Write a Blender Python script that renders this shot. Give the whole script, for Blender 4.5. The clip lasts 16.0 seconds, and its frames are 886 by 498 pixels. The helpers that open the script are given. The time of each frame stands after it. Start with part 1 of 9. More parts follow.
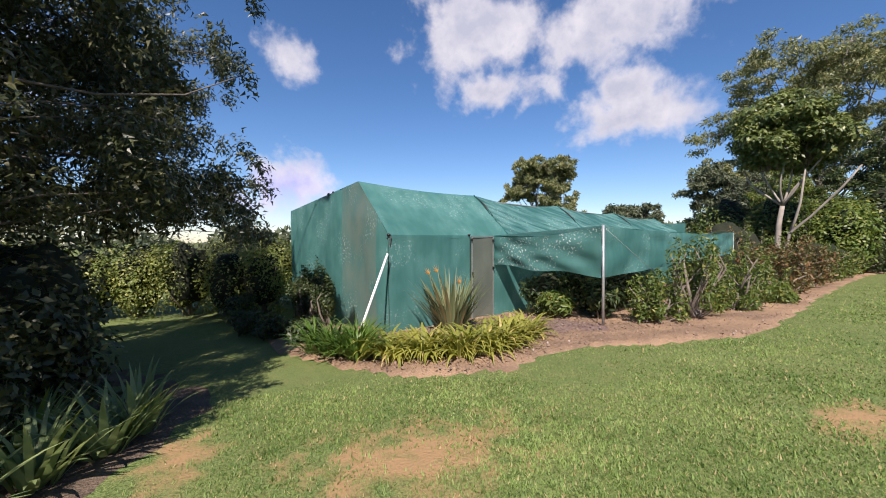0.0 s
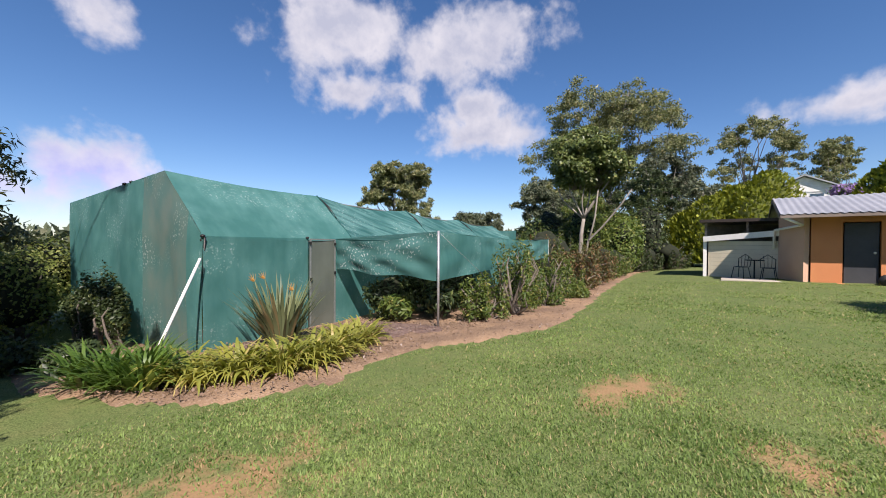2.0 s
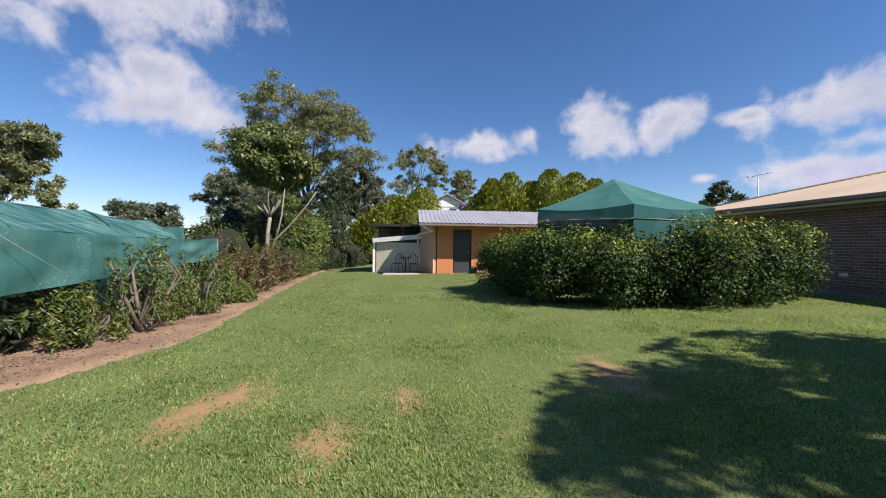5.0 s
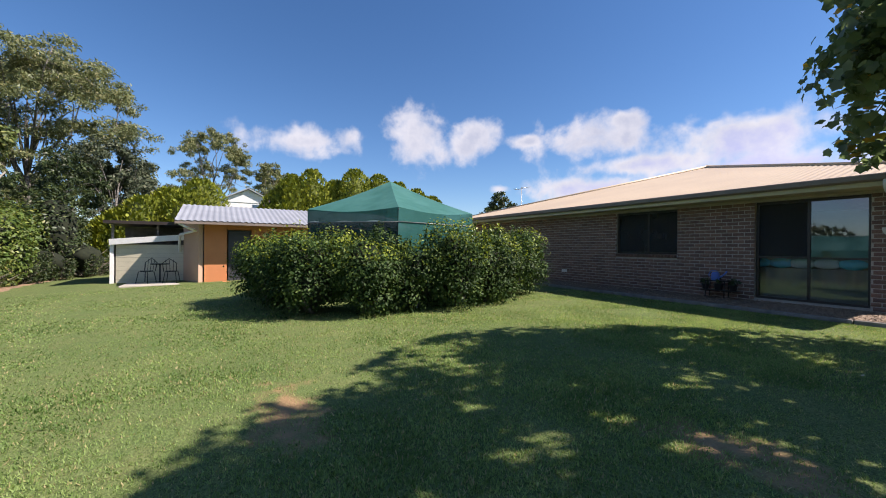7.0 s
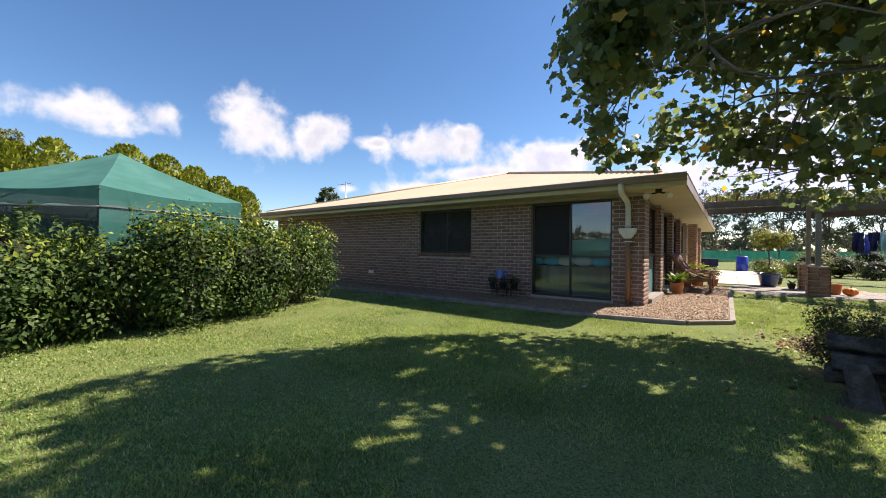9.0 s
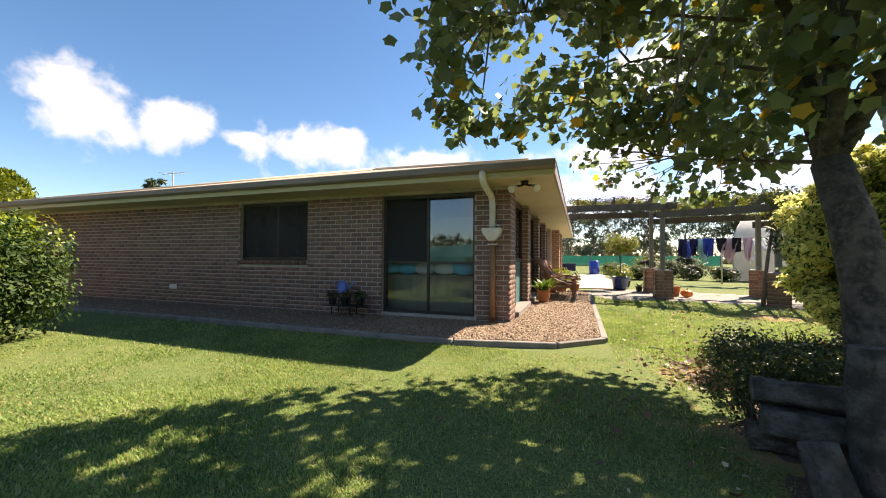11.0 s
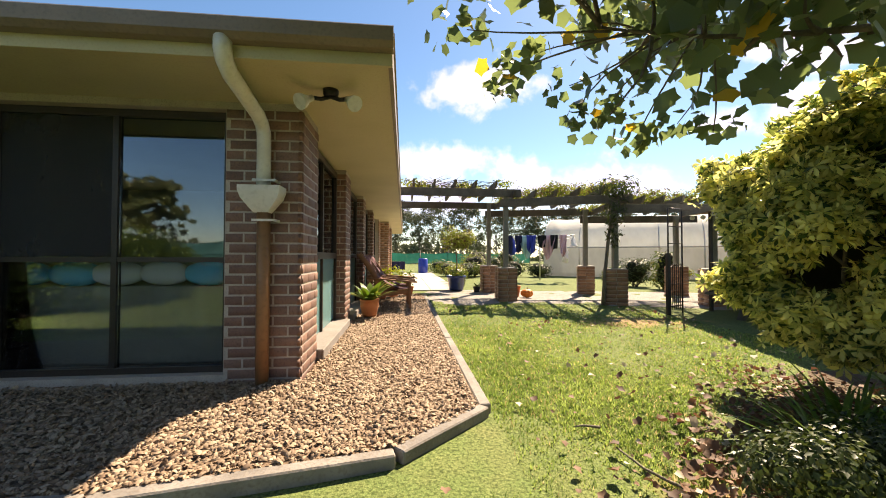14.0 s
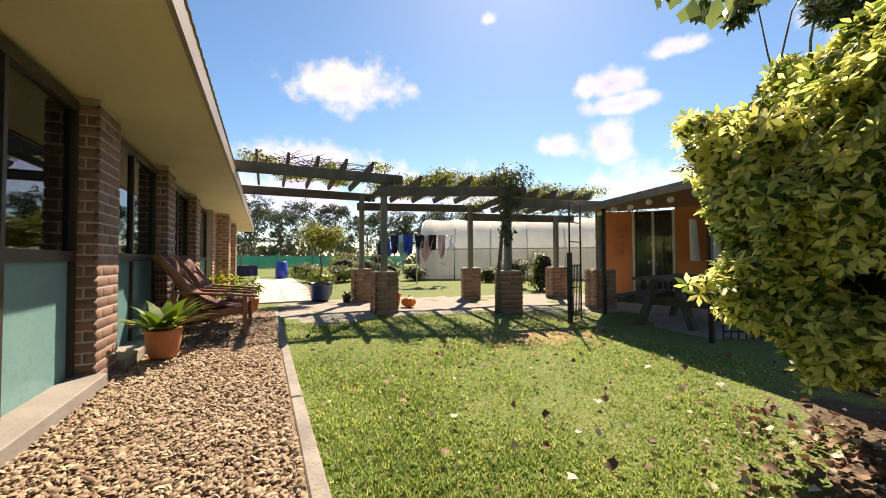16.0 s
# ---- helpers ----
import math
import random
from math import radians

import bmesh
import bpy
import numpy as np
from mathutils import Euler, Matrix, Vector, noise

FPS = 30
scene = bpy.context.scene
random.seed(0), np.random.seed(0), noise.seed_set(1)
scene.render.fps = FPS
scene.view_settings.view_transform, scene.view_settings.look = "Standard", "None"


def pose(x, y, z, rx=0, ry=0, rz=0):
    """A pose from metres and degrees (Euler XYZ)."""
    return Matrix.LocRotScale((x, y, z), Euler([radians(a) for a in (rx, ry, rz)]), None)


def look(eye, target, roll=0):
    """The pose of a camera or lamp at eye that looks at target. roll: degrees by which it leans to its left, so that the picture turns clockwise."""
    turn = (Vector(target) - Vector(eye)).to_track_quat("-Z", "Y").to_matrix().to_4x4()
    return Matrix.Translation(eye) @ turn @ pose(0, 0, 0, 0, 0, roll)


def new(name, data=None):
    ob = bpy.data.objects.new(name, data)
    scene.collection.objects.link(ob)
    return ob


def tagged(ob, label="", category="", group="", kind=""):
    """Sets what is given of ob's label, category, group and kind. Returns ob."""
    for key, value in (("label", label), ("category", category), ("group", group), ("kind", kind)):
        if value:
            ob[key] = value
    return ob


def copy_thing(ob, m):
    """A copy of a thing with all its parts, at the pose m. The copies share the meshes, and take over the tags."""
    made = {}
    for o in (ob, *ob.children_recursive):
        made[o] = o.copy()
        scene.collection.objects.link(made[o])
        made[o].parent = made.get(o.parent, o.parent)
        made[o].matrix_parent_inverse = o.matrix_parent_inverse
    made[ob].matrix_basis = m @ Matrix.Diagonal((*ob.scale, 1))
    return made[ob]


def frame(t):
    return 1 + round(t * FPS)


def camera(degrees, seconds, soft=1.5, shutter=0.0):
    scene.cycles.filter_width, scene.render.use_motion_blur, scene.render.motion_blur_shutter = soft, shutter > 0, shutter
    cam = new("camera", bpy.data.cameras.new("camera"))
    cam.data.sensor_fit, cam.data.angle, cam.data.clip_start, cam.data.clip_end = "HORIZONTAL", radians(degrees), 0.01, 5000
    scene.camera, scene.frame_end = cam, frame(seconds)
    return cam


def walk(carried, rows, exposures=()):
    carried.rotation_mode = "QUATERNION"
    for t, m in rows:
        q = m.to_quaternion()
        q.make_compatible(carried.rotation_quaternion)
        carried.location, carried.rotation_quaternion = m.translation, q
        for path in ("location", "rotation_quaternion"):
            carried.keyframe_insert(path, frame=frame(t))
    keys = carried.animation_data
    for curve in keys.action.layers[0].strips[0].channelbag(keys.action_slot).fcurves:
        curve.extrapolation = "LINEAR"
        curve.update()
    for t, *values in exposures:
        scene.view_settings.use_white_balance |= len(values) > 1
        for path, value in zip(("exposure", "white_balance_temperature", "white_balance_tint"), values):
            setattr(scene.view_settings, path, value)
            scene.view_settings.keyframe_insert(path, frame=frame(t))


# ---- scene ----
cam = camera(99.0, 16.0, 1.0)
PATH = [
    (0, (2.724, -13.278, 1.007), (1.684, -14.985, 0.963), -0.4),
    (0.5, (2.552, -13.238, 1.008), (1.401, -14.873, 0.964), -0.2),
    (0.9, (2.441, -13.2, 1.012), (1.195, -14.764, 0.969), -0.0),
    (1, (2.426, -13.195, 1.007), (1.158, -14.74, 0.956), 0.3),
    (1.5, (2.336, -13.173, 1.019), (0.93, -14.595, 0.981), 0.2),
    (2, (2.299, -13.137, 1.018), (0.719, -14.364, 0.991), 0.3),
    (2.5, (2.249, -13.036, 0.996), (0.505, -14.014, 0.963), 0.4),
    (3, (2.189, -12.934, 1.001), (0.33, -13.672, 0.986), 0.5),
    (3.5, (2.124, -12.791, 1.003), (0.189, -13.298, 0.989), 0.6),
    (4, (2.04, -12.642, 0.988), (0.06, -12.928, 0.982), 0.5),
    (4.2, (2.025, -12.56, 0.994), (0.035, -12.76, 0.985), 0.6),
    (6.3, (1.507, -11.292, 1.182), (-0.36, -10.574, 1.176), 0.5),
    (6.5, (1.494, -11.097, 1.169), (-0.339, -10.296, 1.168), 0.5),
    (7, (1.458, -10.601, 1.17), (-0.267, -9.589, 1.163), 0.5),
    (7.5, (1.41, -10.136, 1.158), (-0.186, -8.931, 1.153), 0.5),
    (8, (1.353, -9.6, 1.162), (-0.114, -8.241, 1.168), 0.5),
    (8.5, (1.36, -9.086, 1.109), (0.031, -7.592, 1.114), 0.7),
    (9, (1.334, -8.525, 1.134), (0.133, -6.927, 1.138), 0.6),
    (9.5, (1.284, -7.964, 1.128), (0.209, -6.278, 1.142), 0.5),
    (10, (1.237, -7.426, 1.119), (0.295, -5.662, 1.139), 0.6),
    (10.2, (1.21, -7.2, 1.123), (0.324, -5.407, 1.148), 0.5),
    (12.3, (0.872, -5.024, 1.072), (0.55, -3.05, 1.106), 0.4),
    (12.5, (0.858, -4.811, 1.053), (0.596, -2.828, 1.081), 0.4),
    (13, (0.836, -4.269, 1.066), (0.723, -2.273, 1.105), 0.4),
    (13.5, (0.819, -3.748, 1.06), (0.862, -1.749, 1.094), 0.4),
    (14, (0.845, -3.267, 1.048), (1.051, -1.278, 1.089), 0.1),
    (14.5, (0.901, -2.796, 1.074), (1.27, -0.831, 1.117), -0.0),
    (15, (0.948, -2.335, 1.074), (1.477, -0.407, 1.118), 0.0),
    (15.5, (1.073, -1.903, 1.073), (1.758, -0.024, 1.111), -0.3),
    (16, (1.185, -1.462, 1.023), (2.041, 0.345, 1.077), -0.3),
]
walk(cam, [(t, look(eye, target, roll)) for t, eye, target, roll in PATH],
     exposures=[(0, 0.78, 6700, 21), (4.2, 0.66, 6550, 20), (6.5, 0.79, 6550, 19), (8.5, 1.15, 7150, 18), (10.2, 1.42, 7600, 16), (12.5, 1.7, 8750, 15), (14.5, 1.46, 8850, 15), (16, 1.28, 8500, 13)])

# ---- world, sun, exposure ----
SUN = Vector((0.587, 0.764, 1.0)).normalized()      # towards the sun
sun = new("sun", bpy.data.lights.new("sun", "SUN"))
sun.data.energy = 5.0
sun.data.angle = radians(0.53)
sun.data.color = (1.0, 0.95, 0.86)
sun.matrix_world = look(SUN * 50, (0, 0, 0))

world = bpy.data.worlds.new("sky")
scene.world = world
world.use_nodes = True


def sky_nodes():
    nt = world.node_tree
    nt.nodes.clear()
    N, L = nt.nodes.new, nt.links.new

    def math_(op, a, b=None, c=None, clamp=False):
        n = N("ShaderNodeMath")
        n.operation, n.use_clamp = op, clamp
        for i, v in enumerate((a, b, c)):
            if v is None:
                continue
            if isinstance(v, (int, float)):
                n.inputs[i].default_value = v
            else:
                L(v, n.inputs[i])
        return n.outputs[0]

    out, bg = N("ShaderNodeOutputWorld"), N("ShaderNodeBackground")
    sky = N("ShaderNodeTexSky")
    sky.sky_type, sky.sun_disc = "NISHITA", False
    sky.sun_elevation = math.asin(SUN.z)
    sky.sun_rotation = math.atan2(SUN.x, SUN.y)
    sky.altitude, sky.air_density, sky.dust_density, sky.ozone_density = 600, 1.0, 0.3, 4.0
    hue = N("ShaderNodeHueSaturation")
    hue.inputs["Saturation"].default_value = 1.18
    L(sky.outputs[0], hue.inputs["Color"])
    geo = N("ShaderNodeTexCoord")
    sep = N("ShaderNodeSeparateXYZ")
    L(geo.outputs["Generated"], sep.inputs[0])
    # heading (0 towards -x, growing towards +y) and height, in degrees
    az = math_("MULTIPLY", math_("ARCTAN2", sep.outputs[1], math_("MULTIPLY", sep.outputs[0], -1.0)), 57.2958)
    el = math_("MULTIPLY", math_("ARCSINE", sep.outputs[2]), 57.2958)
    comb = N("ShaderNodeCombineXYZ")
    L(az, comb.inputs[0]), L(el, comb.inputs[1])
    def noise_(scale, detail, rough, twist=0.0):
        n = N("ShaderNodeTexNoise")
        n.inputs["Scale"].default_value, n.inputs["Detail"].default_value = scale, detail
        n.inputs["Roughness"].default_value, n.inputs["Distortion"].default_value = rough, twist
        L(geo.outputs["Generated"], n.inputs["Vector"])
        return n.outputs[0]

    top, low = None, None
    for a, e, wa, we in CLOUDS:
        sub = N("ShaderNodeVectorMath")
        sub.operation = "SUBTRACT"
        L(comb.outputs[0], sub.inputs[0])
        sub.inputs[1].default_value = (a, e, 0)
        mul = N("ShaderNodeVectorMath")
        mul.operation = "MULTIPLY"
        L(sub.outputs[0], mul.inputs[0])
        mul.inputs[1].default_value = (1 / wa, 1 / we, 0)
        ln = N("ShaderNodeVectorMath")
        ln.operation = "LENGTH"
        L(mul.outputs[0], ln.inputs[0])
        m = math_("SUBTRACT", 1.12, ln.outputs["Value"])
        top = m if top is None else math_("SMOOTH_MAX", top, m, 0.25)
    # billows at two sizes eat into the outline, fine wisps fray it
    billow = math_("MULTIPLY", math_("SUBTRACT", noise_(9.0, 4.0, 0.55, 0.3), 0.5), 2.2)
    wisp = math_("MULTIPLY", math_("SUBTRACT", noise_(24.0, 8.0, 0.58), 0.5), 1.15)
    body = math_("ADD", top, math_("ADD", billow, wisp))
    ramp = N("ShaderNodeMapRange")
    ramp.interpolation_type = "SMOOTHSTEP"
    ramp.inputs["From Min"].default_value, ramp.inputs["From Max"].default_value = -0.02, 0.85
    L(body, ramp.inputs["Value"])
    # grey bases, bright tops
    shade = N("ShaderNodeMix")
    shade.data_type = "RGBA"
    shade.inputs[6].default_value = (5.8, 6.0, 6.4, 1)
    shade.inputs[7].default_value = (3.9, 4.3, 5.2, 1)
    thick = N("ShaderNodeMapRange")
    thick.inputs["From Min"].default_value, thick.inputs["From Max"].default_value = 0.3, 1.3
    L(math_("ADD", body, math_("MULTIPLY", math_("SUBTRACT", noise_(14.0, 5.0, 0.6), 0.5), 2.2)), thick.inputs["Value"])
    L(thick.outputs[0], shade.inputs[0])
    lit = N("ShaderNodeMix")
    lit.data_type, lit.blend_type = "RGBA", "LIGHTEN"
    lit.inputs[0].default_value = 1.0
    L(shade.outputs[2], lit.inputs[6])
    L(hue.outputs[0], lit.inputs[7])
    mix = N("ShaderNodeMix")
    mix.data_type = "RGBA"
    L(ramp.outputs[0], mix.inputs[0])
    L(hue.outputs[0], mix.inputs[6])
    L(lit.outputs[2], mix.inputs[7])
    L(mix.outputs[2], bg.inputs["Color"])
    bg.inputs["Strength"].default_value = 0.081
    L(bg.outputs[0], out.inputs[0])


# heading, height, half width, half height of the clouds, in degrees
CLOUDS = [
    (-52.5, 28.4, 11.5, 5.8), (-35, 27.0, 14, 5.4), (-51.3, 21.1, 10.8, 3.2), (-32, 16.4, 9.3, 3.6), (-33, 19.5, 6, 3.4), (-80.4, 24.1, 3.9, 3.4), (-81, 7.3, 6.5, 4.6), (-88, 4, 7, 4),
    (10, 14.6, 7.2, 2.2), (16.5, 15.6, 3.0, 1.9), (26.2, 16.2, 5.4, 4.4), (34.6, 16.2, 4.4, 3.0), (51, 14.6, 9.8, 3.2), (56, 17.0, 3.6, 1.6), (43, 15.4, 3.4, 1.1), (69.7, 13.3, 10.6, 3.4),
    (50.7, 8.7, 12, 2.2), (58, 11.2, 14, 1.7), (72, 9.5, 9, 3.2), (38.8, 8.8, 1.9, 0.9), (100, 23.9, 9.2, 3.5), (95, 14.1, 11, 2.4), (90, 8, 12, 4), (114, 9, 14, 4.5),
    (139.8, 23.1, 4.2, 1.6), (141.3, 20.4, 5.6, 1.2), (132, 16.1, 3.7, 1.8), (139.2, 15.6, 3.0, 3.1), (148.2, 25.5, 3.4, 1.4), (122.5, 32.5, 1.4, 0.9), (145, 9.6, 12, 3.2), (148.1, 14.7, 2.2, 1.4),
    (-115, 20, 12, 6), (175, 25, 14, 6), (-150, 30, 14, 6),
]
sky_nodes()


# ---- materials ----
def node_mat(name):
    m = bpy.data.materials.new(name)
    m.use_nodes = True
    return m, m.node_tree, m.node_tree.nodes["Principled BSDF"]


def surface(name, c1, c2, scale=6.0, rough=0.8, bump=0.15, fine=60.0, c3=None, metal=0.0, spec=0.4, per="", dist=0.01, lo=0.35, hi=0.65):
    """Two colours in large stains, a third in fine grain, relief from the grain; per: 'object' or 'island' varies it piece by piece."""
    m, nt, b = node_mat(name)
    N, L = nt.nodes.new, nt.links.new
    pos = N("ShaderNodeNewGeometry")
    big, small = N("ShaderNodeTexNoise"), N("ShaderNodeTexNoise")
    big.inputs["Scale"].default_value, small.inputs["Scale"].default_value = scale, fine
    big.inputs["Detail"].default_value = 6.0
    small.inputs["Detail"].default_value = 4.0
    L(pos.outputs["Position"], big.inputs["Vector"])
    L(pos.outputs["Position"], small.inputs["Vector"])
    r = N("ShaderNodeMapRange")
    r.inputs["From Min"].default_value, r.inputs["From Max"].default_value = lo, hi
    L(big.outputs[0], r.inputs["Value"])
    fac = r.outputs[0]
    if per:
        src = N("ShaderNodeObjectInfo").outputs["Random"] if per == "object" else pos.outputs["Random Per Island"]
        av = N("ShaderNodeMath")
        av.operation, av.use_clamp = "MULTIPLY_ADD", True
        L(fac, av.inputs[0])
        av.inputs[1].default_value = 0.35
        sc = N("ShaderNodeMath")
        sc.operation = "MULTIPLY_ADD"
        L(src, sc.inputs[0])
        sc.inputs[1].default_value, sc.inputs[2].default_value = 0.9, -0.12
        L(sc.outputs[0], av.inputs[2])
        fac = av.outputs[0]
    mx = N("ShaderNodeMix")
    mx.data_type = "RGBA"
    mx.inputs[6].default_value, mx.inputs[7].default_value = (*c1, 1), (*c2, 1)
    L(fac, mx.inputs[0])
    col = mx.outputs[2]
    c3 = c3 or tuple(0.55 * v for v in c1)
    gr = N("ShaderNodeMapRange")
    gr.inputs["From Min"].default_value, gr.inputs["From Max"].default_value = 0.5, 0.75
    gr.inputs["To Max"].default_value = 0.7
    L(small.outputs[0], gr.inputs["Value"])
    m2 = N("ShaderNodeMix")
    m2.data_type = "RGBA"
    L(gr.outputs[0], m2.inputs[0])
    L(col, m2.inputs[6])
    m2.inputs[7].default_value = (*c3, 1)
    L(m2.outputs[2], b.inputs["Base Color"])
    b.inputs["Roughness"].default_value = rough
    b.inputs["Metallic"].default_value = metal
    b.inputs["Specular IOR Level"].default_value = spec
    if bump:
        bp = N("ShaderNodeBump")
        bp.inputs["Strength"].default_value, bp.inputs["Distance"].default_value = bump, dist
        L(small.outputs[0], bp.inputs["Height"])
        L(bp.outputs[0], b.inputs["Normal"])
    return m


def leafy(name, c1, c2, c3=None, rough=0.45, glow=0.35, share=0.12, spec=0.35):
    """Leaves: colour from leaf to leaf, some of a third colour, light passing through."""
    m, nt, b = node_mat(name)
    N, L = nt.nodes.new, nt.links.new
    pos = N("ShaderNodeNewGeometry")
    mx = N("ShaderNodeMix")
    mx.data_type = "RGBA"
    mx.inputs[6].default_value, mx.inputs[7].default_value = (*c1, 1), (*c2, 1)
    big = N("ShaderNodeTexNoise")
    big.inputs["Scale"].default_value = 1.3
    L(pos.outputs["Position"], big.inputs["Vector"])
    av = N("ShaderNodeMath")
    av.operation, av.use_clamp = "MULTIPLY_ADD", True
    L(big.outputs[0], av.inputs[0])
    av.inputs[1].default_value = 1.6
    rs = N("ShaderNodeMath")
    rs.operation = "MULTIPLY_ADD"
    L(pos.outputs["Random Per Island"], rs.inputs[0])
    rs.inputs[1].default_value, rs.inputs[2].default_value = 0.8, -0.7
    L(rs.outputs[0], av.inputs[2])
    L(av.outputs[0], mx.inputs[0])
    col = mx.outputs[2]
    if c3:
        th = N("ShaderNodeMath")
        th.operation = "GREATER_THAN"
        wn = N("ShaderNodeTexWhiteNoise")
        wn.noise_dimensions = "1D"
        L(pos.outputs["Random Per Island"], wn.inputs["W"])
        L(wn.outputs["Value"], th.inputs[0])
        th.inputs[1].default_value = 1 - share
        m3 = N("ShaderNodeMix")
        m3.data_type = "RGBA"
        L(th.outputs[0], m3.inputs[0])
        L(col, m3.inputs[6])
        m3.inputs[7].default_value = (*c3, 1)
        col = m3.outputs[2]
    L(col, b.inputs["Base Color"])
    b.inputs["Roughness"].default_value = rough
    b.inputs["Specular IOR Level"].default_value = spec
    tr = N("ShaderNodeBsdfTranslucent")
    br = N("ShaderNodeHueSaturation")
    br.inputs["Hue"].default_value, br.inputs["Saturation"].default_value, br.inputs["Value"].default_value = 0.48, 1.1, 1.9
    L(col, br.inputs["Color"])
    L(br.outputs[0], tr.inputs["Color"])
    ms = N("ShaderNodeMixShader")
    ms.inputs[0].default_value = glow
    L(b.outputs[0], ms.inputs[1])
    L(tr.outputs[0], ms.inputs[2])
    L(ms.outputs[0], nt.nodes["Material Output"].inputs["Surface"])
    return m


def cloth_mat(name, c1, c2, see=0.12, glow=0.3, worn=None, fold_tone=False):
    """Knitted shade cloth: a weave that lets some light and view through, with worn pale patches."""
    m, nt, b = node_mat(name)
    N, L = nt.nodes.new, nt.links.new
    pos = N("ShaderNodeNewGeometry")
    big, small = N("ShaderNodeTexNoise"), N("ShaderNodeTexNoise")
    big.inputs["Scale"].default_value, small.inputs["Scale"].default_value = 1.1, 22.0
    # long tone streaks down the slope draw slack folds into the colour
    squeeze, streak = N("ShaderNodeVectorMath"), N("ShaderNodeTexNoise")
    squeeze.operation = "MULTIPLY"
    squeeze.inputs[1].default_value = (2.6, 1.6, 0.9)
    L(pos.outputs["Position"], squeeze.inputs[0])
    if fold_tone:
        # slanting streaks paint the creases' light and dark into the cloth
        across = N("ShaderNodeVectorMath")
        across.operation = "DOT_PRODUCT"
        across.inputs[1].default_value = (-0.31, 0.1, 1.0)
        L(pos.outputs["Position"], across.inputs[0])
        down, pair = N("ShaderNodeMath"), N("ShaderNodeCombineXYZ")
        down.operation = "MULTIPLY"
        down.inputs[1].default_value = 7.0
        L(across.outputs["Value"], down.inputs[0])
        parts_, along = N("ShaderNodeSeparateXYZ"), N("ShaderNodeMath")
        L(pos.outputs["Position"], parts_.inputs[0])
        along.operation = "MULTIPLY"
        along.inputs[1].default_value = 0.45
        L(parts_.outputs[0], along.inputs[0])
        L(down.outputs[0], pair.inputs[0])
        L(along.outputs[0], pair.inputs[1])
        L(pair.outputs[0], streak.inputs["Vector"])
    else:
        L(squeeze.outputs[0], streak.inputs["Vector"])
    streak.inputs["Scale"].default_value, streak.inputs["Detail"].default_value = 1.6, 6.0
    big.inputs["Detail"].default_value = small.inputs["Detail"].default_value = 7.0
    L(pos.outputs["Position"], big.inputs["Vector"])
    L(pos.outputs["Position"], small.inputs["Vector"])
    r = N("ShaderNodeMapRange")
    r.inputs["From Min"].default_value, r.inputs["From Max"].default_value = 0.3, 0.7
    both = N("ShaderNodeMath")
    both.operation = "MULTIPLY_ADD"
    L(streak.outputs[0], both.inputs[0])
    both.inputs[1].default_value = 1.5 if fold_tone else 0.8
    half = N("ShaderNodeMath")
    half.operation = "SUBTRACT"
    half.inputs[1].default_value = 0.78 if fold_tone else 0.4
    L(big.outputs[0], half.inputs[0])
    L(half.outputs[0], both.inputs[2])
    L(both.outputs[0], r.inputs["Value"])
    mx = N("ShaderNodeMix")
    mx.data_type = "RGBA"
    mx.inputs[6].default_value, mx.inputs[7].default_value = (*c1, 1), (*c2, 1)
    L(r.outputs[0], mx.inputs[0])
    col = mx.outputs[2]
    if worn:
        pr = N("ShaderNodeMath")
        pr.operation = "MULTIPLY"
        a, c = N("ShaderNodeMapRange"), N("ShaderNodeMapRange")
        a.inputs["From Min"].default_value, a.inputs["From Max"].default_value = 0.50, 0.62
        c.inputs["From Min"].default_value, c.inputs["From Max"].default_value = 0.56, 0.68
        L(big.outputs[0], a.inputs["Value"])
        L(small.outputs[0], c.inputs["Value"])
        L(a.outputs[0], pr.inputs[0])
        L(c.outputs[0], pr.inputs[1])
        m3 = N("ShaderNodeMix")
        m3.data_type = "RGBA"
        L(pr.outputs[0], m3.inputs[0])
        L(col, m3.inputs[6])
        m3.inputs[7].default_value = (*worn, 1)
        col = m3.outputs[2]
    L(col, b.inputs["Base Color"])
    b.inputs["Roughness"].default_value = 0.7
    b.inputs["Specular IOR Level"].default_value = 0.25
    wv = N("ShaderNodeBump")
    wv.inputs["Strength"].default_value, wv.inputs["Distance"].default_value = 0.25, 0.01
    L(small.outputs[0], wv.inputs["Height"])
    L(wv.outputs[0], b.inputs["Normal"])
    tr, tp = N("ShaderNodeBsdfTranslucent"), N("ShaderNodeBsdfTransparent")
    L(col, tr.inputs["Color"])
    s1, s2 = N("ShaderNodeMixShader"), N("ShaderNodeMixShader")
    s1.inputs[0].default_value, s2.inputs[0].default_value = glow, see
    L(b.outputs[0], s1.inputs[1])
    L(tr.outputs[0], s1.inputs[2])
    L(s1.outputs[0], s2.inputs[1])
    L(tp.outputs[0], s2.inputs[2])
    L(s2.outputs[0], nt.nodes["Material Output"].inputs["Surface"])
    return m


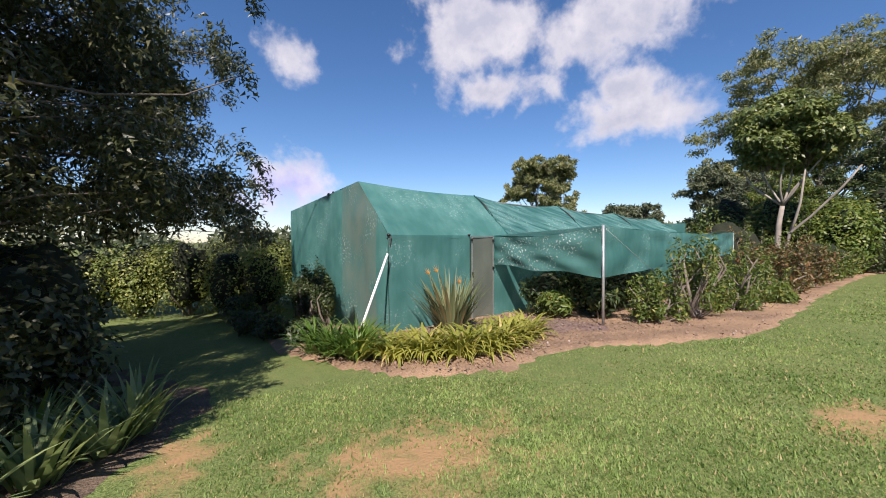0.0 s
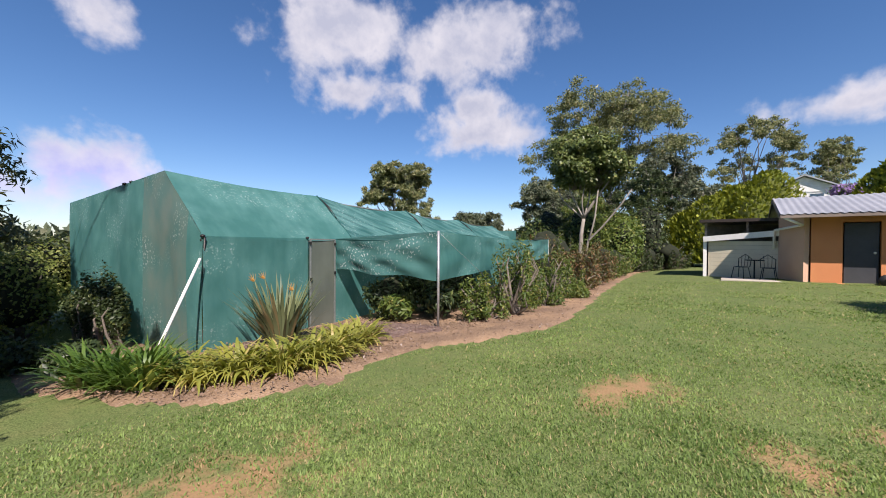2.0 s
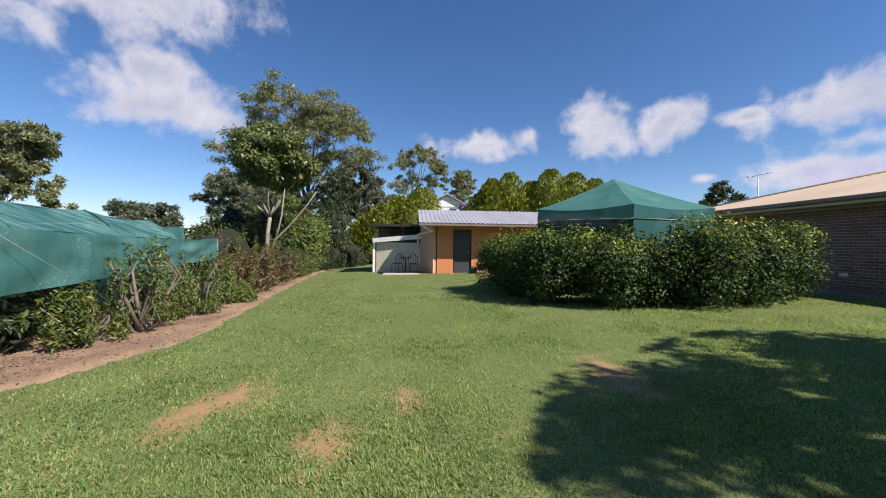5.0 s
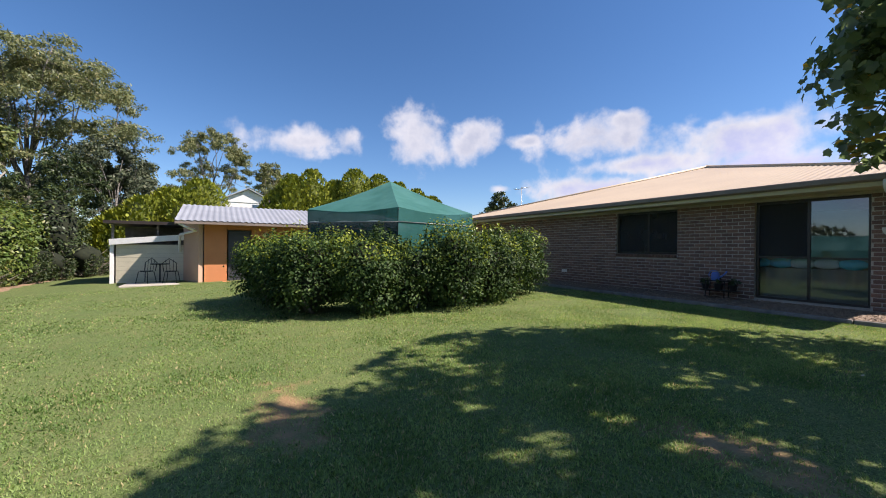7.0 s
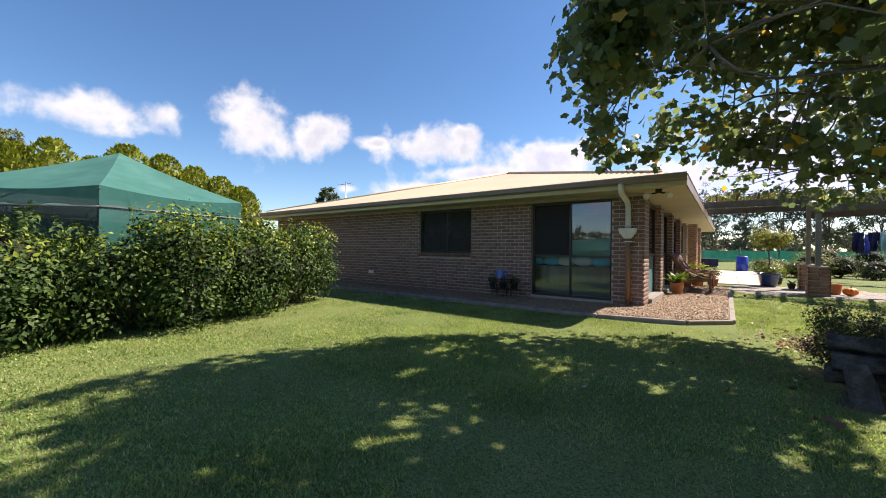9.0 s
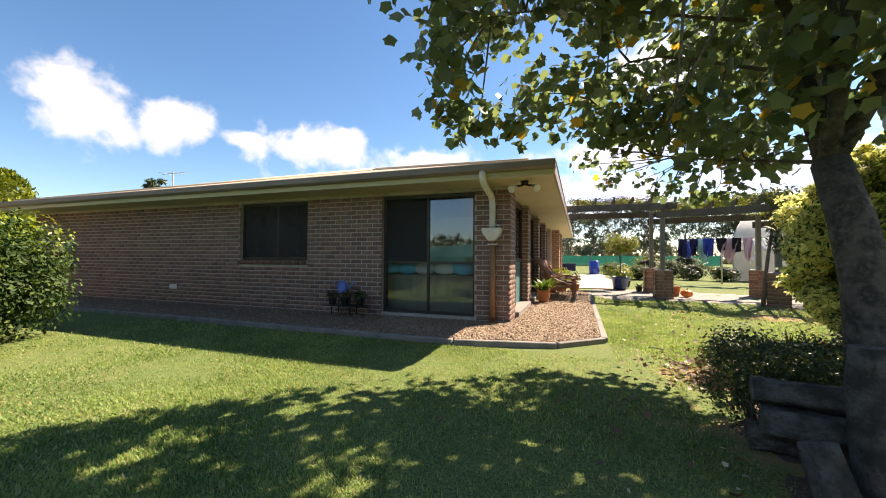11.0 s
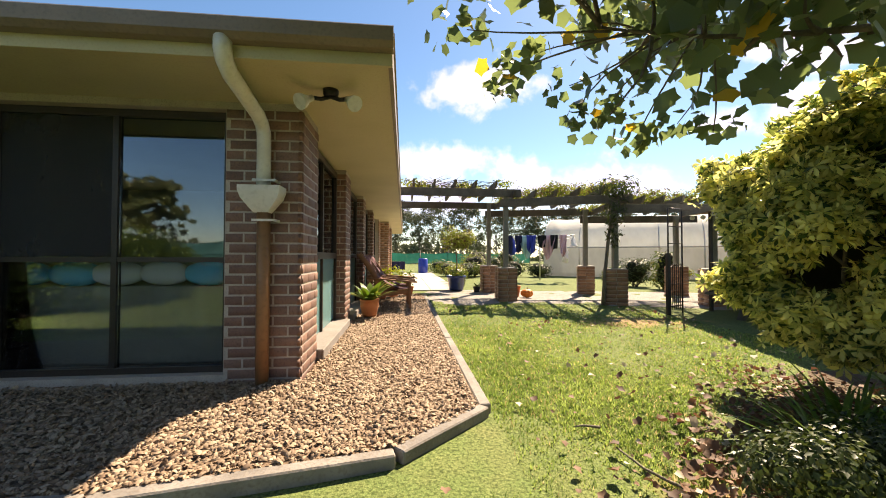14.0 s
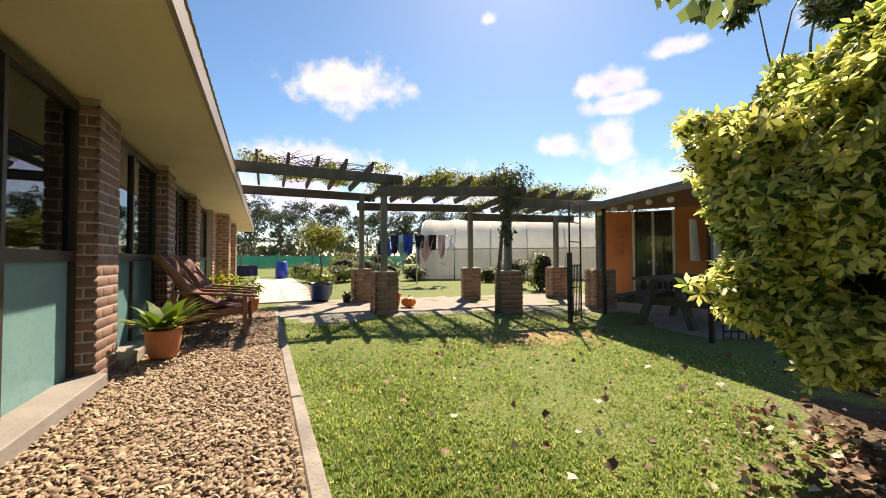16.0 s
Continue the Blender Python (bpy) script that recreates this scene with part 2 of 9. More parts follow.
def glass_mat(name, tint, see=0.75, rough=0.02):
    """A window pane: mirror gloss over a tinted clear sheet."""
    m, nt, b = node_mat(name)
    N, L = nt.nodes.new, nt.links.new
    gl, tp = N("ShaderNodeBsdfGlossy"), N("ShaderNodeBsdfTransparent")
    gl.inputs["Roughness"].default_value = rough
    gl.inputs["Color"].default_value = (0.9, 0.95, 1.0, 1)
    tp.inputs["Color"].default_value = (*tint, 1)
    fr = N("ShaderNodeFresnel")
    fr.inputs["IOR"].default_value = 1.5
    ad = N("ShaderNodeMath")
    ad.operation, ad.use_clamp = "MULTIPLY_ADD", True
    L(fr.outputs[0], ad.inputs[0])
    ad.inputs[1].default_value, ad.inputs[2].default_value = 1.0, 0.75 - see
    ms = N("ShaderNodeMixShader")
    L(ad.outputs[0], ms.inputs[0])
    L(tp.outputs[0], ms.inputs[1])
    L(gl.outputs[0], ms.inputs[2])
    L(ms.outputs[0], nt.nodes["Material Output"].inputs["Surface"])
    return m


def lawn_mat():
    m, nt, b = node_mat("lawn")
    N, L = nt.nodes.new, nt.links.new
    pos = N("ShaderNodeNewGeometry")

    def noise_(scale, detail=6.0):
        n = N("ShaderNodeTexNoise")
        n.inputs["Scale"].default_value, n.inputs["Detail"].default_value = scale, detail
        L(pos.outputs["Position"], n.inputs["Vector"])
        return n.outputs[0]

    def mix(f, a, c):
        n = N("ShaderNodeMix")
        n.data_type = "RGBA"
        L(f, n.inputs[0])
        for i, v in ((6, a), (7, c)):
            if isinstance(v, tuple):
                n.inputs[i].default_value = (*v, 1)
            else:
                L(v, n.inputs[i])
        return n.outputs[2]

    def rng(v, lo, hi, to=1.0):
        n = N("ShaderNodeMapRange")
        n.inputs["From Min"].default_value, n.inputs["From Max"].default_value, n.inputs["To Max"].default_value = lo, hi, to
        L(v, n.inputs["Value"])
        return n.outputs[0]

    n1, n2, n3, n4 = noise_(0.55), noise_(4.0), noise_(38.0), noise_(140.0)
    col = mix(rng(n1, 0.35, 0.68), (0.1, 0.155, 0.046), (0.14, 0.18, 0.06))
    col = mix(rng(n2, 0.42, 0.72, 0.6), col, (0.2, 0.19, 0.08))
    col = mix(rng(n3, 0.45, 0.7, 0.7), col, (0.065, 0.09, 0.024))
    col = mix(rng(n4, 0.48, 0.66, 0.6), col, (0.27, 0.3, 0.115))
    col = mix(rng(noise_(60.0), 0.48, 0.62, 0.7), col, (0.035, 0.052, 0.014))
    # bare, dry patches worn into the turf
    bare = None
    for x, y, rx, ry in BARE:
        s = N("ShaderNodeVectorMath")
        s.operation = "SUBTRACT"
        L(pos.outputs["Position"], s.inputs[0])
        s.inputs[1].default_value = (x, y, 0)
        k = N("ShaderNodeVectorMath")
        k.operation = "MULTIPLY"
        L(s.outputs[0], k.inputs[0])
        k.inputs[1].default_value = (1 / rx, 1 / ry, 0)
        ln = N("ShaderNodeVectorMath")
        ln.operation = "LENGTH"
        L(k.outputs[0], ln.inputs[0])
        v = N("ShaderNodeMath")
        v.operation = "SUBTRACT"
        v.inputs[0].default_value = 1.0
        L(ln.outputs["Value"], v.inputs[1])
        if bare is None:
            bare = v.outputs[0]
        else:
            mxm = N("ShaderNodeMath")
            mxm.operation = "MAXIMUM"
            L(bare, mxm.inputs[0])
            L(v.outputs[0], mxm.inputs[1])
            bare = mxm.outputs[0]
    ad = N("ShaderNodeMath")
    ad.operation = "MULTIPLY_ADD"
    L(n2, ad.inputs[0])
    ad.inputs[1].default_value = 2.6
    s2 = N("ShaderNodeMath")
    s2.operation = "ADD"
    L(bare, s2.inputs[0])
    s2.inputs[1].default_value = -1.35
    L(s2.outputs[0], ad.inputs[2])
    col = mix(rng(ad.outputs[0], 0.05, 0.75, 0.85), col, (0.33, 0.2, 0.105))
    L(col, b.inputs["Base Color"])
    b.inputs["Roughness"].default_value = 0.9
    b.inputs["Specular IOR Level"].default_value = 0.15
    bp = N("ShaderNodeBump")
    bp.inputs["Strength"].default_value, bp.inputs["Distance"].default_value = 0.5, 0.025
    L(n3, bp.inputs["Height"])
    L(bp.outputs[0], b.inputs["Normal"])
    return m


BARE = [(1.5, -15.65, 1.25, 0.7), (-1.88, -13.9, 0.55, 0.4), (-0.85, -12.8, 0.5, 0.32), (-1.6, -12.22, 0.35, 0.22), (-1.65, -14.1, 0.7, 0.3), (2.95, -16.6, 0.35, 0.6),
        (2.35, -1.9, 0.5, 0.6), (0.2, -7.6, 0.7, 0.4), (-2.0, -10.1, 0.9, 0.35), (4.6, 2.6, 1.3, 0.7), (2.6, -3.2, 0.9, 0.8)]
M = {}
M["lawn"] = lawn_mat()
M["grass"] = leafy("grass_blades", (0.078, 0.145, 0.034), (0.26, 0.345, 0.115), (0.4, 0.34, 0.17), rough=0.55, glow=0.42, share=0.08, spec=0.25)
M["soil"] = surface("tan_soil", (0.31, 0.205, 0.125), (0.17, 0.112, 0.076), 1.3, 0.95, 0.6, 45, (0.42, 0.31, 0.22), dist=0.03, spec=0.1)
M["mulch"] = surface("bark_mulch", (0.14, 0.085, 0.07), (0.2, 0.14, 0.12), 3.0, 0.95, 0.8, 60, (0.3, 0.25, 0.22), dist=0.03, spec=0.1)
M["litter"] = surface("litter_soil", (0.085, 0.064, 0.048), (0.14, 0.105, 0.076), 4.0, 0.95, 0.8, 40, (0.2, 0.15, 0.11), dist=0.03, spec=0.1)
M["cloth"] = cloth_mat("green_shade_cloth", (0.05, 0.18, 0.165), (0.095, 0.26, 0.24), 0.10, 0.3, (0.28, 0.42, 0.4))
# slack bays: fold shading painted in, darker base with pale crest streaks
M["cloth_slack"] = cloth_mat("fold_shaded_green_cloth", (0.03, 0.125, 0.12), (0.1, 0.25, 0.235), 0.10, 0.25, (0.28, 0.42, 0.4), True)
M["cloth_worn"] = cloth_mat("worn_green_cloth", (0.05, 0.165, 0.15), (0.085, 0.22, 0.205), 0.10, 0.3, (0.6, 0.68, 0.66))
M["cloth_grey"] = cloth_mat("grey_green_mesh", (0.13, 0.15, 0.125), (0.17, 0.19, 0.16), 0.18, 0.3)
M["cloth_brown"] = cloth_mat("faded_brown_cloth", (0.17, 0.235, 0.2), (0.085, 0.21, 0.19), 0.14, 0.3, (0.4, 0.46, 0.43))
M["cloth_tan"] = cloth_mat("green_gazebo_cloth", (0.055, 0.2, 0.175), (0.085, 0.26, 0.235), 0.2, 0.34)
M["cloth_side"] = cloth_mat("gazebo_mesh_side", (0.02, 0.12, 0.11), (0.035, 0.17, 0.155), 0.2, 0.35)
# dark sheet painted as the shaded inside of the gazebo's open front
M["open_side"] = cloth_mat("shaded_open_side", (0.008, 0.03, 0.03), (0.014, 0.045, 0.043), 0.12, 0.12)
M["brick"] = surface("brown_brick", (0.145, 0.08, 0.065), (0.26, 0.145, 0.107), 9.0, 0.62, 0.35, 90, (0.07, 0.045, 0.04), per="object", dist=0.004, spec=0.45)
M["brick_far"] = surface("brown_brick_run", (0.145, 0.08, 0.065), (0.26, 0.145, 0.107), 9.0, 0.62, 0.35, 90, (0.07, 0.045, 0.04), per="island", dist=0.004, spec=0.45)
M["brick_pale"] = surface("tan_brick", (0.24, 0.125, 0.075), (0.36, 0.2, 0.12), 9.0, 0.5, 0.35, 90, (0.15, 0.08, 0.06), per="island", dist=0.004, spec=0.45)
M["mortar"] = surface("mortar", (0.37, 0.32, 0.275), (0.46, 0.4, 0.345), 5.0, 0.6, 0.4, 120, dist=0.003, spec=0.5)
M["cream"] = surface("cream_paint", (0.53, 0.475, 0.305), (0.47, 0.42, 0.265), 1.5, 0.55, 0.05, 60, (0.42, 0.36, 0.23))
M["gutter"] = surface("brown_gutter", (0.19, 0.15, 0.12), (0.24, 0.19, 0.155), 1.2, 0.45, 0.05, 40, (0.15, 0.12, 0.1))
M["roof_tan"] = surface("tan_roof_steel", (0.56, 0.44, 0.30), (0.50, 0.39, 0.27), 0.6, 0.5, 0.05, 20, (0.45, 0.35, 0.25))
M["roof_grey"] = surface("grey_roof_steel", (0.42, 0.43, 0.45), (0.34, 0.35, 0.37), 0.8, 0.45, 0.08, 20, (0.3, 0.28, 0.26), metal=0.3)
M["dark_frame"] = surface("dark_brown_aluminium", (0.03, 0.022, 0.018), (0.04, 0.03, 0.025), 3, 0.4, 0.03, 50)
M["glass"] = glass_mat("dark_window_glass", (0.66, 0.7, 0.72), 0.705)
M["glass_clear"] = glass_mat("clear_window_glass", (0.85, 0.88, 0.88), 0.745)
M["insect_mesh"] = cloth_mat("insect_mesh", (0.022, 0.023, 0.024), (0.03, 0.031, 0.032), 0.12, 0.05)
M["glass_teal"] = surface("teal_obscure_glass", (0.25, 0.44, 0.45), (0.3, 0.5, 0.5), 2.0, 0.12, 0.02, 30, (0.14, 0.28, 0.29), spec=0.7)
def frosted(m, share):
    """Let light through a pane that cannot be seen through."""
    nt = m.node_tree
    tr, ms = nt.nodes.new("ShaderNodeBsdfTranslucent"), nt.nodes.new("ShaderNodeMixShader")
    tr.inputs["Color"].default_value = (0.6, 0.85, 0.85, 1)
    ms.inputs[0].default_value = share
    nt.links.new(nt.nodes["Principled BSDF"].outputs[0], ms.inputs[1])
    nt.links.new(tr.outputs[0], ms.inputs[2])
    nt.links.new(ms.outputs[0], nt.nodes["Material Output"].inputs["Surface"])


frosted(M["glass_teal"], 0.5)
M["pvc"] = surface("white_pvc", (0.72, 0.72, 0.69), (0.62, 0.62, 0.58), 4, 0.4, 0.03, 30, (0.5, 0.5, 0.46))
M["pipe_brown"] = surface("brown_painted_pipe", (0.25, 0.125, 0.06), (0.29, 0.15, 0.075), 3, 0.45, 0.05, 30, (0.19, 0.1, 0.05))
M["white"] = surface("white_paint", (0.78, 0.77, 0.74), (0.7, 0.69, 0.66), 3, 0.5, 0.03, 40, (0.6, 0.59, 0.56))
M["black"] = surface("black_metal", (0.018, 0.018, 0.02), (0.03, 0.028, 0.028), 6, 0.45, 0.05, 60, (0.06, 0.045, 0.035), metal=0.4)
M["steel"] = surface("galvanised_steel", (0.5, 0.51, 0.51), (0.4, 0.41, 0.42), 8, 0.4, 0.05, 50, (0.33, 0.33, 0.34), metal=0.6)
M["tube"] = surface("dull_tube", (0.17, 0.19, 0.18), (0.22, 0.24, 0.23), 8, 0.5, 0.05, 50, (0.1, 0.11, 0.1), metal=0.3)
M["orange"] = surface("orange_painted_block", (0.62, 0.25, 0.10), (0.55, 0.21, 0.085), 1.2, 0.8, 0.2, 40, (0.48, 0.19, 0.08), dist=0.006)
M["peach"] = surface("peach_painted_block", (0.55, 0.36, 0.25), (0.5, 0.32, 0.22), 1.2, 0.8, 0.2, 40, (0.45, 0.28, 0.2), dist=0.006)
M["board"] = surface("cream_weatherboard", (0.62, 0.56, 0.42), (0.56, 0.5, 0.37), 2.0, 0.6, 0.1, 30, (0.48, 0.43, 0.33))
M["door_dark"] = surface("charcoal_door", (0.05, 0.052, 0.058), (0.065, 0.066, 0.072), 2, 0.5, 0.03, 40)
M["old_wood"] = surface("weathered_grey_wood", (0.17, 0.145, 0.12), (0.25, 0.22, 0.19), 5, 0.8, 0.4, 55, (0.1, 0.085, 0.07), dist=0.005)
M["sill"] = surface("brown_grey_ledge", (0.19, 0.17, 0.155), (0.24, 0.215, 0.2), 3, 0.85, 0.3, 40, (0.18, 0.145, 0.12))
M["edge_wood"] = surface("silvered_sleeper", (0.17, 0.152, 0.14), (0.27, 0.245, 0.225), 4, 0.85, 0.6, 50, (0.15, 0.115, 0.09), dist=0.006)
# weathered wood darkened in colour for the faces turned from the sun
M["beam_wood"] = surface("shade_toned_pergola_wood", (0.085, 0.08, 0.07), (0.13, 0.12, 0.105), 5, 0.85, 0.4, 50, (0.05, 0.046, 0.04), dist=0.005)
M["post_wood"] = surface("green_grey_post", (0.16, 0.17, 0.145), (0.21, 0.21, 0.18), 5, 0.8, 0.3, 50, (0.1, 0.1, 0.09), dist=0.004)
M["red_wood"] = surface("oiled_red_wood", (0.22, 0.095, 0.05), (0.3, 0.14, 0.075), 6, 0.55, 0.2, 60, (0.14, 0.06, 0.035), dist=0.004)
M["sling"] = surface("maroon_canvas", (0.11, 0.035, 0.045), (0.15, 0.05, 0.055), 5, 0.8, 0.2, 90, (0.08, 0.03, 0.03))
M["terra"] = surface("terracotta", (0.44, 0.15, 0.06), (0.5, 0.2, 0.09), 6, 0.75, 0.15, 60, (0.36, 0.16, 0.09))
M["blue_glaze"] = surface("blue_glazed_pot", (0.025, 0.045, 0.14), (0.035, 0.06, 0.2), 4, 0.2, 0.05, 30, (0.02, 0.03, 0.08), spec=0.6)
M["blue_plastic"] = surface("blue_plastic", (0.015, 0.05, 0.38), (0.02, 0.06, 0.42), 3, 0.4, 0.03, 30, (0.015, 0.04, 0.3))
M["blue_can"] = surface("blue_can", (0.08, 0.16, 0.5), (0.1, 0.2, 0.55), 3, 0.4, 0.03, 30, (0.06, 0.12, 0.4))
M["black_pot"] = surface("black_plastic_pot", (0.02, 0.02, 0.02), (0.032, 0.03, 0.028), 5, 0.5, 0.05, 50)
M["concrete"] = surface("pale_concrete", (0.46, 0.42, 0.35), (0.4, 0.36, 0.3), 1.5, 0.85, 0.2, 40, (0.33, 0.29, 0.24))
M["paving"] = surface("pinkish_paving", (0.58, 0.5, 0.42), (0.5, 0.42, 0.36), 1.5, 0.85, 0.15, 40, (0.4, 0.34, 0.29), per="object")
M["gravel"] = surface("grey_gravel", (0.3, 0.27, 0.25), (0.22, 0.2, 0.185), 8, 0.95, 0.8, 70, (0.42, 0.38, 0.35), dist=0.02)
M["pebble"] = surface("river_pebble", (0.185, 0.118, 0.078), (0.44, 0.33, 0.235), 20, 0.8, 0.1, 80, (0.15, 0.1, 0.07), per="island", dist=0.003)
M["pebble_bed"] = surface("pebble_bed", (0.16, 0.105, 0.07), (0.22, 0.15, 0.1), 14, 0.9, 0.8, 50, (0.1, 0.07, 0.05), dist=0.02)
M["bark"] = surface("grey_brown_bark", (0.12, 0.1, 0.08), (0.19, 0.16, 0.13), 7, 0.9, 0.7, 40, (0.06, 0.05, 0.04), dist=0.02)
M["bark_pale"] = surface("pale_mottled_bark", (0.2, 0.185, 0.16), (0.09, 0.08, 0.07), 6, 0.88, 0.7, 26, (0.08, 0.07, 0.058), dist=0.016, lo=0.42, hi=0.58)
M["log_wood"] = surface("weathered_log", (0.12, 0.11, 0.098), (0.05, 0.046, 0.04), 9, 0.9, 0.9, 45, (0.035, 0.03, 0.026), dist=0.03, lo=0.4, hi=0.6)
# bark tone darkened for the deep shade the trunk stands in
M["bark_shade"] = surface("shade_toned_mottled_bark", (0.1, 0.088, 0.072), (0.045, 0.04, 0.034), 9, 0.9, 0.9, 30, (0.16, 0.145, 0.12), dist=0.03, lo=0.42, hi=0.58)
M["bark_white"] = surface("white_gum_bark", (0.29, 0.26, 0.215), (0.2, 0.18, 0.15), 4, 0.8, 0.2, 30, (0.3, 0.25, 0.2), dist=0.01)
M["pillow_blue"] = surface("turquoise_cushion", (0.07, 0.52, 0.78), (0.12, 0.6, 0.82), 3, 0.9, 0.1, 80, (0.05, 0.3, 0.46))
M["pillow_white"] = surface("white_cushion", (0.75, 0.75, 0.74), (0.68, 0.68, 0.67), 3, 0.9, 0.1, 80, (0.6, 0.6, 0.6))
M["inside"] = surface("room_wall", (0.36, 0.35, 0.33), (0.3, 0.29, 0.27), 1, 0.9, 0.02, 20)
M["bed_cover"] = surface("pale_bed_cover", (0.3, 0.29, 0.25), (0.24, 0.23, 0.2), 2, 0.9, 0.1, 60)
M["plastic_film"] = cloth_mat("greenhouse_film", (0.62, 0.62, 0.62), (0.72, 0.72, 0.71), 0.12, 0.5)
M["film_grey"] = cloth_mat("greenhouse_side_mesh", (0.42, 0.42, 0.4), (0.5, 0.5, 0.48), 0.12, 0.4)
M["fence_cloth"] = cloth_mat("green_fence_cloth", (0.01, 0.13, 0.10), (0.02, 0.17, 0.13), 0.05, 0.35)
M["flower_orange"] = surface("orange_petal", (0.62, 0.3, 0.07), (0.68, 0.42, 0.14), 20, 0.6, 0.0, 60, (0.7, 0.2, 0.02))
M["pumpkin"] = surface("orange_pumpkin", (0.72, 0.17, 0.02), (0.78, 0.25, 0.04), 5, 0.5, 0.1, 40, (0.6, 0.13, 0.02))
# leaves
M["lf_left"] = leafy("dark_small_leaf", (0.03, 0.042, 0.016), (0.08, 0.09, 0.035), (0.15, 0.145, 0.07), glow=0.2, rough=0.42, spec=0.4)
M["lf_plane"] = leafy("broad_lobed_leaf", (0.068, 0.105, 0.045), (0.145, 0.195, 0.08), (0.42, 0.3, 0.06), glow=0.44, share=0.04, spec=0.55, rough=0.36)
M["lf_hedge"] = leafy("glossy_hedge_leaf", (0.012, 0.03, 0.007), (0.055, 0.098, 0.024), (0.1, 0.145, 0.035), glow=0.16, rough=0.55, spec=0.15)
M["lf_tip"] = leafy("young_hedge_leaf", (0.16, 0.23, 0.03), (0.26, 0.3, 0.045), glow=0.35, rough=0.4)
M["lf_var"] = leafy("variegated_leaf", (0.12, 0.18, 0.045), (0.8, 0.78, 0.32), (0.05, 0.09, 0.024), glow=0.46, share=0.2)
M["lf_cyp"] = leafy("golden_cypress_spray", (0.125, 0.165, 0.016), (0.26, 0.28, 0.028), (0.075, 0.1, 0.012), glow=0.1, rough=0.7, share=0.12)
M["lf_gum"] = leafy("gum_leaf", (0.078, 0.102, 0.042), (0.185, 0.202, 0.085), (0.31, 0.29, 0.14), glow=0.25, rough=0.5)
M["lf_far"] = leafy("far_tree_leaf", (0.045, 0.062, 0.034), (0.1, 0.12, 0.065), (0.14, 0.145, 0.085), glow=0.1, rough=0.6)
M["lf_dark"] = leafy("dark_shrub_leaf", (0.022, 0.038, 0.014), (0.05, 0.075, 0.024), (0.09, 0.11, 0.03), glow=0.2)
M["lf_mid"] = leafy("green_shrub_leaf", (0.045, 0.085, 0.018), (0.11, 0.15, 0.03), (0.2, 0.2, 0.05), glow=0.25)
M["lf_pale_tree"] = leafy("dark_olive_leaf", (0.05, 0.08, 0.022), (0.135, 0.17, 0.045), (0.24, 0.25, 0.08), glow=0.2, rough=0.4, share=0.1)
M["lf_bright"] = leafy("fresh_tree_leaf", (0.065, 0.115, 0.024), (0.16, 0.21, 0.045), (0.22, 0.24, 0.06), glow=0.3)
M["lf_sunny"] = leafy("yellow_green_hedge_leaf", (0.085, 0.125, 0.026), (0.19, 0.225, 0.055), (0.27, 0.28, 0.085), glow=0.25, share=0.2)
M["lf_red"] = leafy("reddish_shrub_leaf", (0.06, 0.07, 0.025), (0.12, 0.11, 0.035), (0.18, 0.1, 0.045), glow=0.2, share=0.3)
M["lf_lily"] = leafy("yellow_green_strap", (0.16, 0.19, 0.03), (0.3, 0.3, 0.065), (0.4, 0.33, 0.12), glow=0.3, share=0.15)
M["lf_aga"] = leafy("green_strap", (0.05, 0.11, 0.018), (0.11, 0.18, 0.035), glow=0.25, rough=0.35)
M["lf_bop"] = leafy("grey_green_blade", (0.09, 0.12, 0.055), (0.17, 0.19, 0.09), (0.24, 0.19, 0.09), glow=0.15, share=0.15)
M["lf_iris"] = leafy("iris_blade", (0.12, 0.18, 0.075), (0.25, 0.31, 0.13), (0.25, 0.3, 0.04), glow=0.3, share=0.05)
M["lf_vine"] = leafy("vine_leaf", (0.08, 0.12, 0.025), (0.18, 0.22, 0.05), (0.1, 0.07, 0.03), glow=0.4, share=0.2)
M["lf_chip"] = leafy("bark_chip", (0.15, 0.1, 0.072), (0.23, 0.165, 0.125), (0.3, 0.25, 0.22), glow=0.02, rough=0.9, share=0.06, spec=0.1)
M["lf_fallen"] = leafy("fallen_leaf", (0.22, 0.12, 0.07), (0.09, 0.05, 0.034), (0.48, 0.41, 0.32), glow=0.12, rough=0.7, share=0.16)
M["lf_purple"] = leafy("purple_blossom", (0.22, 0.13, 0.3), (0.32, 0.2, 0.42), (0.08, 0.1, 0.04), glow=0.2, share=0.3)
# dark cores paint the inner shade of shrubs and crowns
M["core_gold"] = surface("gold_inner_shade", (0.06, 0.078, 0.012), (0.1, 0.115, 0.018), 6, 0.95, 0.3, 40)
M["core"] = surface("dark_inner_shade", (0.01, 0.014, 0.006), (0.018, 0.022, 0.009), 6, 0.95, 0.3, 40)
for k, c in dict(navy=(0.02, 0.025, 0.09), royal=(0.03, 0.06, 0.4), black=(0.015, 0.015, 0.02), aqua=(0.35, 0.6, 0.65), pink=(0.75, 0.5, 0.6), pale=(0.75, 0.75, 0.78), grey=(0.3, 0.32, 0.36)).items():
    M["wash_" + k] = surface("washing_" + k, c, tuple(0.8 * v for v in c), 3, 0.9, 0.15, 90)


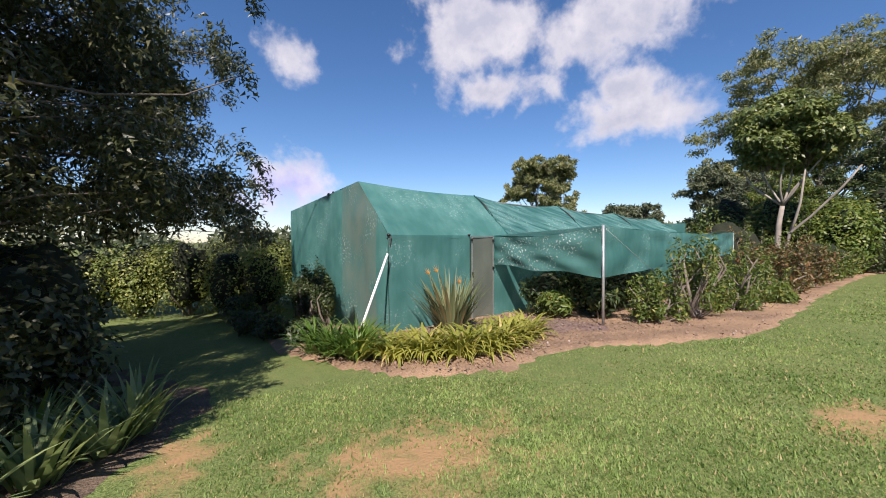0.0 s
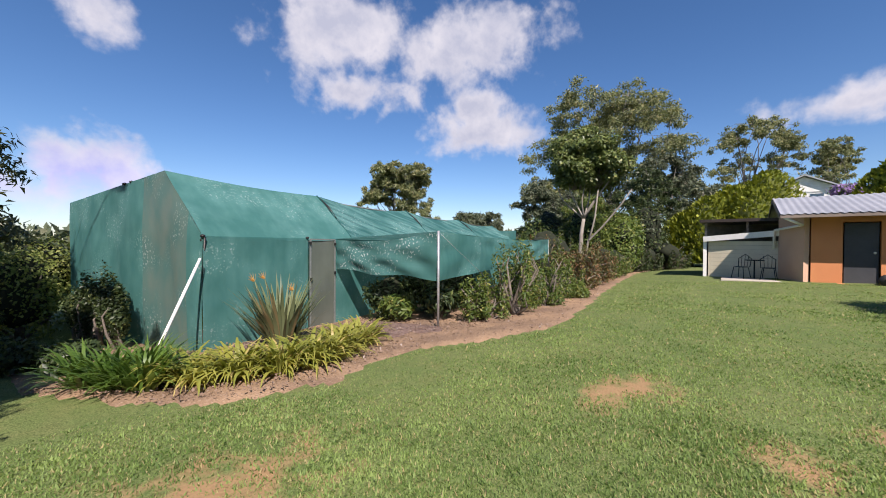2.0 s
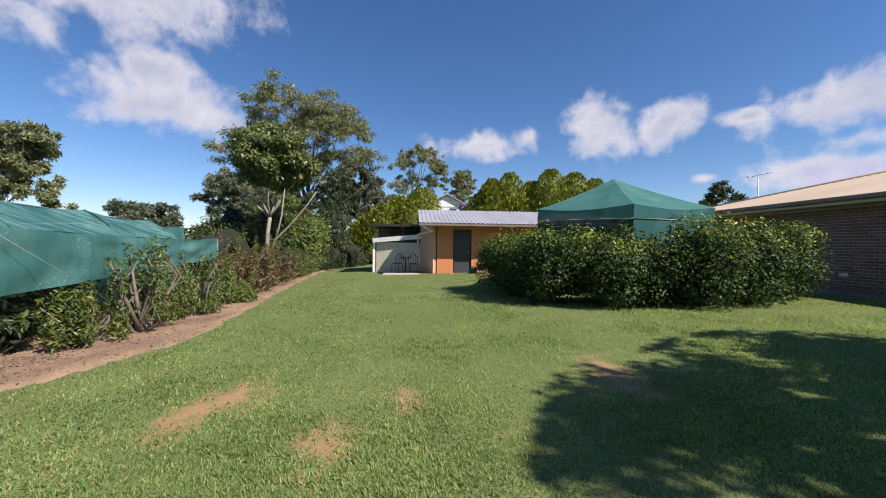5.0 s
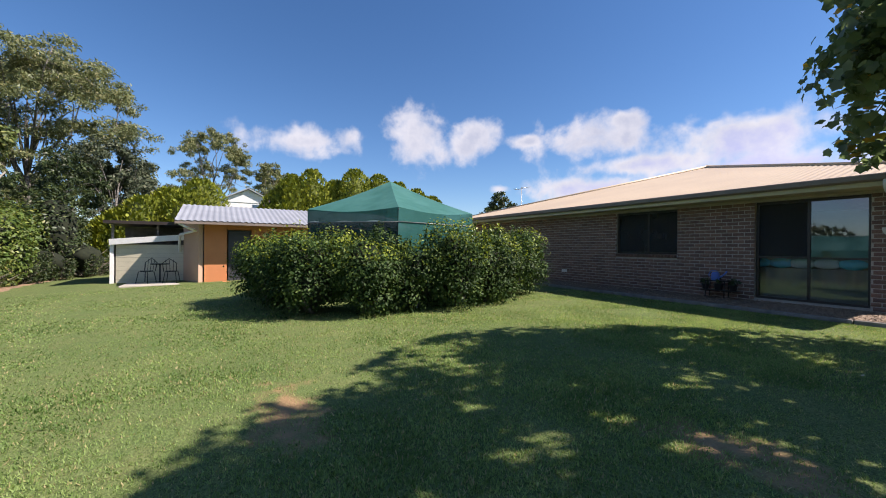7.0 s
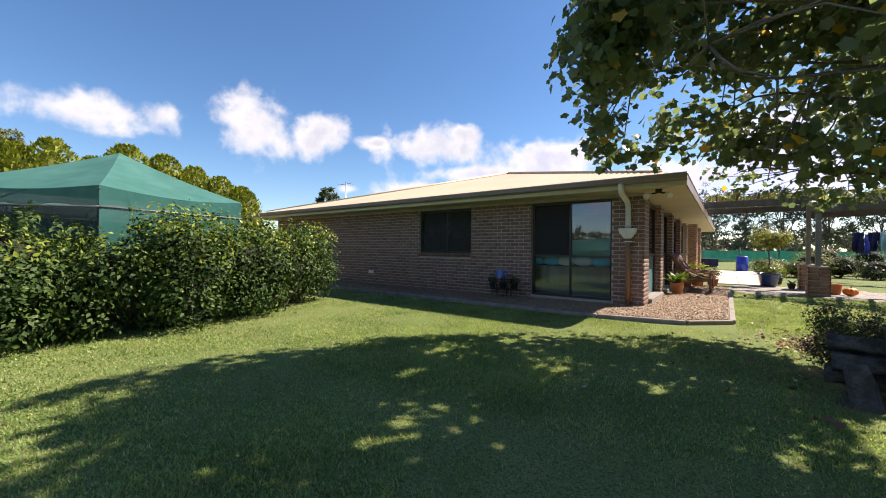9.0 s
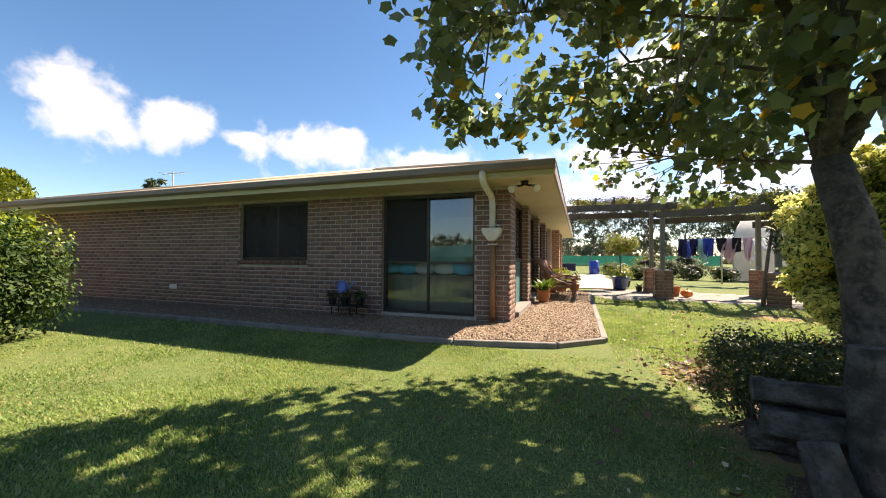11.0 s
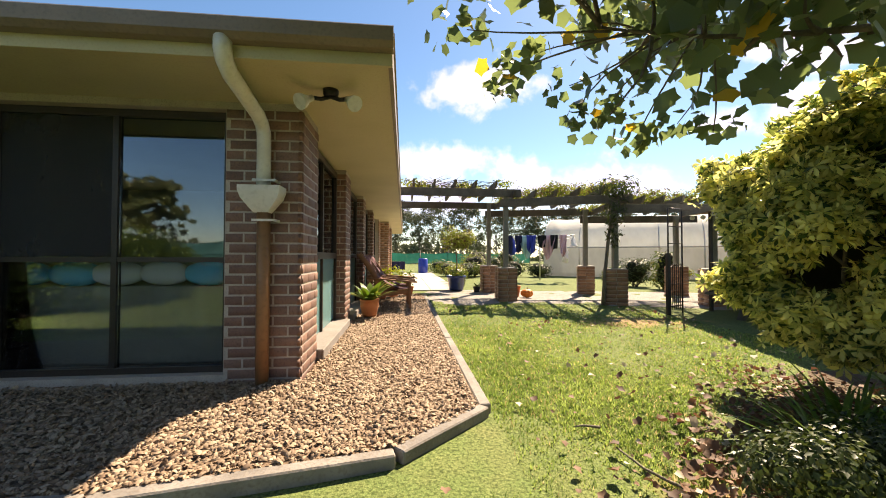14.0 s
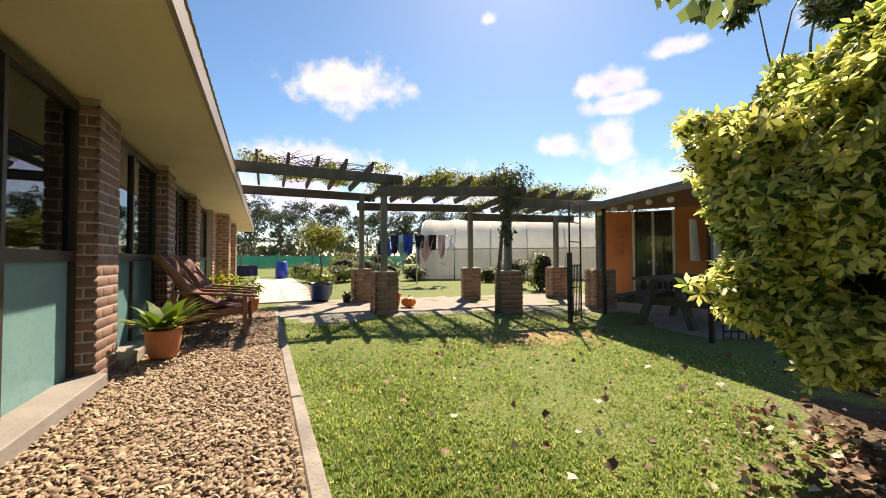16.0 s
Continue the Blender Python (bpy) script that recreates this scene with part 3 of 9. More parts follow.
# ---- building helpers ----
class Bag:
    """Collects shapes into one bmesh."""

    def __init__(self):
        self.bm = bmesh.new()

    def box(self, x0, y0, z0, x1, y1, z1, m=None):
        c, s = Vector(((x0 + x1) / 2, (y0 + y1) / 2, (z0 + z1) / 2)), (abs(x1 - x0), abs(y1 - y0), abs(z1 - z0))
        t = Matrix.Translation(c) @ Matrix.Diagonal((*s, 1))
        bmesh.ops.create_cube(self.bm, size=1.0, matrix=(m or Matrix()) @ t)
        return self

    def beam(self, a, b, w, h):
        """A bar from a to b, w wide and h high."""
        a, b = Vector(a), Vector(b)
        d = b - a
        x = d.normalized()
        up = Vector((0, 0, 1)) if abs(x.z) < 0.95 else Vector((0, 1, 0))
        y = up.cross(x).normalized()
        z = x.cross(y)
        m = Matrix((x, y, z)).transposed().to_4x4()
        m.translation = (a + b) / 2
        bmesh.ops.create_cube(self.bm, size=1.0, matrix=m @ Matrix.Diagonal((d.length, w, h, 1)))
        return self

    def tube(self, pts, radii, sides=8, caps=True):
        pts = [Vector(p) for p in pts]
        radii = radii if isinstance(radii, (list, tuple)) else [radii] * len(pts)
        rings, prev = [], None
        for i, p in enumerate(pts):
            d = (pts[min(i + 1, len(pts) - 1)] - pts[max(i - 1, 0)]).normalized()
            if prev is None:
                prev = d.orthogonal().normalized()
            u = (prev - d * prev.dot(d)).normalized()
            prev = u
            v = d.cross(u)
            rings.append([self.bm.verts.new(p + (u * math.cos(k * math.tau / sides) + v * math.sin(k * math.tau / sides)) * radii[i]) for k in range(sides)])
        for r0, r1 in zip(rings, rings[1:]):
            for k in range(sides):
                self.bm.faces.new((r0[k], r0[(k + 1) % sides], r1[(k + 1) % sides], r1[k])).smooth = True
        if caps:
            self.bm.faces.new(list(reversed(rings[0])))
            self.bm.faces.new(rings[-1])
        return self

    def lathe(self, profile, at=(0, 0, 0), sides=24, wob=0.0):
        rings = []
        for r, z in profile:
            rings.append([self.bm.verts.new((at[0] + r * math.cos(k * math.tau / sides), at[1] + r * math.sin(k * math.tau / sides),
                                             at[2] + z + wob * math.sin(5 * k))) for k in range(sides)])
        for r0, r1 in zip(rings, rings[1:]):
            for k in range(sides):
                self.bm.faces.new((r0[k], r0[(k + 1) % sides], r1[(k + 1) % sides], r1[k])).smooth = True
        self.bm.faces.new(list(reversed(rings[0])))
        self.bm.faces.new(rings[-1])
        return self

    def sheet(self, f, nu, nv, smooth=True):
        """A grid of f(u, v), u and v from 0 to 1."""
        g = [[self.bm.verts.new(f(i / nu, j / nv)) for j in range(nv + 1)] for i in range(nu + 1)]
        for i in range(nu):
            for j in range(nv):
                self.bm.faces.new((g[i][j], g[i + 1][j], g[i + 1][j + 1], g[i][j + 1])).smooth = smooth
        return self

    def poly(self, pts):
        self.bm.faces.new([self.bm.verts.new(p) for p in pts])
        return self

    def thick(self, t):
        bmesh.ops.recalc_face_normals(self.bm, faces=self.bm.faces)
        r = bmesh.ops.solidify(self.bm, geom=self.bm.faces[:], thickness=t)
        return self

    def ball(self, at, r, sub=2, jitter=0.0):
        n0 = len(self.bm.verts)
        m = Matrix.Translation(at) @ Matrix.Diagonal((*(r if isinstance(r, (tuple, list)) else (r, r, r)), 1))
        res = bmesh.ops.create_icosphere(self.bm, subdivisions=sub, radius=1.0, matrix=m)
        c = Vector(at)
        for v in res["verts"]:
            if jitter:
                v.co = c + (v.co - c) * (1 + jitter * noise.noise(v.co * 2.3))
            for fc in v.link_faces:
                fc.smooth = True
        return self

    def mesh(self, name, bevel=0.0):
        bm = self.bm
        if bevel:
            es = [e for e in bm.edges if len(e.link_faces) == 2 and e.calc_face_angle(0) > 0.6]
            bmesh.ops.bevel(bm, geom=es, offset=bevel, segments=1, affect="EDGES", clamp_overlap=True)
        bmesh.ops.recalc_face_normals(bm, faces=bm.faces)
        me = bpy.data.meshes.new(name)
        bm.to_mesh(me)
        bm.free()
        return me


def thing(name, at, label, category, group="", kind=""):
    e = new(name)
    e.empty_display_size = 0.2
    e.location = at
    return tagged(e, label, category, group, kind)


def part(name, shape, material, parent, label="", bevel=0.0, kind=""):
    """One mesh under a thing or a part; its coordinates are the world's while it is built."""
    me = shape.mesh(name, bevel) if isinstance(shape, Bag) else shape
    if not me.materials:
        me.materials.append(M[material])
    ob = new(name, me)
    if parent:
        top = parent
        off = Vector((0, 0, 0))
        while top:
            off += top.location
            top = top.parent
        ob.parent = parent
        if parent.type == "EMPTY":
            ob.matrix_parent_inverse = Matrix.Translation(-off)
    return tagged(ob, label, "", "", kind)


def solo(name, shape, material, label, category, group="", kind="", bevel=0.0):
    me = shape.mesh(name, bevel) if isinstance(shape, Bag) else shape
    if not me.materials:
        me.materials.append(M[material])
    return tagged(new(name, me), label, category, group, kind)


def raw_mesh(name, v, f, smooth=False):
    """A mesh from arrays: v (n, 3), f (m, 3 or 4)."""
    v, f = np.asarray(v, np.float32), np.asarray(f, np.int32)
    me = bpy.data.meshes.new(name)
    me.vertices.add(len(v))
    me.vertices.foreach_set("co", v.ravel())
    k = f.shape[1]
    me.loops.add(f.size)
    me.loops.foreach_set("vertex_index", f.ravel())
    me.polygons.add(len(f))
    me.polygons.foreach_set("loop_start", np.arange(0, f.size, k, dtype=np.int32))
    if smooth:
        me.polygons.foreach_set("use_smooth", np.ones(len(f), bool))
    me.update(calc_edges=True)
    return me


def scatter(name, tv, tf, P, X, Y, Z, smooth=False):
    """Copies of the shape tv, tf at the places P, with axes X, Y, Z (n, 3)."""
    tv, tf = np.asarray(tv, float), np.asarray(tf, int)
    n = len(P)
    v = P[:, None, :] + tv[None, :, 0, None] * X[:, None, :] + tv[None, :, 1, None] * Y[:, None, :] + tv[None, :, 2, None] * Z[:, None, :]
    f = tf[None] + (np.arange(n) * len(tv))[:, None, None]
    return raw_mesh(name, v.reshape(-1, 3), f.reshape(-1, tf.shape[1]), smooth)


def unit(a):
    return a / np.maximum(np.linalg.norm(a, axis=1, keepdims=True), 1e-9)


RHOMB = ([(0, 0, 0), (0.28, 0.42, 0.07), (0, 1, 0), (-0.28, 0.42, 0.07)], [(0, 1, 2), (0, 2, 3)])
LANCE = ([(0, 0, 0), (0.17, 0.45, 0.05), (0, 1, -0.1), (-0.17, 0.45, 0.05)], [(0, 1, 2), (0, 2, 3)])

SLIVER = ([(-0.17, 0.05, 0), (0.2, 0.3, 0.06), (0.0, 1, -0.05)], [(0, 1, 2)])


def lobed():
    """A broad leaf with five pointed lobes."""
    out = [(0, 0.0), (0.46, 0.02), (0.48, 0.34), (0.62, 0.62), (0.34, 0.7), (0, 1.0), (-0.34, 0.7), (-0.62, 0.62), (-0.48, 0.34), (-0.46, 0.02)]
    v = [(0, 0.42, 0.0)] + [(x, y, 0.16 * abs(x) - 0.12 * (y - 0.42) ** 2) for x, y in out]
    n = len(out)
    return v, [(0, 1 + i, 1 + (i + 1) % n) for i in range(n)]


LOBED = lobed()


def palm_leaf(k=8, droop=0.22):
    """A whorl of leaflets round a stalk."""
    v, f = [], []
    for i in range(k):
        a = math.tau * i / k
        c, s = math.cos(a), math.sin(a)
        b = len(v)
        for x, y, z in ((0, 0.05, 0), (0.2, 0.6, -0.07), (0, 1.0, -droop), (-0.2, 0.6, -0.07)):
            v.append((x * c - y * s, x * s + y * c, z))
        f += [(b, b + 1, b + 2), (b, b + 2, b + 3)]
    return v, f


WHORL = palm_leaf(7)


def leaf_cloud(rng, clumps, n, size, lift=0.3, fill=0.55, hang=0.0, spread=0.35):
    """Places and axes for leaves on and in ellipsoid clumps (x, y, z, rx, ry, rz)."""
    cl = np.array(clumps, float)
    w = (cl[:, 3] * cl[:, 4] + cl[:, 4] * cl[:, 5] + cl[:, 3] * cl[:, 5])
    k = rng.choice(len(cl), n, p=w / w.sum())
    d = unit(rng.normal(size=(n, 3)))
    r = (fill + (1 - fill) * rng.random(n) ** 0.6) * (1 + 0.12 * rng.normal(size=n))
    P = cl[k, :3] + d * cl[k, 3:6] * r[:, None]
    nz = unit(d + np.array([0, 0, lift]) + spread * rng.normal(size=(n, 3)))
    t = rng.normal(size=(n, 3)) + d * 0.6
    t[:, 2] -= hang
    Y = unit(t - nz * (t * nz).sum(1, keepdims=True))
    X = np.cross(Y, nz)
    s = size * (0.65 + 0.7 * rng.random(n))[:, None]
    return P, X * s, Y * s, nz * s


def foliage(name, rng, clumps, n, size, mat_name, parent, shape=RHOMB, label="", keep=None, **kw):
    P, X, Y, Z = leaf_cloud(rng, clumps, n, size, **kw)
    if keep is not None:
        k = keep(P)
        P, X, Y, Z = P[k], X[k], Y[k], Z[k]
    return part(name, scatter(name, *shape, P, X, Y, Z), mat_name, parent, label)


def limb(bag, a, b, r0, r1, rng, bend=0.12, n=5, sides=7):
    a, b = np.array(a, float), np.array(b, float)
    ln = np.linalg.norm(b - a)
    off = rng.normal(size=3) * bend * ln
    pts = [a + (b - a) * t + off * math.sin(math.pi * t) * (0.5 + t) for t in np.linspace(0, 1, n)]
    bag.tube(pts, [r0 + (r1 - r0) * t for t in np.linspace(0, 1, n)], sides)
    return pts


def ground(x, y):
    """Height of the ground: level by the house, falling towards the shade house."""
    yy = min(max(-y, 0.0), 24.0)
    z = -0.03 - 0.012 * yy - 0.0011 * yy * yy - 0.02 * max(yy - 15.0, 0.0)
    z += 0.006 * min(max(-x, -6.0), 20.0) * min(yy / 12.0, 1.0)
    return z + 0.03 * min(max(y / 4.0, 0.0), 1.0)


def ground_np(x, y):
    yy = np.clip(-y, 0, 24)
    z = -0.03 - 0.012 * yy - 0.0011 * yy * yy - 0.02 * np.maximum(yy - 15, 0)
    z += 0.006 * np.clip(-x, -6, 20) * np.minimum(yy / 12, 1)
    return z + 0.03 * np.clip(y / 4, 0, 1)


def inside_poly(x, y, poly):
    r = np.zeros(len(x), bool)
    for (x0, y0), (x1, y1) in zip(poly, poly[1:] + poly[:1]):
        c = (y0 > y) != (y1 > y)
        r ^= c & (x < (x1 - x0) * (y - y0) / ((y1 - y0) if y1 != y0 else 1e-9) + x0)
    return r


def spline(poly, k=6):
    """A smooth closed outline through the points."""
    p = [Vector((a, b, 0)) for a, b in poly]
    out = []
    for i in range(len(p)):
        p0, p1, p2, p3 = p[i - 1], p[i], p[(i + 1) % len(p)], p[(i + 2) % len(p)]
        for j in range(k):
            t = j / k
            q = 0.5 * ((2 * p1) + (p2 - p0) * t + (2 * p0 - 5 * p1 + 4 * p2 - p3) * t * t + (3 * p1 - p0 - 3 * p2 + p3) * t ** 3)
            out.append((q.x, q.y))
    return out


def patch(name, poly, material, label, lift=0.02, step=0.25, mound=0.0, category="ground", kind="structure"):
    """A sheet of soil on the ground, with an uneven edge and surface."""
    xs, ys = [p[0] for p in poly], [p[1] for p in poly]
    nx, ny = int((max(xs) - min(xs)) / step) + 1, int((max(ys) - min(ys)) / step) + 1
    gx, gy = np.meshgrid(np.linspace(min(xs), max(xs), nx + 1), np.linspace(min(ys), max(ys), ny + 1), indexing="ij")
    px, py = gx.ravel(), gy.ravel()
    jit = np.array([noise.noise(Vector((a * 2.1, b * 2.1, 0))) for a, b in zip(px, py)])
    jit2 = np.array([noise.noise(Vector((a * 5.0, b * 5.0, 3))) for a, b in zip(px, py)])
    z = ground_np(px, py) + lift + 0.03 * jit + 0.015 * jit2 + mound
    v = np.stack([px, py, z], 1)
    idx = np.arange((nx + 1) * (ny + 1)).reshape(nx + 1, ny + 1)
    f = np.stack([idx[:-1, :-1], idx[1:, :-1], idx[1:, 1:], idx[:-1, 1:]], -1).reshape(-1, 4)
    c = v[f].mean(1)
    keep = inside_poly(c[:, 0] + 0.04 * np.sin(c[:, 1] * 7) + 0.02 * np.sin(c[:, 1] * 31), c[:, 1] + 0.04 * np.sin(c[:, 0] * 5) + 0.02 * np.sin(c[:, 0] * 29), poly)
    f = f[keep]
    # the rim sinks below the turf
    use = np.zeros(len(v), int)
    np.add.at(use, f.ravel(), 1)
    rim = (use > 0) & (use < 4)
    v[rim, 2] = ground_np(v[rim, 0], v[rim, 1]) - 0.02
    me = raw_mesh(name, v, f, True)
    bm = bmesh.new()
    bm.from_mesh(me)
    bmesh.ops.delete(bm, geom=[q for q in bm.verts if not q.link_faces], context="VERTS")
    bm.to_mesh(me)
    bm.free()
    me.materials.append(M[material])
    return tagged(new(name, me), label, category, "", kind)


# ---- the ground ----
def build_ground():
    xs = np.unique(np.concatenate([np.linspace(-1500, -60, 14), np.linspace(-60, -22, 20), np.linspace(-22, 14, 80), np.linspace(14, 60, 20), np.linspace(60, 1500, 14)]))
    ys = np.unique(np.concatenate([np.linspace(-1500, -60, 14), np.linspace(-60, -30, 16), np.linspace(-30, 26, 105), np.linspace(26, 80, 20), np.linspace(80, 1500, 14)]))
    gx, gy = np.meshgrid(xs, ys, indexing="ij")
    px, py = gx.ravel(), gy.ravel()
    bump = np.array([noise.noise(Vector((a * 0.7, b * 0.7, 0))) + 0.5 * noise.noise(Vector((a * 2.2, b * 2.2, 5))) for a, b in zip(px, py)])
    near = (np.abs(px) < 40) & (np.abs(py) < 60)
    z = ground_np(px, py) + np.where(near, 0.018 * bump, 0)
    idx = np.arange(len(xs) * len(ys)).reshape(len(xs), len(ys))
    f = np.stack([idx[:-1, :-1], idx[1:, :-1], idx[1:, 1:], idx[:-1, 1:]], -1).reshape(-1, 4)
    me = raw_mesh("ground", np.stack([px, py, z], 1), f, True)
    solo("ground", me, "lawn", "mown green lawn with dry bare patches, falling gently away", "lawn", kind="structure")


build_ground()
BED = spline([(1.9, -20.2), (1.55, -19.0), (1.15, -17.8), (0.45, -17.05), (-0.5, -16.7), (-1.6, -16.95), (-3.0, -16.2), (-4.5, -15.75), (-6.7, -15.9), (-9.7, -16.3),
              (-13.8, -16.8), (-19.0, -17.2), (-26.0, -17.6), (-30.0, -24.0), (-20.0, -24.5), (-10.0, -23.5), (0.0, -23.0), (1.6, -23.0)])
patch("garden_bed", BED, "soil", "tan bare soil garden bed edging the lawn", 0.03, 0.13)
patch("mulch_bed", spline([(-0.2, -19.2), (-1.2, -18.4), (-2.4, -17.6), (-3.3, -17.2), (-3.6, -18.2), (-3.2, -20.0), (-1.8, -20.2), (-0.5, -20.1)]), "mulch", "dark bark mulch in front of the shade house door", 0.06)
LEFT_BED = spline([(2.75, -17.3), (3.05, -16.85), (3.3, -16.2), (4.2, -15.2), (6.5, -14.8), (9.5, -16.5), (9.5, -21.0), (6.0, -22.0), (3.4, -20.0), (2.75, -18.4)])
patch("shady_bed", LEFT_BED, "litter", "dark leaf-strewn soil under the dense tree", 0.02)
LITTER = spline([(1.95, -3.9), (2.05, -2.6), (2.3, -1.6), (2.8, -1.0), (3.5, -0.5), (5.2, 0.2), (7.5, 0.3), (7.0, -3.5), (4.5, -5.2), (2.6, -4.9)])
patch("tree_bed", LITTER, "litter", "bare soil with leaf litter under the broad-leaved tree", 0.015)
COURT = spline([(1.6, 5.1), (3.6, 4.9), (5.6, 4.2), (7.2, 3.3), (6.2, 2.2), (7.0, 1.0), (10.5, 1.2), (11.5, 4.0), (9.4, 7.2), (6.2, 7.9), (3.6, 8.5), (1.6, 8.6)])
patch("gravel_court", COURT, "gravel", "grey gravel floor under the pergola and picnic table", 0.012)


WALKED = np.array([(2.7, -13.3), (2.3, -13.1), (2.0, -12.5), (1.75, -12.0), (1.5, -11.2), (1.4, -10.1), (1.35, -9.1), (1.28, -8.0), (1.2, -7.0), (1.05, -6.0), (0.87, -5.0), (0.83, -4.0), (0.9, -3.0), (1.0, -2.2), (1.2, -1.5)])


def lawn_blades():
    """Turf: upright blades, thick where the lawn is walked and thin farther off."""
    rng = np.random.default_rng(11)
    n = 4200000
    x, y = rng.uniform(-15.0, 5.6, n), rng.uniform(-17.8, 5.4, n)
    d = np.full(n, 99.0)
    for px, py in WALKED:
        d = np.minimum(d, np.hypot(x - px, y - py))
    keep = rng.random(n) < np.clip((2.2 / np.maximum(d, 0.3)) ** 1.7, 0.035, 1.0)
    # nothing of the far side of the walk is ever passed close by
    keep &= ~((x > 3.0) & (y < -5) & (y > -14)) & ((x < 2.2) | (y > -4.6) | (y < -13) | (rng.random(n) < 0.4))
    keep &= ~((x < 2.6) & (d < 0.9) & (rng.random(n) < 0.6))
    x, y, d = x[keep], y[keep], d[keep]
    n = len(x)
    jx, jy = x + 0.12 * rng.normal(size=n), y + 0.12 * rng.normal(size=n)
    keep = ~inside_poly(x + 0.05 * rng.normal(size=n), y + 0.05 * rng.normal(size=n) - 0.03, BED) & ~inside_poly(jx, jy, LEFT_BED) & ~((y > -1.54) & (x < 1.46)) & ~((x < -6.4) & (y > -9.2) & (x > -12.0)) & ~((x < -12) & (y > -6))
    keep &= ~((inside_poly(jx, jy, LITTER) | inside_poly(jx, jy, COURT)) & (rng.random(n) < 0.9))
    for bx, by, rx, ry in BARE:
        q = np.hypot((x - bx) / rx, (y - by) / ry) + 0.25 * np.sin(x * 9) * np.sin(y * 11)
        keep &= ~((q < 1.0) & (rng.random(n) < 0.9 * (1.1 - q)))
    x, y, d = x[keep], y[keep], d[keep]
    n = len(x)
    P = np.stack([x, y, ground_np(x, y) - 0.006], 1)
    a = rng.uniform(0, math.tau, n)
    side = np.stack([np.cos(a), np.sin(a), np.zeros(n)], 1)
    lean = np.stack([-np.sin(a), np.cos(a), np.zeros(n)], 1) * rng.uniform(0.05, 0.85, n)[:, None]
    # tufts: the turf stands taller and shorter every few centimetres
    tuft = 0.5 + 0.5 * np.sin(x * 43 + 2.5 * np.sin(y * 21)) * np.sin(y * 37 + 2.5 * np.sin(x * 17))
    far = np.clip(d / 4.0, 0, 2.6)
    h = (rng.uniform(0.013, 0.03, n) * (0.7 + 0.9 * tuft))[:, None]
    w = (rng.uniform(0.0022, 0.0044, n) * (0.9 + 0.4 * tuft) * (1 + far))[:, None]
    Z = unit(np.array([[0, 0, 1.0]]) + lean)
    tv = [(-1, 0, 0), (1, 0, 0), (0.1, 0.9, 1.0)]
    tf = [(0, 1, 2)]
    me = scatter("lawn_grass", tv, tf, P, side * w, lean * h * 0.7, Z * h)
    solo("lawn_grass", me, "grass", "short green turf blades all over the lawn", "grass", kind="stuff")


lawn_blades()


def bed_chips():
    """Bark chips, twigs and dry leaves strewn over the soil bed."""
    rng = np.random.default_rng(17)
    n = 20000
    x, y = rng.uniform(-10.5, 1.9, n), rng.uniform(-20.1, -15.7, n)
    k = inside_poly(x, y, BED) & (rng.random(n) < np.where((x > -4) & (y < -16.9), 0.9, 0.3))
    x, y = x[k], y[k]
    n = len(x)
    P = np.stack([x, y, ground_np(x, y) + 0.062 + 0.03 * rng.random(n)], 1)
    Z = unit(np.array([[0, 0, 1.0]]) + 0.4 * rng.normal(size=(n, 3)))
    a = rng.normal(size=(n, 3))
    X = unit(a - Z * (a * Z).sum(1, keepdims=True))
    s = (0.02 + 0.04 * rng.random(n) ** 2)[:, None]
    solo("bark_chips", scatter("bark_chips", *LANCE, P, X * s * 1.6, np.cross(Z, X) * s, Z * s), "lf_chip", "grey and brown bark chips strewn over the garden bed", "mulch", kind="stuff")


bed_chips()


# ---- the brick house ----
SOFFIT, EAVE = 2.33, 0.765
house = thing("house", (0, 0, 0), "single-storey brown brick house with tan hipped steel roof", "house")
WIN_SMALL, WIN_BIG = (-5.97, -4.15, 1.045, 2.27), (-2.435, -0.62, 0.08, 2.27)
HOUSE_X, HOUSE_Y = -13.75, 17.3

# end wall: mortar backing with its two openings
def pierced(xs, zs, y0, y1, holes):
    """A wall of cells between the breaks xs and zs, without the cells whose middle lies in a hole."""
    b = Bag()
    for x0, x1 in zip(xs, xs[1:]):
        for z0, z1 in zip(zs, zs[1:]):
            if not any(h[0] < (x0 + x1) / 2 < h[1] and h[2] < (z0 + z1) / 2 < h[3] for h in holes):
                b.box(x0, y0, z0, x1, y1, z1)
    bmesh.ops.remove_doubles(b.bm, verts=b.bm.verts, dist=0.0005)
    b.bm.verts.index_update()
    seen = {}
    for f in b.bm.faces:
        seen.setdefault(frozenset(v.index for v in f.verts), []).append(f)
    bmesh.ops.delete(b.bm, geom=[f for fs in seen.values() if len(fs) > 1 for f in fs], context="FACES_ONLY")
    return b


b = pierced([HOUSE_X, WIN_SMALL[0], WIN_SMALL[1], WIN_BIG[0], WIN_BIG[1], -0.012], [-0.15, WIN_BIG[2], WIN_SMALL[2] - 0.09, WIN_BIG[3], SOFFIT], 0.012, 0.22,
            [(WIN_SMALL[0], WIN_SMALL[1], WIN_SMALL[2] - 0.09, WIN_SMALL[3]), WIN_BIG])
end_wall = part("wall", b, "mortar", house, "brown brick end wall with pale mortar")

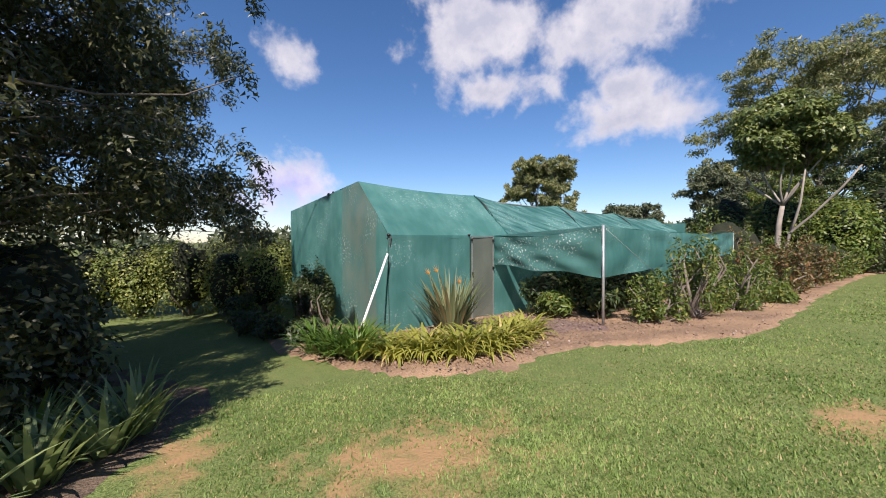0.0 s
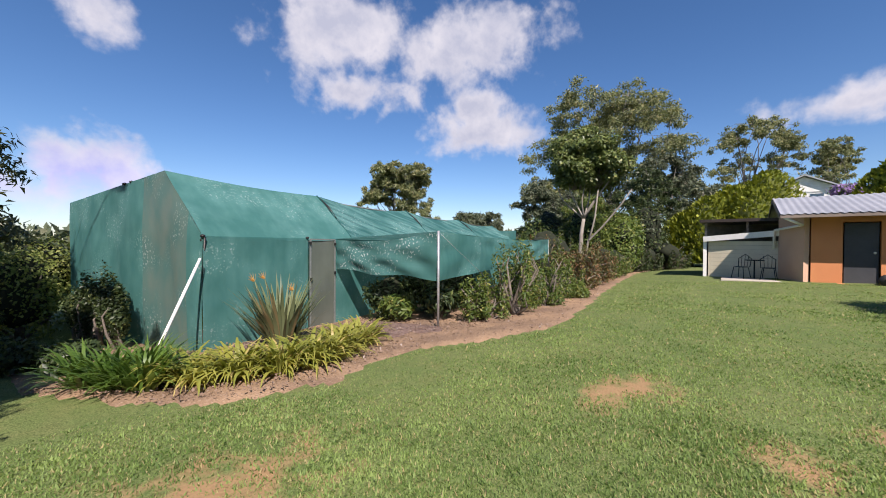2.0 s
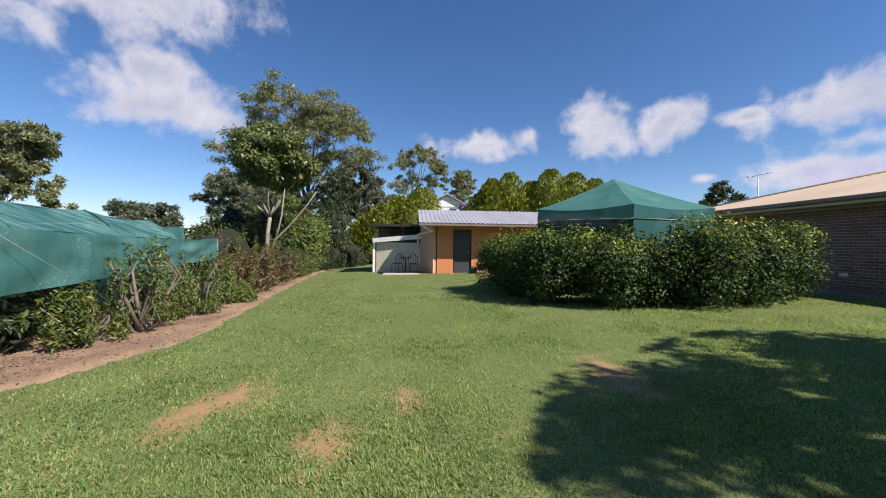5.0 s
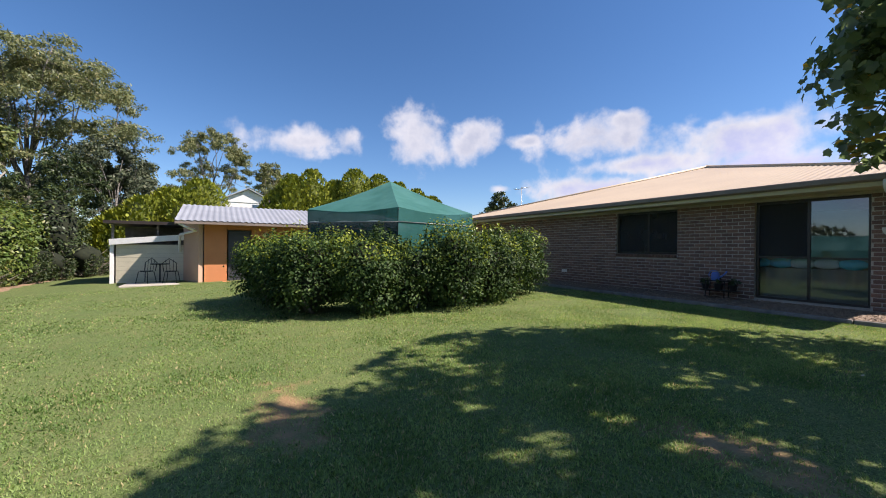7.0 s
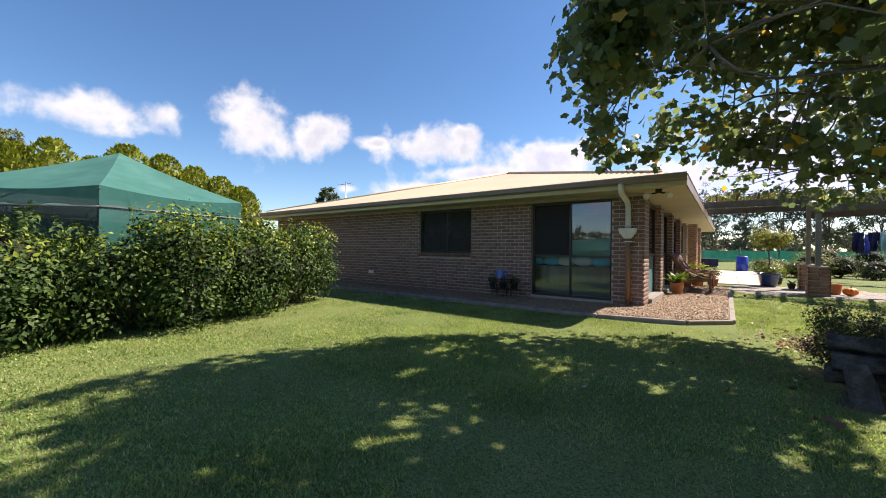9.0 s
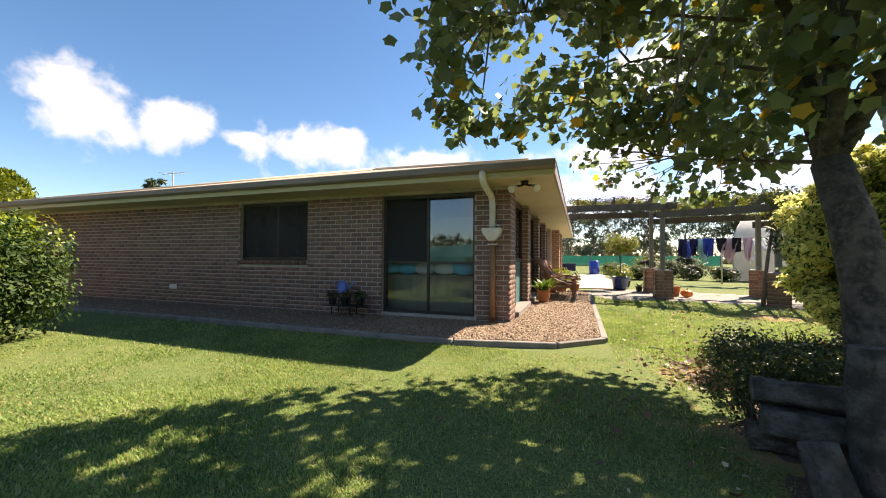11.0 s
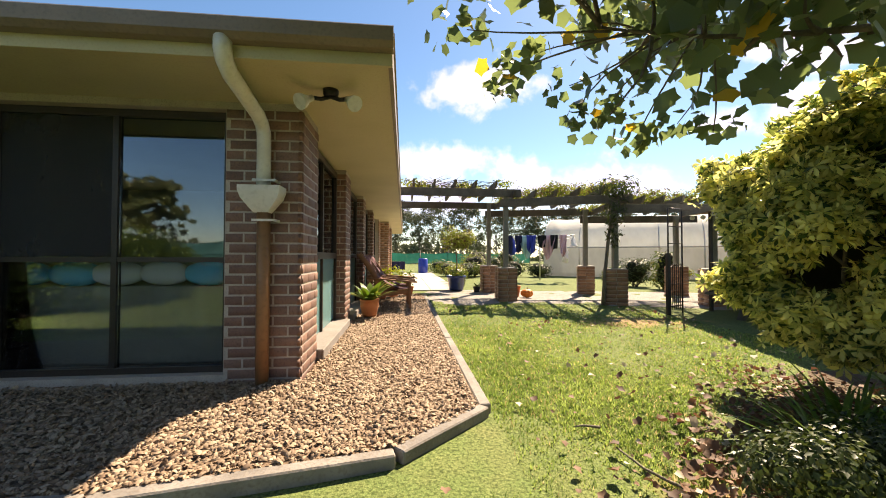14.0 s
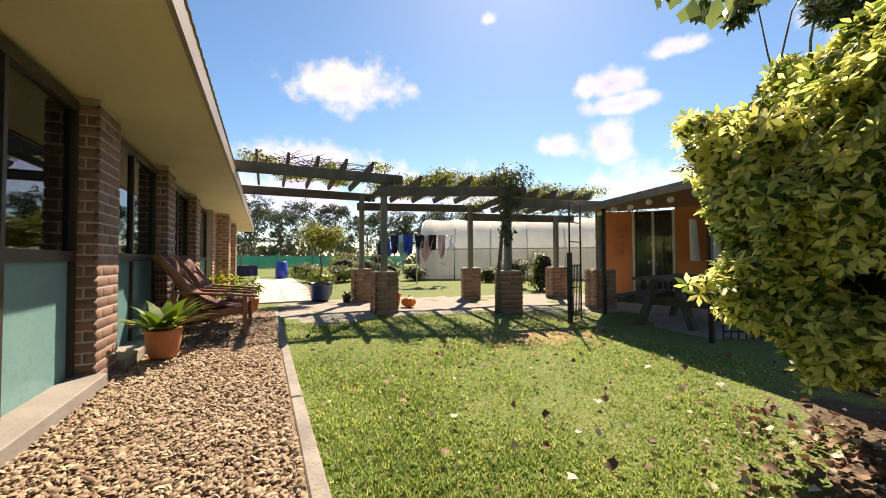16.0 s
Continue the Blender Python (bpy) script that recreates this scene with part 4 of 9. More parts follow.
# side wall: piers between tall windows, then plain wall
PIERS = [(0.22, 0.61), (2.44, 2.92), (4.84, 5.35), (7.25, 7.75)]
PIER = [part("pier", Bag().box(-0.26, p0 + (0.012 if p0 > 1 else 0.001), -0.1, -0.012, p1 - 0.012, SOFFIT), "mortar", house, "brick pier between tall windows") for p0, p1 in PIERS]
part("pier", Bag().box(-0.1, 10.712, -0.1, 0.288, 11.4, SOFFIT), "mortar", house)
part("pier", Bag().box(-0.1, 13.612, -0.1, 0.288, 14.2, SOFFIT), "mortar", house)
b = Bag()
b.box(-0.26, 9.9, -0.1, -0.012, HOUSE_Y, SOFFIT)
side_wall = part("wall", b, "mortar", house, "plain brick side wall")
part("wall", Bag().box(HOUSE_X, 0.23, -0.1, HOUSE_X + 0.2, HOUSE_Y, SOFFIT), "brick_far", house)
part("wall", Bag().box(HOUSE_X, HOUSE_Y, -0.1, -0.27, HOUSE_Y + 0.2, SOFFIT), "brick_far", house)

# one brick, with softened arrises
BV = [(0, 1, 0), (1, 1, 0), (1, 1, 1), (0, 1, 1), (0, 0.25, 0), (1, 0.25, 0), (1, 0.25, 1), (0, 0.25, 1),
      (0.015, 0, 0.05), (0.985, 0, 0.05), (0.985, 0, 0.95), (0.015, 0, 0.95)]
BF = [(8, 9, 10, 11), (4, 5, 9, 8), (5, 6, 10, 9), (6, 7, 11, 10), (7, 4, 8, 11), (0, 1, 5, 4), (1, 2, 6, 5), (2, 3, 7, 6), (3, 0, 4, 7)]
brick_mesh = raw_mesh("brick", BV, BF)
brick_mesh.materials.append(M["brick"])


def courses(length, z0, z1, holes=()):
    """Stretcher bond: (start, end, z) of each brick along a wall, cut round the holes (a, b, z0, z1)."""
    out = []
    k = 0
    while z0 + 0.086 * k + 0.05 < z1:
        z = z0 + 0.086 * k
        s = -0.12 if k % 2 else 0.0
        while s < length:
            e0, e1 = max(s, 0.0), min(s + 0.23, length)
            runs = [(e0, e1)]
            for a, c, h0, h1 in holes:
                if z + 0.07 > h0 and z < h1 - 0.01:
                    nxt = []
                    for r0, r1 in runs:
                        if r1 <= a or r0 >= c:
                            nxt.append((r0, r1))
                        else:
                            nxt += [q for q in ((r0, min(r1, a)), (max(r0, c), r1)) if q[1] - q[0] > 0.03]
                    runs = nxt
            out += [(r0, r1, z) for r0, r1 in runs if r1 - r0 > 0.03]
            s += 0.24
        k += 1
    return out


rngb = np.random.default_rng(3)


def lay(origin, along, inward, bricks, wall, single):
    """Place bricks on a wall face: objects of their own, or one joined run."""
    o, a, n = Vector(origin), Vector(along), Vector(inward)
    if single:
        rot = Matrix((a, n, Vector((0, 0, 1)))).transposed().to_4x4()
        for s, e, z in bricks:
            ob = new("brick", brick_mesh)
            m = rot.copy()
            m.translation = o + a * s + Vector((0, 0, z)) + n * float(rngb.uniform(0.004, 0.008))
            ob.parent = wall
            ob.matrix_basis = m @ Matrix.Diagonal((e - s - 0.004, 0.03, 0.0715, 1))
        return None
    q = np.array(bricks)
    P = np.array(o)[None] + np.array(n)[None] * 0.006 + np.array(a)[None] * q[:, :1] + np.array([[0, 0, 1.0]]) * q[:, 2:3]
    k = len(q)
    return scatter("brick_run", BV, BF, P, np.array(a)[None] * (q[:, 1:2] - q[:, :1]), np.tile(np.array(n) * 0.03, (k, 1)), np.tile([[0, 0, 0.0715]], (k, 1)))


def brickwork():
    L = -HOUSE_X
    holes = [(-WIN_SMALL[1], -WIN_SMALL[0], WIN_SMALL[2] - 0.09, 2.4), (-WIN_BIG[1], -WIN_BIG[0], -1, 2.4)]
    allb = courses(L, -0.04, SOFFIT, holes)
    near = [q for q in allb if q[0] < 3.15]
    far = [q for q in allb if q[0] >= 3.15]
    lay((0, 0, 0), (-1, 0, 0), (0, 1, 0), near, end_wall, True)
    part("brick_run", lay((0, 0, 0), (-1, 0, 0), (0, 1, 0), far, end_wall, False), "brick_far", end_wall, "courses of brown bricks", kind="stuff")
    lay((0, 0, 0), (0, 1, 0), (-1, 0, 0), courses(0.61, -0.04, SOFFIT), PIER[0], True)
    for (p0, p1), pw in zip(PIERS[1:], PIER[1:]):
        single = p0 < 3
        runs = [((0, p0, 0), (0, 1, 0), (-1, 0, 0), courses(p1 - p0, -0.04, SOFFIT)), ((-0.21, p0, 0), (1, 0, 0), (0, 1, 0), courses(0.18, -0.04, SOFFIT))]
        for o, a, n, q in runs:
            me = lay(o, a, n, q, pw, single)
            if me:
                part("brick_run", me, "brick_far", pw, kind="stuff")
    me = lay((0.3, 10.7, 0), (0, 1, 0), (-1, 0, 0), courses(0.7, -0.04, SOFFIT), side_wall, False)
    part("brick_run", me, "brick_pale", side_wall, "tan brick pier", kind="stuff")
    for o, a, n, ln in (((-0.1, 10.7, 0), (1, 0, 0), (0, 1, 0), 0.4), ((-0.1, 13.6, 0), (1, 0, 0), (0, 1, 0), 0.4), ((0.3, 13.6, 0), (0, 1, 0), (-1, 0, 0), 0.6),
                        ((0, 9.9, 0), (0, 1, 0), (-1, 0, 0), 7.4)):
        part("brick_run", lay(o, a, n, courses(ln, -0.04, SOFFIT), side_wall, False), "brick_pale", side_wall, kind="stuff")
    # bricks on edge below the small window
    n = 21
    sill = part("window_sill", Bag().box(WIN_SMALL[0] - 0.02, -0.02, WIN_SMALL[2] - 0.088, WIN_SMALL[1] + 0.02, 0.1, WIN_SMALL[2] - 0.014), "mortar", house, "row of bricks on edge")
    for k in range(n):
        ob = new("brick", brick_mesh)
        ob.parent = sill
        ob.matrix_basis = Matrix.Translation((WIN_SMALL[0] - 0.02 + 0.0885 * k, -0.035, WIN_SMALL[2] - 0.1)) @ Matrix.Diagonal((0.078, 0.16, 0.09, 1))


def window(name, parent_, x0, x1, z0, z1, label, split=0.5, transom=None, y=0.10):
    """An aluminium window in the end wall: frame, panes and bars."""
    w = part(name, Bag().box(x0, y, z0, x0 + 0.05, y + 0.07, z1).box(x1 - 0.05, y, z0, x1, y + 0.07, z1).box(x0 + 0.05, y, z1 - 0.06, x1 - 0.05, y + 0.07, z1)
             .box(x0 + 0.05, y, z0, x1 - 0.05, y + 0.07, z0 + 0.05), "dark_frame", parent_, label)
    xm = x0 + (x1 - x0) * split
    bars = Bag().box(xm - 0.022, y + 0.005, z0 + 0.05, xm + 0.022, y + 0.06, z1 - 0.06)
    if transom:
        bars.box(x0 + 0.05, y + 0.01, transom - 0.02, xm - 0.022, y + 0.055, transom + 0.02).box(xm + 0.022, y + 0.01, transom - 0.02, x1 - 0.05, y + 0.055, transom + 0.02)
    part("glazing_bar", bars, "dark_frame", w)
    for a, c in ((x0 + 0.05, xm - 0.022), (xm + 0.022, x1 - 0.05)):
        for d, e in (((z0 + 0.05, transom - 0.02), (transom + 0.02, z1 - 0.06)) if transom else ((z0 + 0.05, z1 - 0.06),)):
            p = part("pane", Bag().box(a, y + 0.03, d, c, y + 0.036, e), "glass_clear" if transom and d < 1 else "glass", w)
            p.visible_shadow = False
            if not transom or (d > 1 and a < xm - 0.1):
                part("insect_screen", Bag().box(a + 0.004, y + 0.012, d + 0.004, c - 0.004, y + 0.015, e - 0.004), "insect_mesh", w, "dark insect mesh over the pane")
    return w


window("window", house, *WIN_SMALL, "dark framed sliding window, dim room behind", 0.53)
window("window", house, *WIN_BIG, "tall dark framed window with four panes", 0.5, 1.02)


def side_window(a, c):
    x = -0.2
    w = part("window", Bag().box(x, a, 0.06, x + 0.06, a + 0.05, 2.28).box(x, c - 0.05, 0.06, x + 0.06, c, 2.28).box(x, a + 0.05, 2.2, x + 0.06, c - 0.05, 2.28)
             .box(x, a + 0.05, 1.02, x + 0.06, c - 0.05, 1.1).box(x, a + 0.05, 0.06, x + 0.06, c - 0.05, 0.12), "dark_frame", house, "tall window, clear above and teal glass below")
    m = (a + c) / 2
    part("glazing_bar", Bag().box(x + 0.008, m - 0.02, 1.1, x + 0.055, m + 0.02, 2.2).box(x + 0.008, m - 0.02, 0.12, x + 0.055, m + 0.02, 1.02), "dark_frame", w)
    for s, e in ((a + 0.05, m - 0.02), (m + 0.02, c - 0.05)):
        part("pane", Bag().box(x + 0.02, s, 1.1, x + 0.026, e, 2.2), "glass", w).visible_shadow = False
        part("pane", Bag().box(x + 0.02, s, 0.12, x + 0.026, e, 1.02), "glass_teal", w, "teal obscure glass pane")
    part("window_sill", Bag().box(-0.26, a - 0.02, -0.1, 0.06, c + 0.02, 0.13), "sill", w, "brown-grey concrete ledge", bevel=0.008)


for (q0, q1), (r0, r1) in zip(PIERS, PIERS[1:] + [(9.9, 0)]):
    side_window(q1, r0)

# ceiling under the eaves, fascia, gutter
ceil = Bag().box(HOUSE_X - EAVE, -EAVE + 0.03, SOFFIT, EAVE - 0.03, HOUSE_Y + EAVE, SOFFIT + 0.02)
part("soffit", ceil, "cream", house, "cream painted eaves lining")
part("fascia", Bag().box(HOUSE_X - EAVE, -EAVE + 0.0, SOFFIT - 0.02, EAVE, -EAVE + 0.028, SOFFIT + 0.075), "cream", house, "cream fascia board")
part("fascia", Bag().box(EAVE - 0.028, -EAVE + 0.03, SOFFIT - 0.02, EAVE + 0.002, HOUSE_Y + EAVE, SOFFIT + 0.165), "gutter", house, "brown barge board")
g = Bag()
prof = [(0.0, 0.0), (0.07, 0.0), (0.11, 0.03), (0.115, 0.115), (0.1, 0.13), (0.09, 0.115), (0.085, 0.02), (0.0, 0.02)]
zg = SOFFIT + 0.06
for i in range(len(prof)):
    (a0, c0), (a1, c1) = prof[i], prof[(i + 1) % len(prof)]
    g.bm.faces.new([g.bm.verts.new((x, -EAVE - 0.002 - a, zg + c)) for x, a, c in ((HOUSE_X - EAVE, a0, c0), (EAVE + 0.01, a0, c0), (EAVE + 0.01, a1, c1), (HOUSE_X - EAVE, a1, c1))])
g.bm.faces.new([g.bm.verts.new((EAVE + 0.01, -EAVE - 0.002 - a, zg + c)) for a, c in prof])
part("gutter", g, "gutter", house, "brown steel gutter")


def roof():
    cx, ay, top, ze = (HOUSE_X) / 2, 7.45, 4.72, SOFFIT + 0.175
    xa, xb, ya, yb = HOUSE_X - EAVE - 0.02, EAVE + 0.015, -EAVE - 0.06, HOUSE_Y + EAVE
    half = (xb - xa) / 2

    def wave(s):
        return 0.009 * math.cos(s * math.tau / 0.15)

    def face(lo, hi, f):
        n = int((hi - lo) / 0.0375)
        g = Bag()
        g.sheet(lambda u, v: f(lo + (hi - lo) * u, v), n, 1)
        return g

    def zz(run):
        return ze + (top - ze) * run

    front = face(xa, xb, lambda x, v: (x, ya + (ay - ya) * v * (1 - abs(x - cx) / half), zz(v * (1 - abs(x - cx) / half)) + wave(x)))
    part("roof", front, "roof_tan", house, "tan corrugated steel roof slope")
    east = face(ya, yb, lambda y, v: (xb + (cx - xb) * v * min(1, (y - ya) / (ay - ya)), y, zz(v * min(1, (y - ya) / (ay - ya))) + wave(y)))
    part("roof", east, "roof_tan", house)
    west = face(ya, yb, lambda y, v: (xa + (cx - xa) * v * min(1, (y - ya) / (ay - ya)), y, zz(v * min(1, (y - ya) / (ay - ya))) + wave(y)))
    part("roof", west, "roof_tan", house)
    foot = [(a + (cx - a) * 0.06, ya + (ay - ya) * 0.06, ze + 0.015 + (top - ze) * 0.06) for a in (xa, xb)]
    caps = Bag().tube([foot[0], (cx, ay, top + 0.03)], [0.03, 0.07], 6).tube([foot[1], (cx, ay, top + 0.03)], [0.03, 0.07], 6).tube([(cx, ay, top + 0.03), (cx, yb, top + 0.03)], 0.09, 6)
    part("ridge_cap", caps, "roof_tan", house, "tan ridge capping")
    part("gable", Bag().poly([(xa, yb, ze), (xb, yb, ze), (cx, yb, top)]), "cream", house)


roof()

# the room behind the glass
b = Bag()
b.box(-7.0, 4.6, 0.05, -0.3, 4.7, SOFFIT).box(-7.1, 0.24, 0.05, -7.0, 4.7, SOFFIT).box(-7.0, 0.24, 0.0, -0.3, 4.6, 0.05).box(-0.28, 4.6, 0.05, -0.27, 9.9, SOFFIT)
b.box(-3.0, 4.75, 0.05, -2.9, 9.9, SOFFIT).box(-2.9, 4.75, 0.0, -0.3, 9.9, 0.05)
part("room", b, "inside", house, "dim plain room seen through the glass")

daybed = thing("daybed", (-1.5, 0.7, 0.05), "pale covered daybed behind the tall window", "bed")
b = Bag()
b.box(-2.75, 0.42, 0.06, -0.5, 1.25, 0.5).box(-2.75, 0.42, 0.51, -0.5, 1.25, 0.78)
part("mattress", b, "bed_cover", daybed, bevel=0.03)
b = Bag()
b.sheet(lambda u, v: (-2.75 + 2.25 * u, 0.395 + 0.014 * math.sin(u * 60), 0.36 + 0.41 * v), 160, 2)
part("valance", b, "bed_cover", daybed, "gathered pale fabric valance")


def cushion(x, m, w=0.42, z=0.78, h=0.22):
    o = Bag().ball((x, 0.46, z + h / 2), (w / 2, 0.1, h / 2), 3, 0.12)
    for v in o.bm.verts:
        v.co.x = x + (v.co.x - x) * (1 + 0.25 * abs(v.co.z - z - h / 2) / h)
    return solo("cushion", o, m, "plump %s cushion lying on the daybed" % ("turquoise" if "blue" in m else "white"), "cushion", "cushions on the daybed")


for x, m in ((-2.48, "pillow_blue"), (-2.1, "pillow_blue"), (-1.72, "pillow_white"), (-1.34, "pillow_white"), (-0.95, "pillow_blue")):
    cushion(x, m)

# down pipe with rain head
pipe = thing("downpipe", (-0.29, -0.06, 0), "white plastic downpipe into a rain head, brown pipe below", "downpipe")
part("upper_pipe", Bag().tube([(-0.28, -EAVE - 0.05, 2.41), (-0.28, -EAVE - 0.05, 2.34), (-0.28, -EAVE - 0.02, 2.28), (-0.282, -0.7, 2.235), (-0.29, -0.2, 2.15), (-0.293, -0.11, 2.11), (-0.29, -0.078, 2.05), (-0.29, -0.07, 1.95), (-0.29, -0.07, 1.58)],
                              [0.054] * 9, 14), "pvc", pipe, "white plastic pipe with a swan neck")
rh = Bag()
ring = [(0.16, 0.11, 1.61), (0.16, 0.11, 1.57), (0.14, 0.1, 1.51), (0.08, 0.075, 1.43), (0.055, 0.055, 1.4)]
rh.sheet(lambda u, v: (lambda k: (-0.29 + ring[k][0] * (1, 1, -1, -1, 1)[round(u * 4)] * (1 if True else 0), -0.075 + ring[k][1] * (-1, 0.6, 0.6, -1, -1)[round(u * 4)], ring[k][2]))(round(v * 4)), 4, 4, False)
part("rain_head", rh, "pvc", pipe, "cream plastic rain head")
part("lower_pipe", Bag().tube([(-0.29, -0.06, 1.43), (-0.29, -0.06, 0.02)], 0.052, 14), "pipe_brown", pipe, "brown painted pipe")
for z in (1.65, 1.33):
    part("bracket", Bag().box(-0.36, -0.13, z, -0.18, -0.118, z + 0.018).box(-0.2, -0.118, z, -0.182, 0.005, z + 0.018), "pvc", pipe)

# twin flood light
fl = thing("flood_light", (0.28, -0.3, SOFFIT), "black twin flood light under the eaves corner", "lamp")
part("base", Bag().lathe([(0.06, 0), (0.06, -0.03), (0.05, -0.05)], (0.28, -0.3, SOFFIT), 14), "black", fl)
for sx in (-1, 1):
    part("arm", Bag().tube([(0.28, -0.3, SOFFIT - 0.05), (0.28 + sx * 0.07, -0.31, SOFFIT - 0.075), (0.28 + sx * 0.13, -0.34, SOFFIT - 0.08)], 0.017, 8), "black", fl)
    d = Vector((sx * 0.55, -0.65, -0.52)).normalized()
    o = Vector((0.28 + sx * 0.13, -0.34, SOFFIT - 0.08))
    lampb = Bag().tube([o, o + d * 0.05, o + d * 0.1, o + d * 0.13], [0.024, 0.03, 0.056, 0.06], 14)
    part("bulb", lampb, "pvc", fl, "clear reflector bulb")

# vents and tap on the end wall
solo("wall_vent", Bag().box(-8.12, -0.02, 0.34, -7.9, 0.0, 0.44).box(-8.1, -0.035, 0.37, -7.92, -0.02, 0.38).box(-8.1, -0.035, 0.4, -7.92, -0.02, 0.41), "white", "small white vent low on the brick wall", "vent")
mb = thing("meter_box", (-12.2, -0.1, 1.2), "grey metal meter box on the brick wall", "meter box")
part("box", Bag().box(-12.5, -0.16, 0.8, -12.0, -0.003, 1.5), "steel", mb, bevel=0.01)
part("door", Bag().box(-12.47, -0.18, 0.83, -12.03, -0.164, 1.47), "steel", mb, bevel=0.005)

# ---- gravel strip with sleeper edging ----
STRIP = [(-13.9, -1.36), (-0.5, -1.47), (0.8, -1.2), (1.37, -0.68), (1.37, 7.4), (0.02, 7.4), (0.02, -0.01), (-13.9, -0.01)]
bm_ = Bag()
bm_.poly([(x, y, 0.014) for x, y in STRIP])
solo("pebble_bed", bm_, "pebble_bed", "bed under the river pebbles along the house", "gravel", kind="structure")


def pebbles():
    rng = np.random.default_rng(5)
    iv = np.array([(1, 0.1, 0.1), (-0.9, -0.2, 0.0), (0.15, 1, -0.1), (-0.2, -0.9, 0.15), (0.5, 0.4, 0.75), (-0.45, -0.15, 0.85)])
    iff = [(0, 2, 4), (0, 4, 3), (2, 5, 4), (4, 5, 3), (2, 1, 5), (5, 1, 3)]
    n = 70000
    x, y = rng.uniform(-13.8, 1.35, n), rng.uniform(-1.46, 7.3, n)
    k = inside_poly(x, y, STRIP) & (rng.random(n) < np.where(x < -4.5, 0.35, np.where((y > 4.5) | (x < -2), 0.7, 1.0)))
    x, y = x[k], y[k]
    # a second, closer cover where the path runs beside it
    m = 46000
    x2, y2 = rng.uniform(-2.2, 1.35, m), rng.uniform(-1.46, 3.6, m)
    k = inside_poly(x2, y2, STRIP)
    x, y = np.concatenate([x, x2[k]]), np.concatenate([y, y2[k]])
    n = len(x)
    P = np.stack([x, y, 0.018 + 0.02 * rng.random(n)], 1)
    s = (0.007 + 0.013 * rng.random(n) ** 2.0)[:, None]
    z = unit(np.array([[0, 0, 1.0]]) + 0.45 * rng.normal(size=(n, 3)))
    a = rng.normal(size=(n, 3))
    X = unit(a - z * (a * z).sum(1, keepdims=True))
    Y = np.cross(z, X)
    me = scatter("pebbles", iv, iff, P, X * s * rng.uniform(1.0, 1.7, (n, 1)), Y * s, z * s * rng.uniform(0.5, 0.9, (n, 1)))
    solo("pebbles", me, "pebble", "tan and cream river pebbles beside the wall", "gravel", kind="stuff")


pebbles()
edging = thing("sleeper_edging", (1.4, 1, 0), "silvered timber sleepers edging the pebble strip", "edging")
runs = [((-13.9, -1.40), (-9.5, -1.43)), ((-9.48, -1.43), (-5.0, -1.46)), ((-4.98, -1.46), (-0.52, -1.5)), ((-0.5, -1.5), (0.8, -1.24)), ((0.82, -1.22), (1.4, -0.68)),
        ((1.41, -0.66), (1.41, 1.52)), ((1.41, 1.54), (1.41, 3.9)), ((1.41, 3.92), (1.41, 6.2)), ((1.41, 6.22), (1.41, 7.4))]
for (xa, ya), (xb, yb) in runs:
    part("sleeper", Bag().beam((xa, ya, -0.065), (xb, yb, -0.065), 0.085, 0.18), "edge_wood", edging, bevel=0.008)

# stand with watering can and pots against the end wall
st = thing("plant_stand", (-3.1, -0.25, 0.03), "low black metal plant stand against the brick wall", "stand")
part("shelf", Bag().box(-3.3, -0.36, 0.42, -2.86, -0.1, 0.44), "black", st)
part("shelf", Bag().box(-3.42, -0.42, 0.2, -2.66, -0.12, 0.215), "black", st)
for x in (-3.28, -2.88):
    for y in (-0.34, -0.12):
        part("leg", Bag().tube([(x, y, 0.44), (x * 1.004, y, 0.04)], 0.011, 6), "black", st)
can = thing("watering_can", (-3.12, -0.23, 0.44), "blue watering can standing on the plant stand", "watering can")
part("body", Bag().lathe([(0.085, 0), (0.09, 0.02), (0.082, 0.17), (0.06, 0.2), (0.05, 0.2)], (-3.12, -0.23, 0.44), 16), "blue_can", can)
part("spout", Bag().tube([(-3.04, -0.23, 0.5), (-2.94, -0.23, 0.58), (-2.88, -0.23, 0.66)], [0.022, 0.016, 0.02], 8), "blue_can", can)
part("handle", Bag().tube([(-3.2, -0.23, 0.48), (-3.27, -0.23, 0.56), (-3.22, -0.23, 0.66), (-3.12, -0.23, 0.68), (-3.06, -0.23, 0.63)], 0.01, 6), "blue_can", can)


def pot(x, y, z, r, h, mat_name, label, plant=None, category="plant pot", seed=0):
    o = thing("plant_pot", (x, y, z), label, category)
    part("pot", Bag().lathe([(r * 0.68, 0), (r * 0.74, h * 0.1), (r * 0.95, h * 0.85), (r * 1.04, h * 0.87), (r * 1.04, h), (r * 0.92, h), (r * 0.88, h * 0.9), (0.01, h * 0.88)], (x, y, z), 20), mat_name, o)
    rng = np.random.default_rng(seed + 100)
    if plant:
        kind_, n, size, mt = plant
        if kind_ == "straps":
            part("leaves", straps(rng, (x, y, z + h * 0.85), n, size, 0.045 * size / 0.5 + 0.012, 0.9), mt, o, "arching leaves")
        else:
            foliage("leaves", rng, [(x, y, z + h + size * 0.45, size * 0.6, size * 0.6, size * 0.5)], n, 0.07, mt, o)
    return o


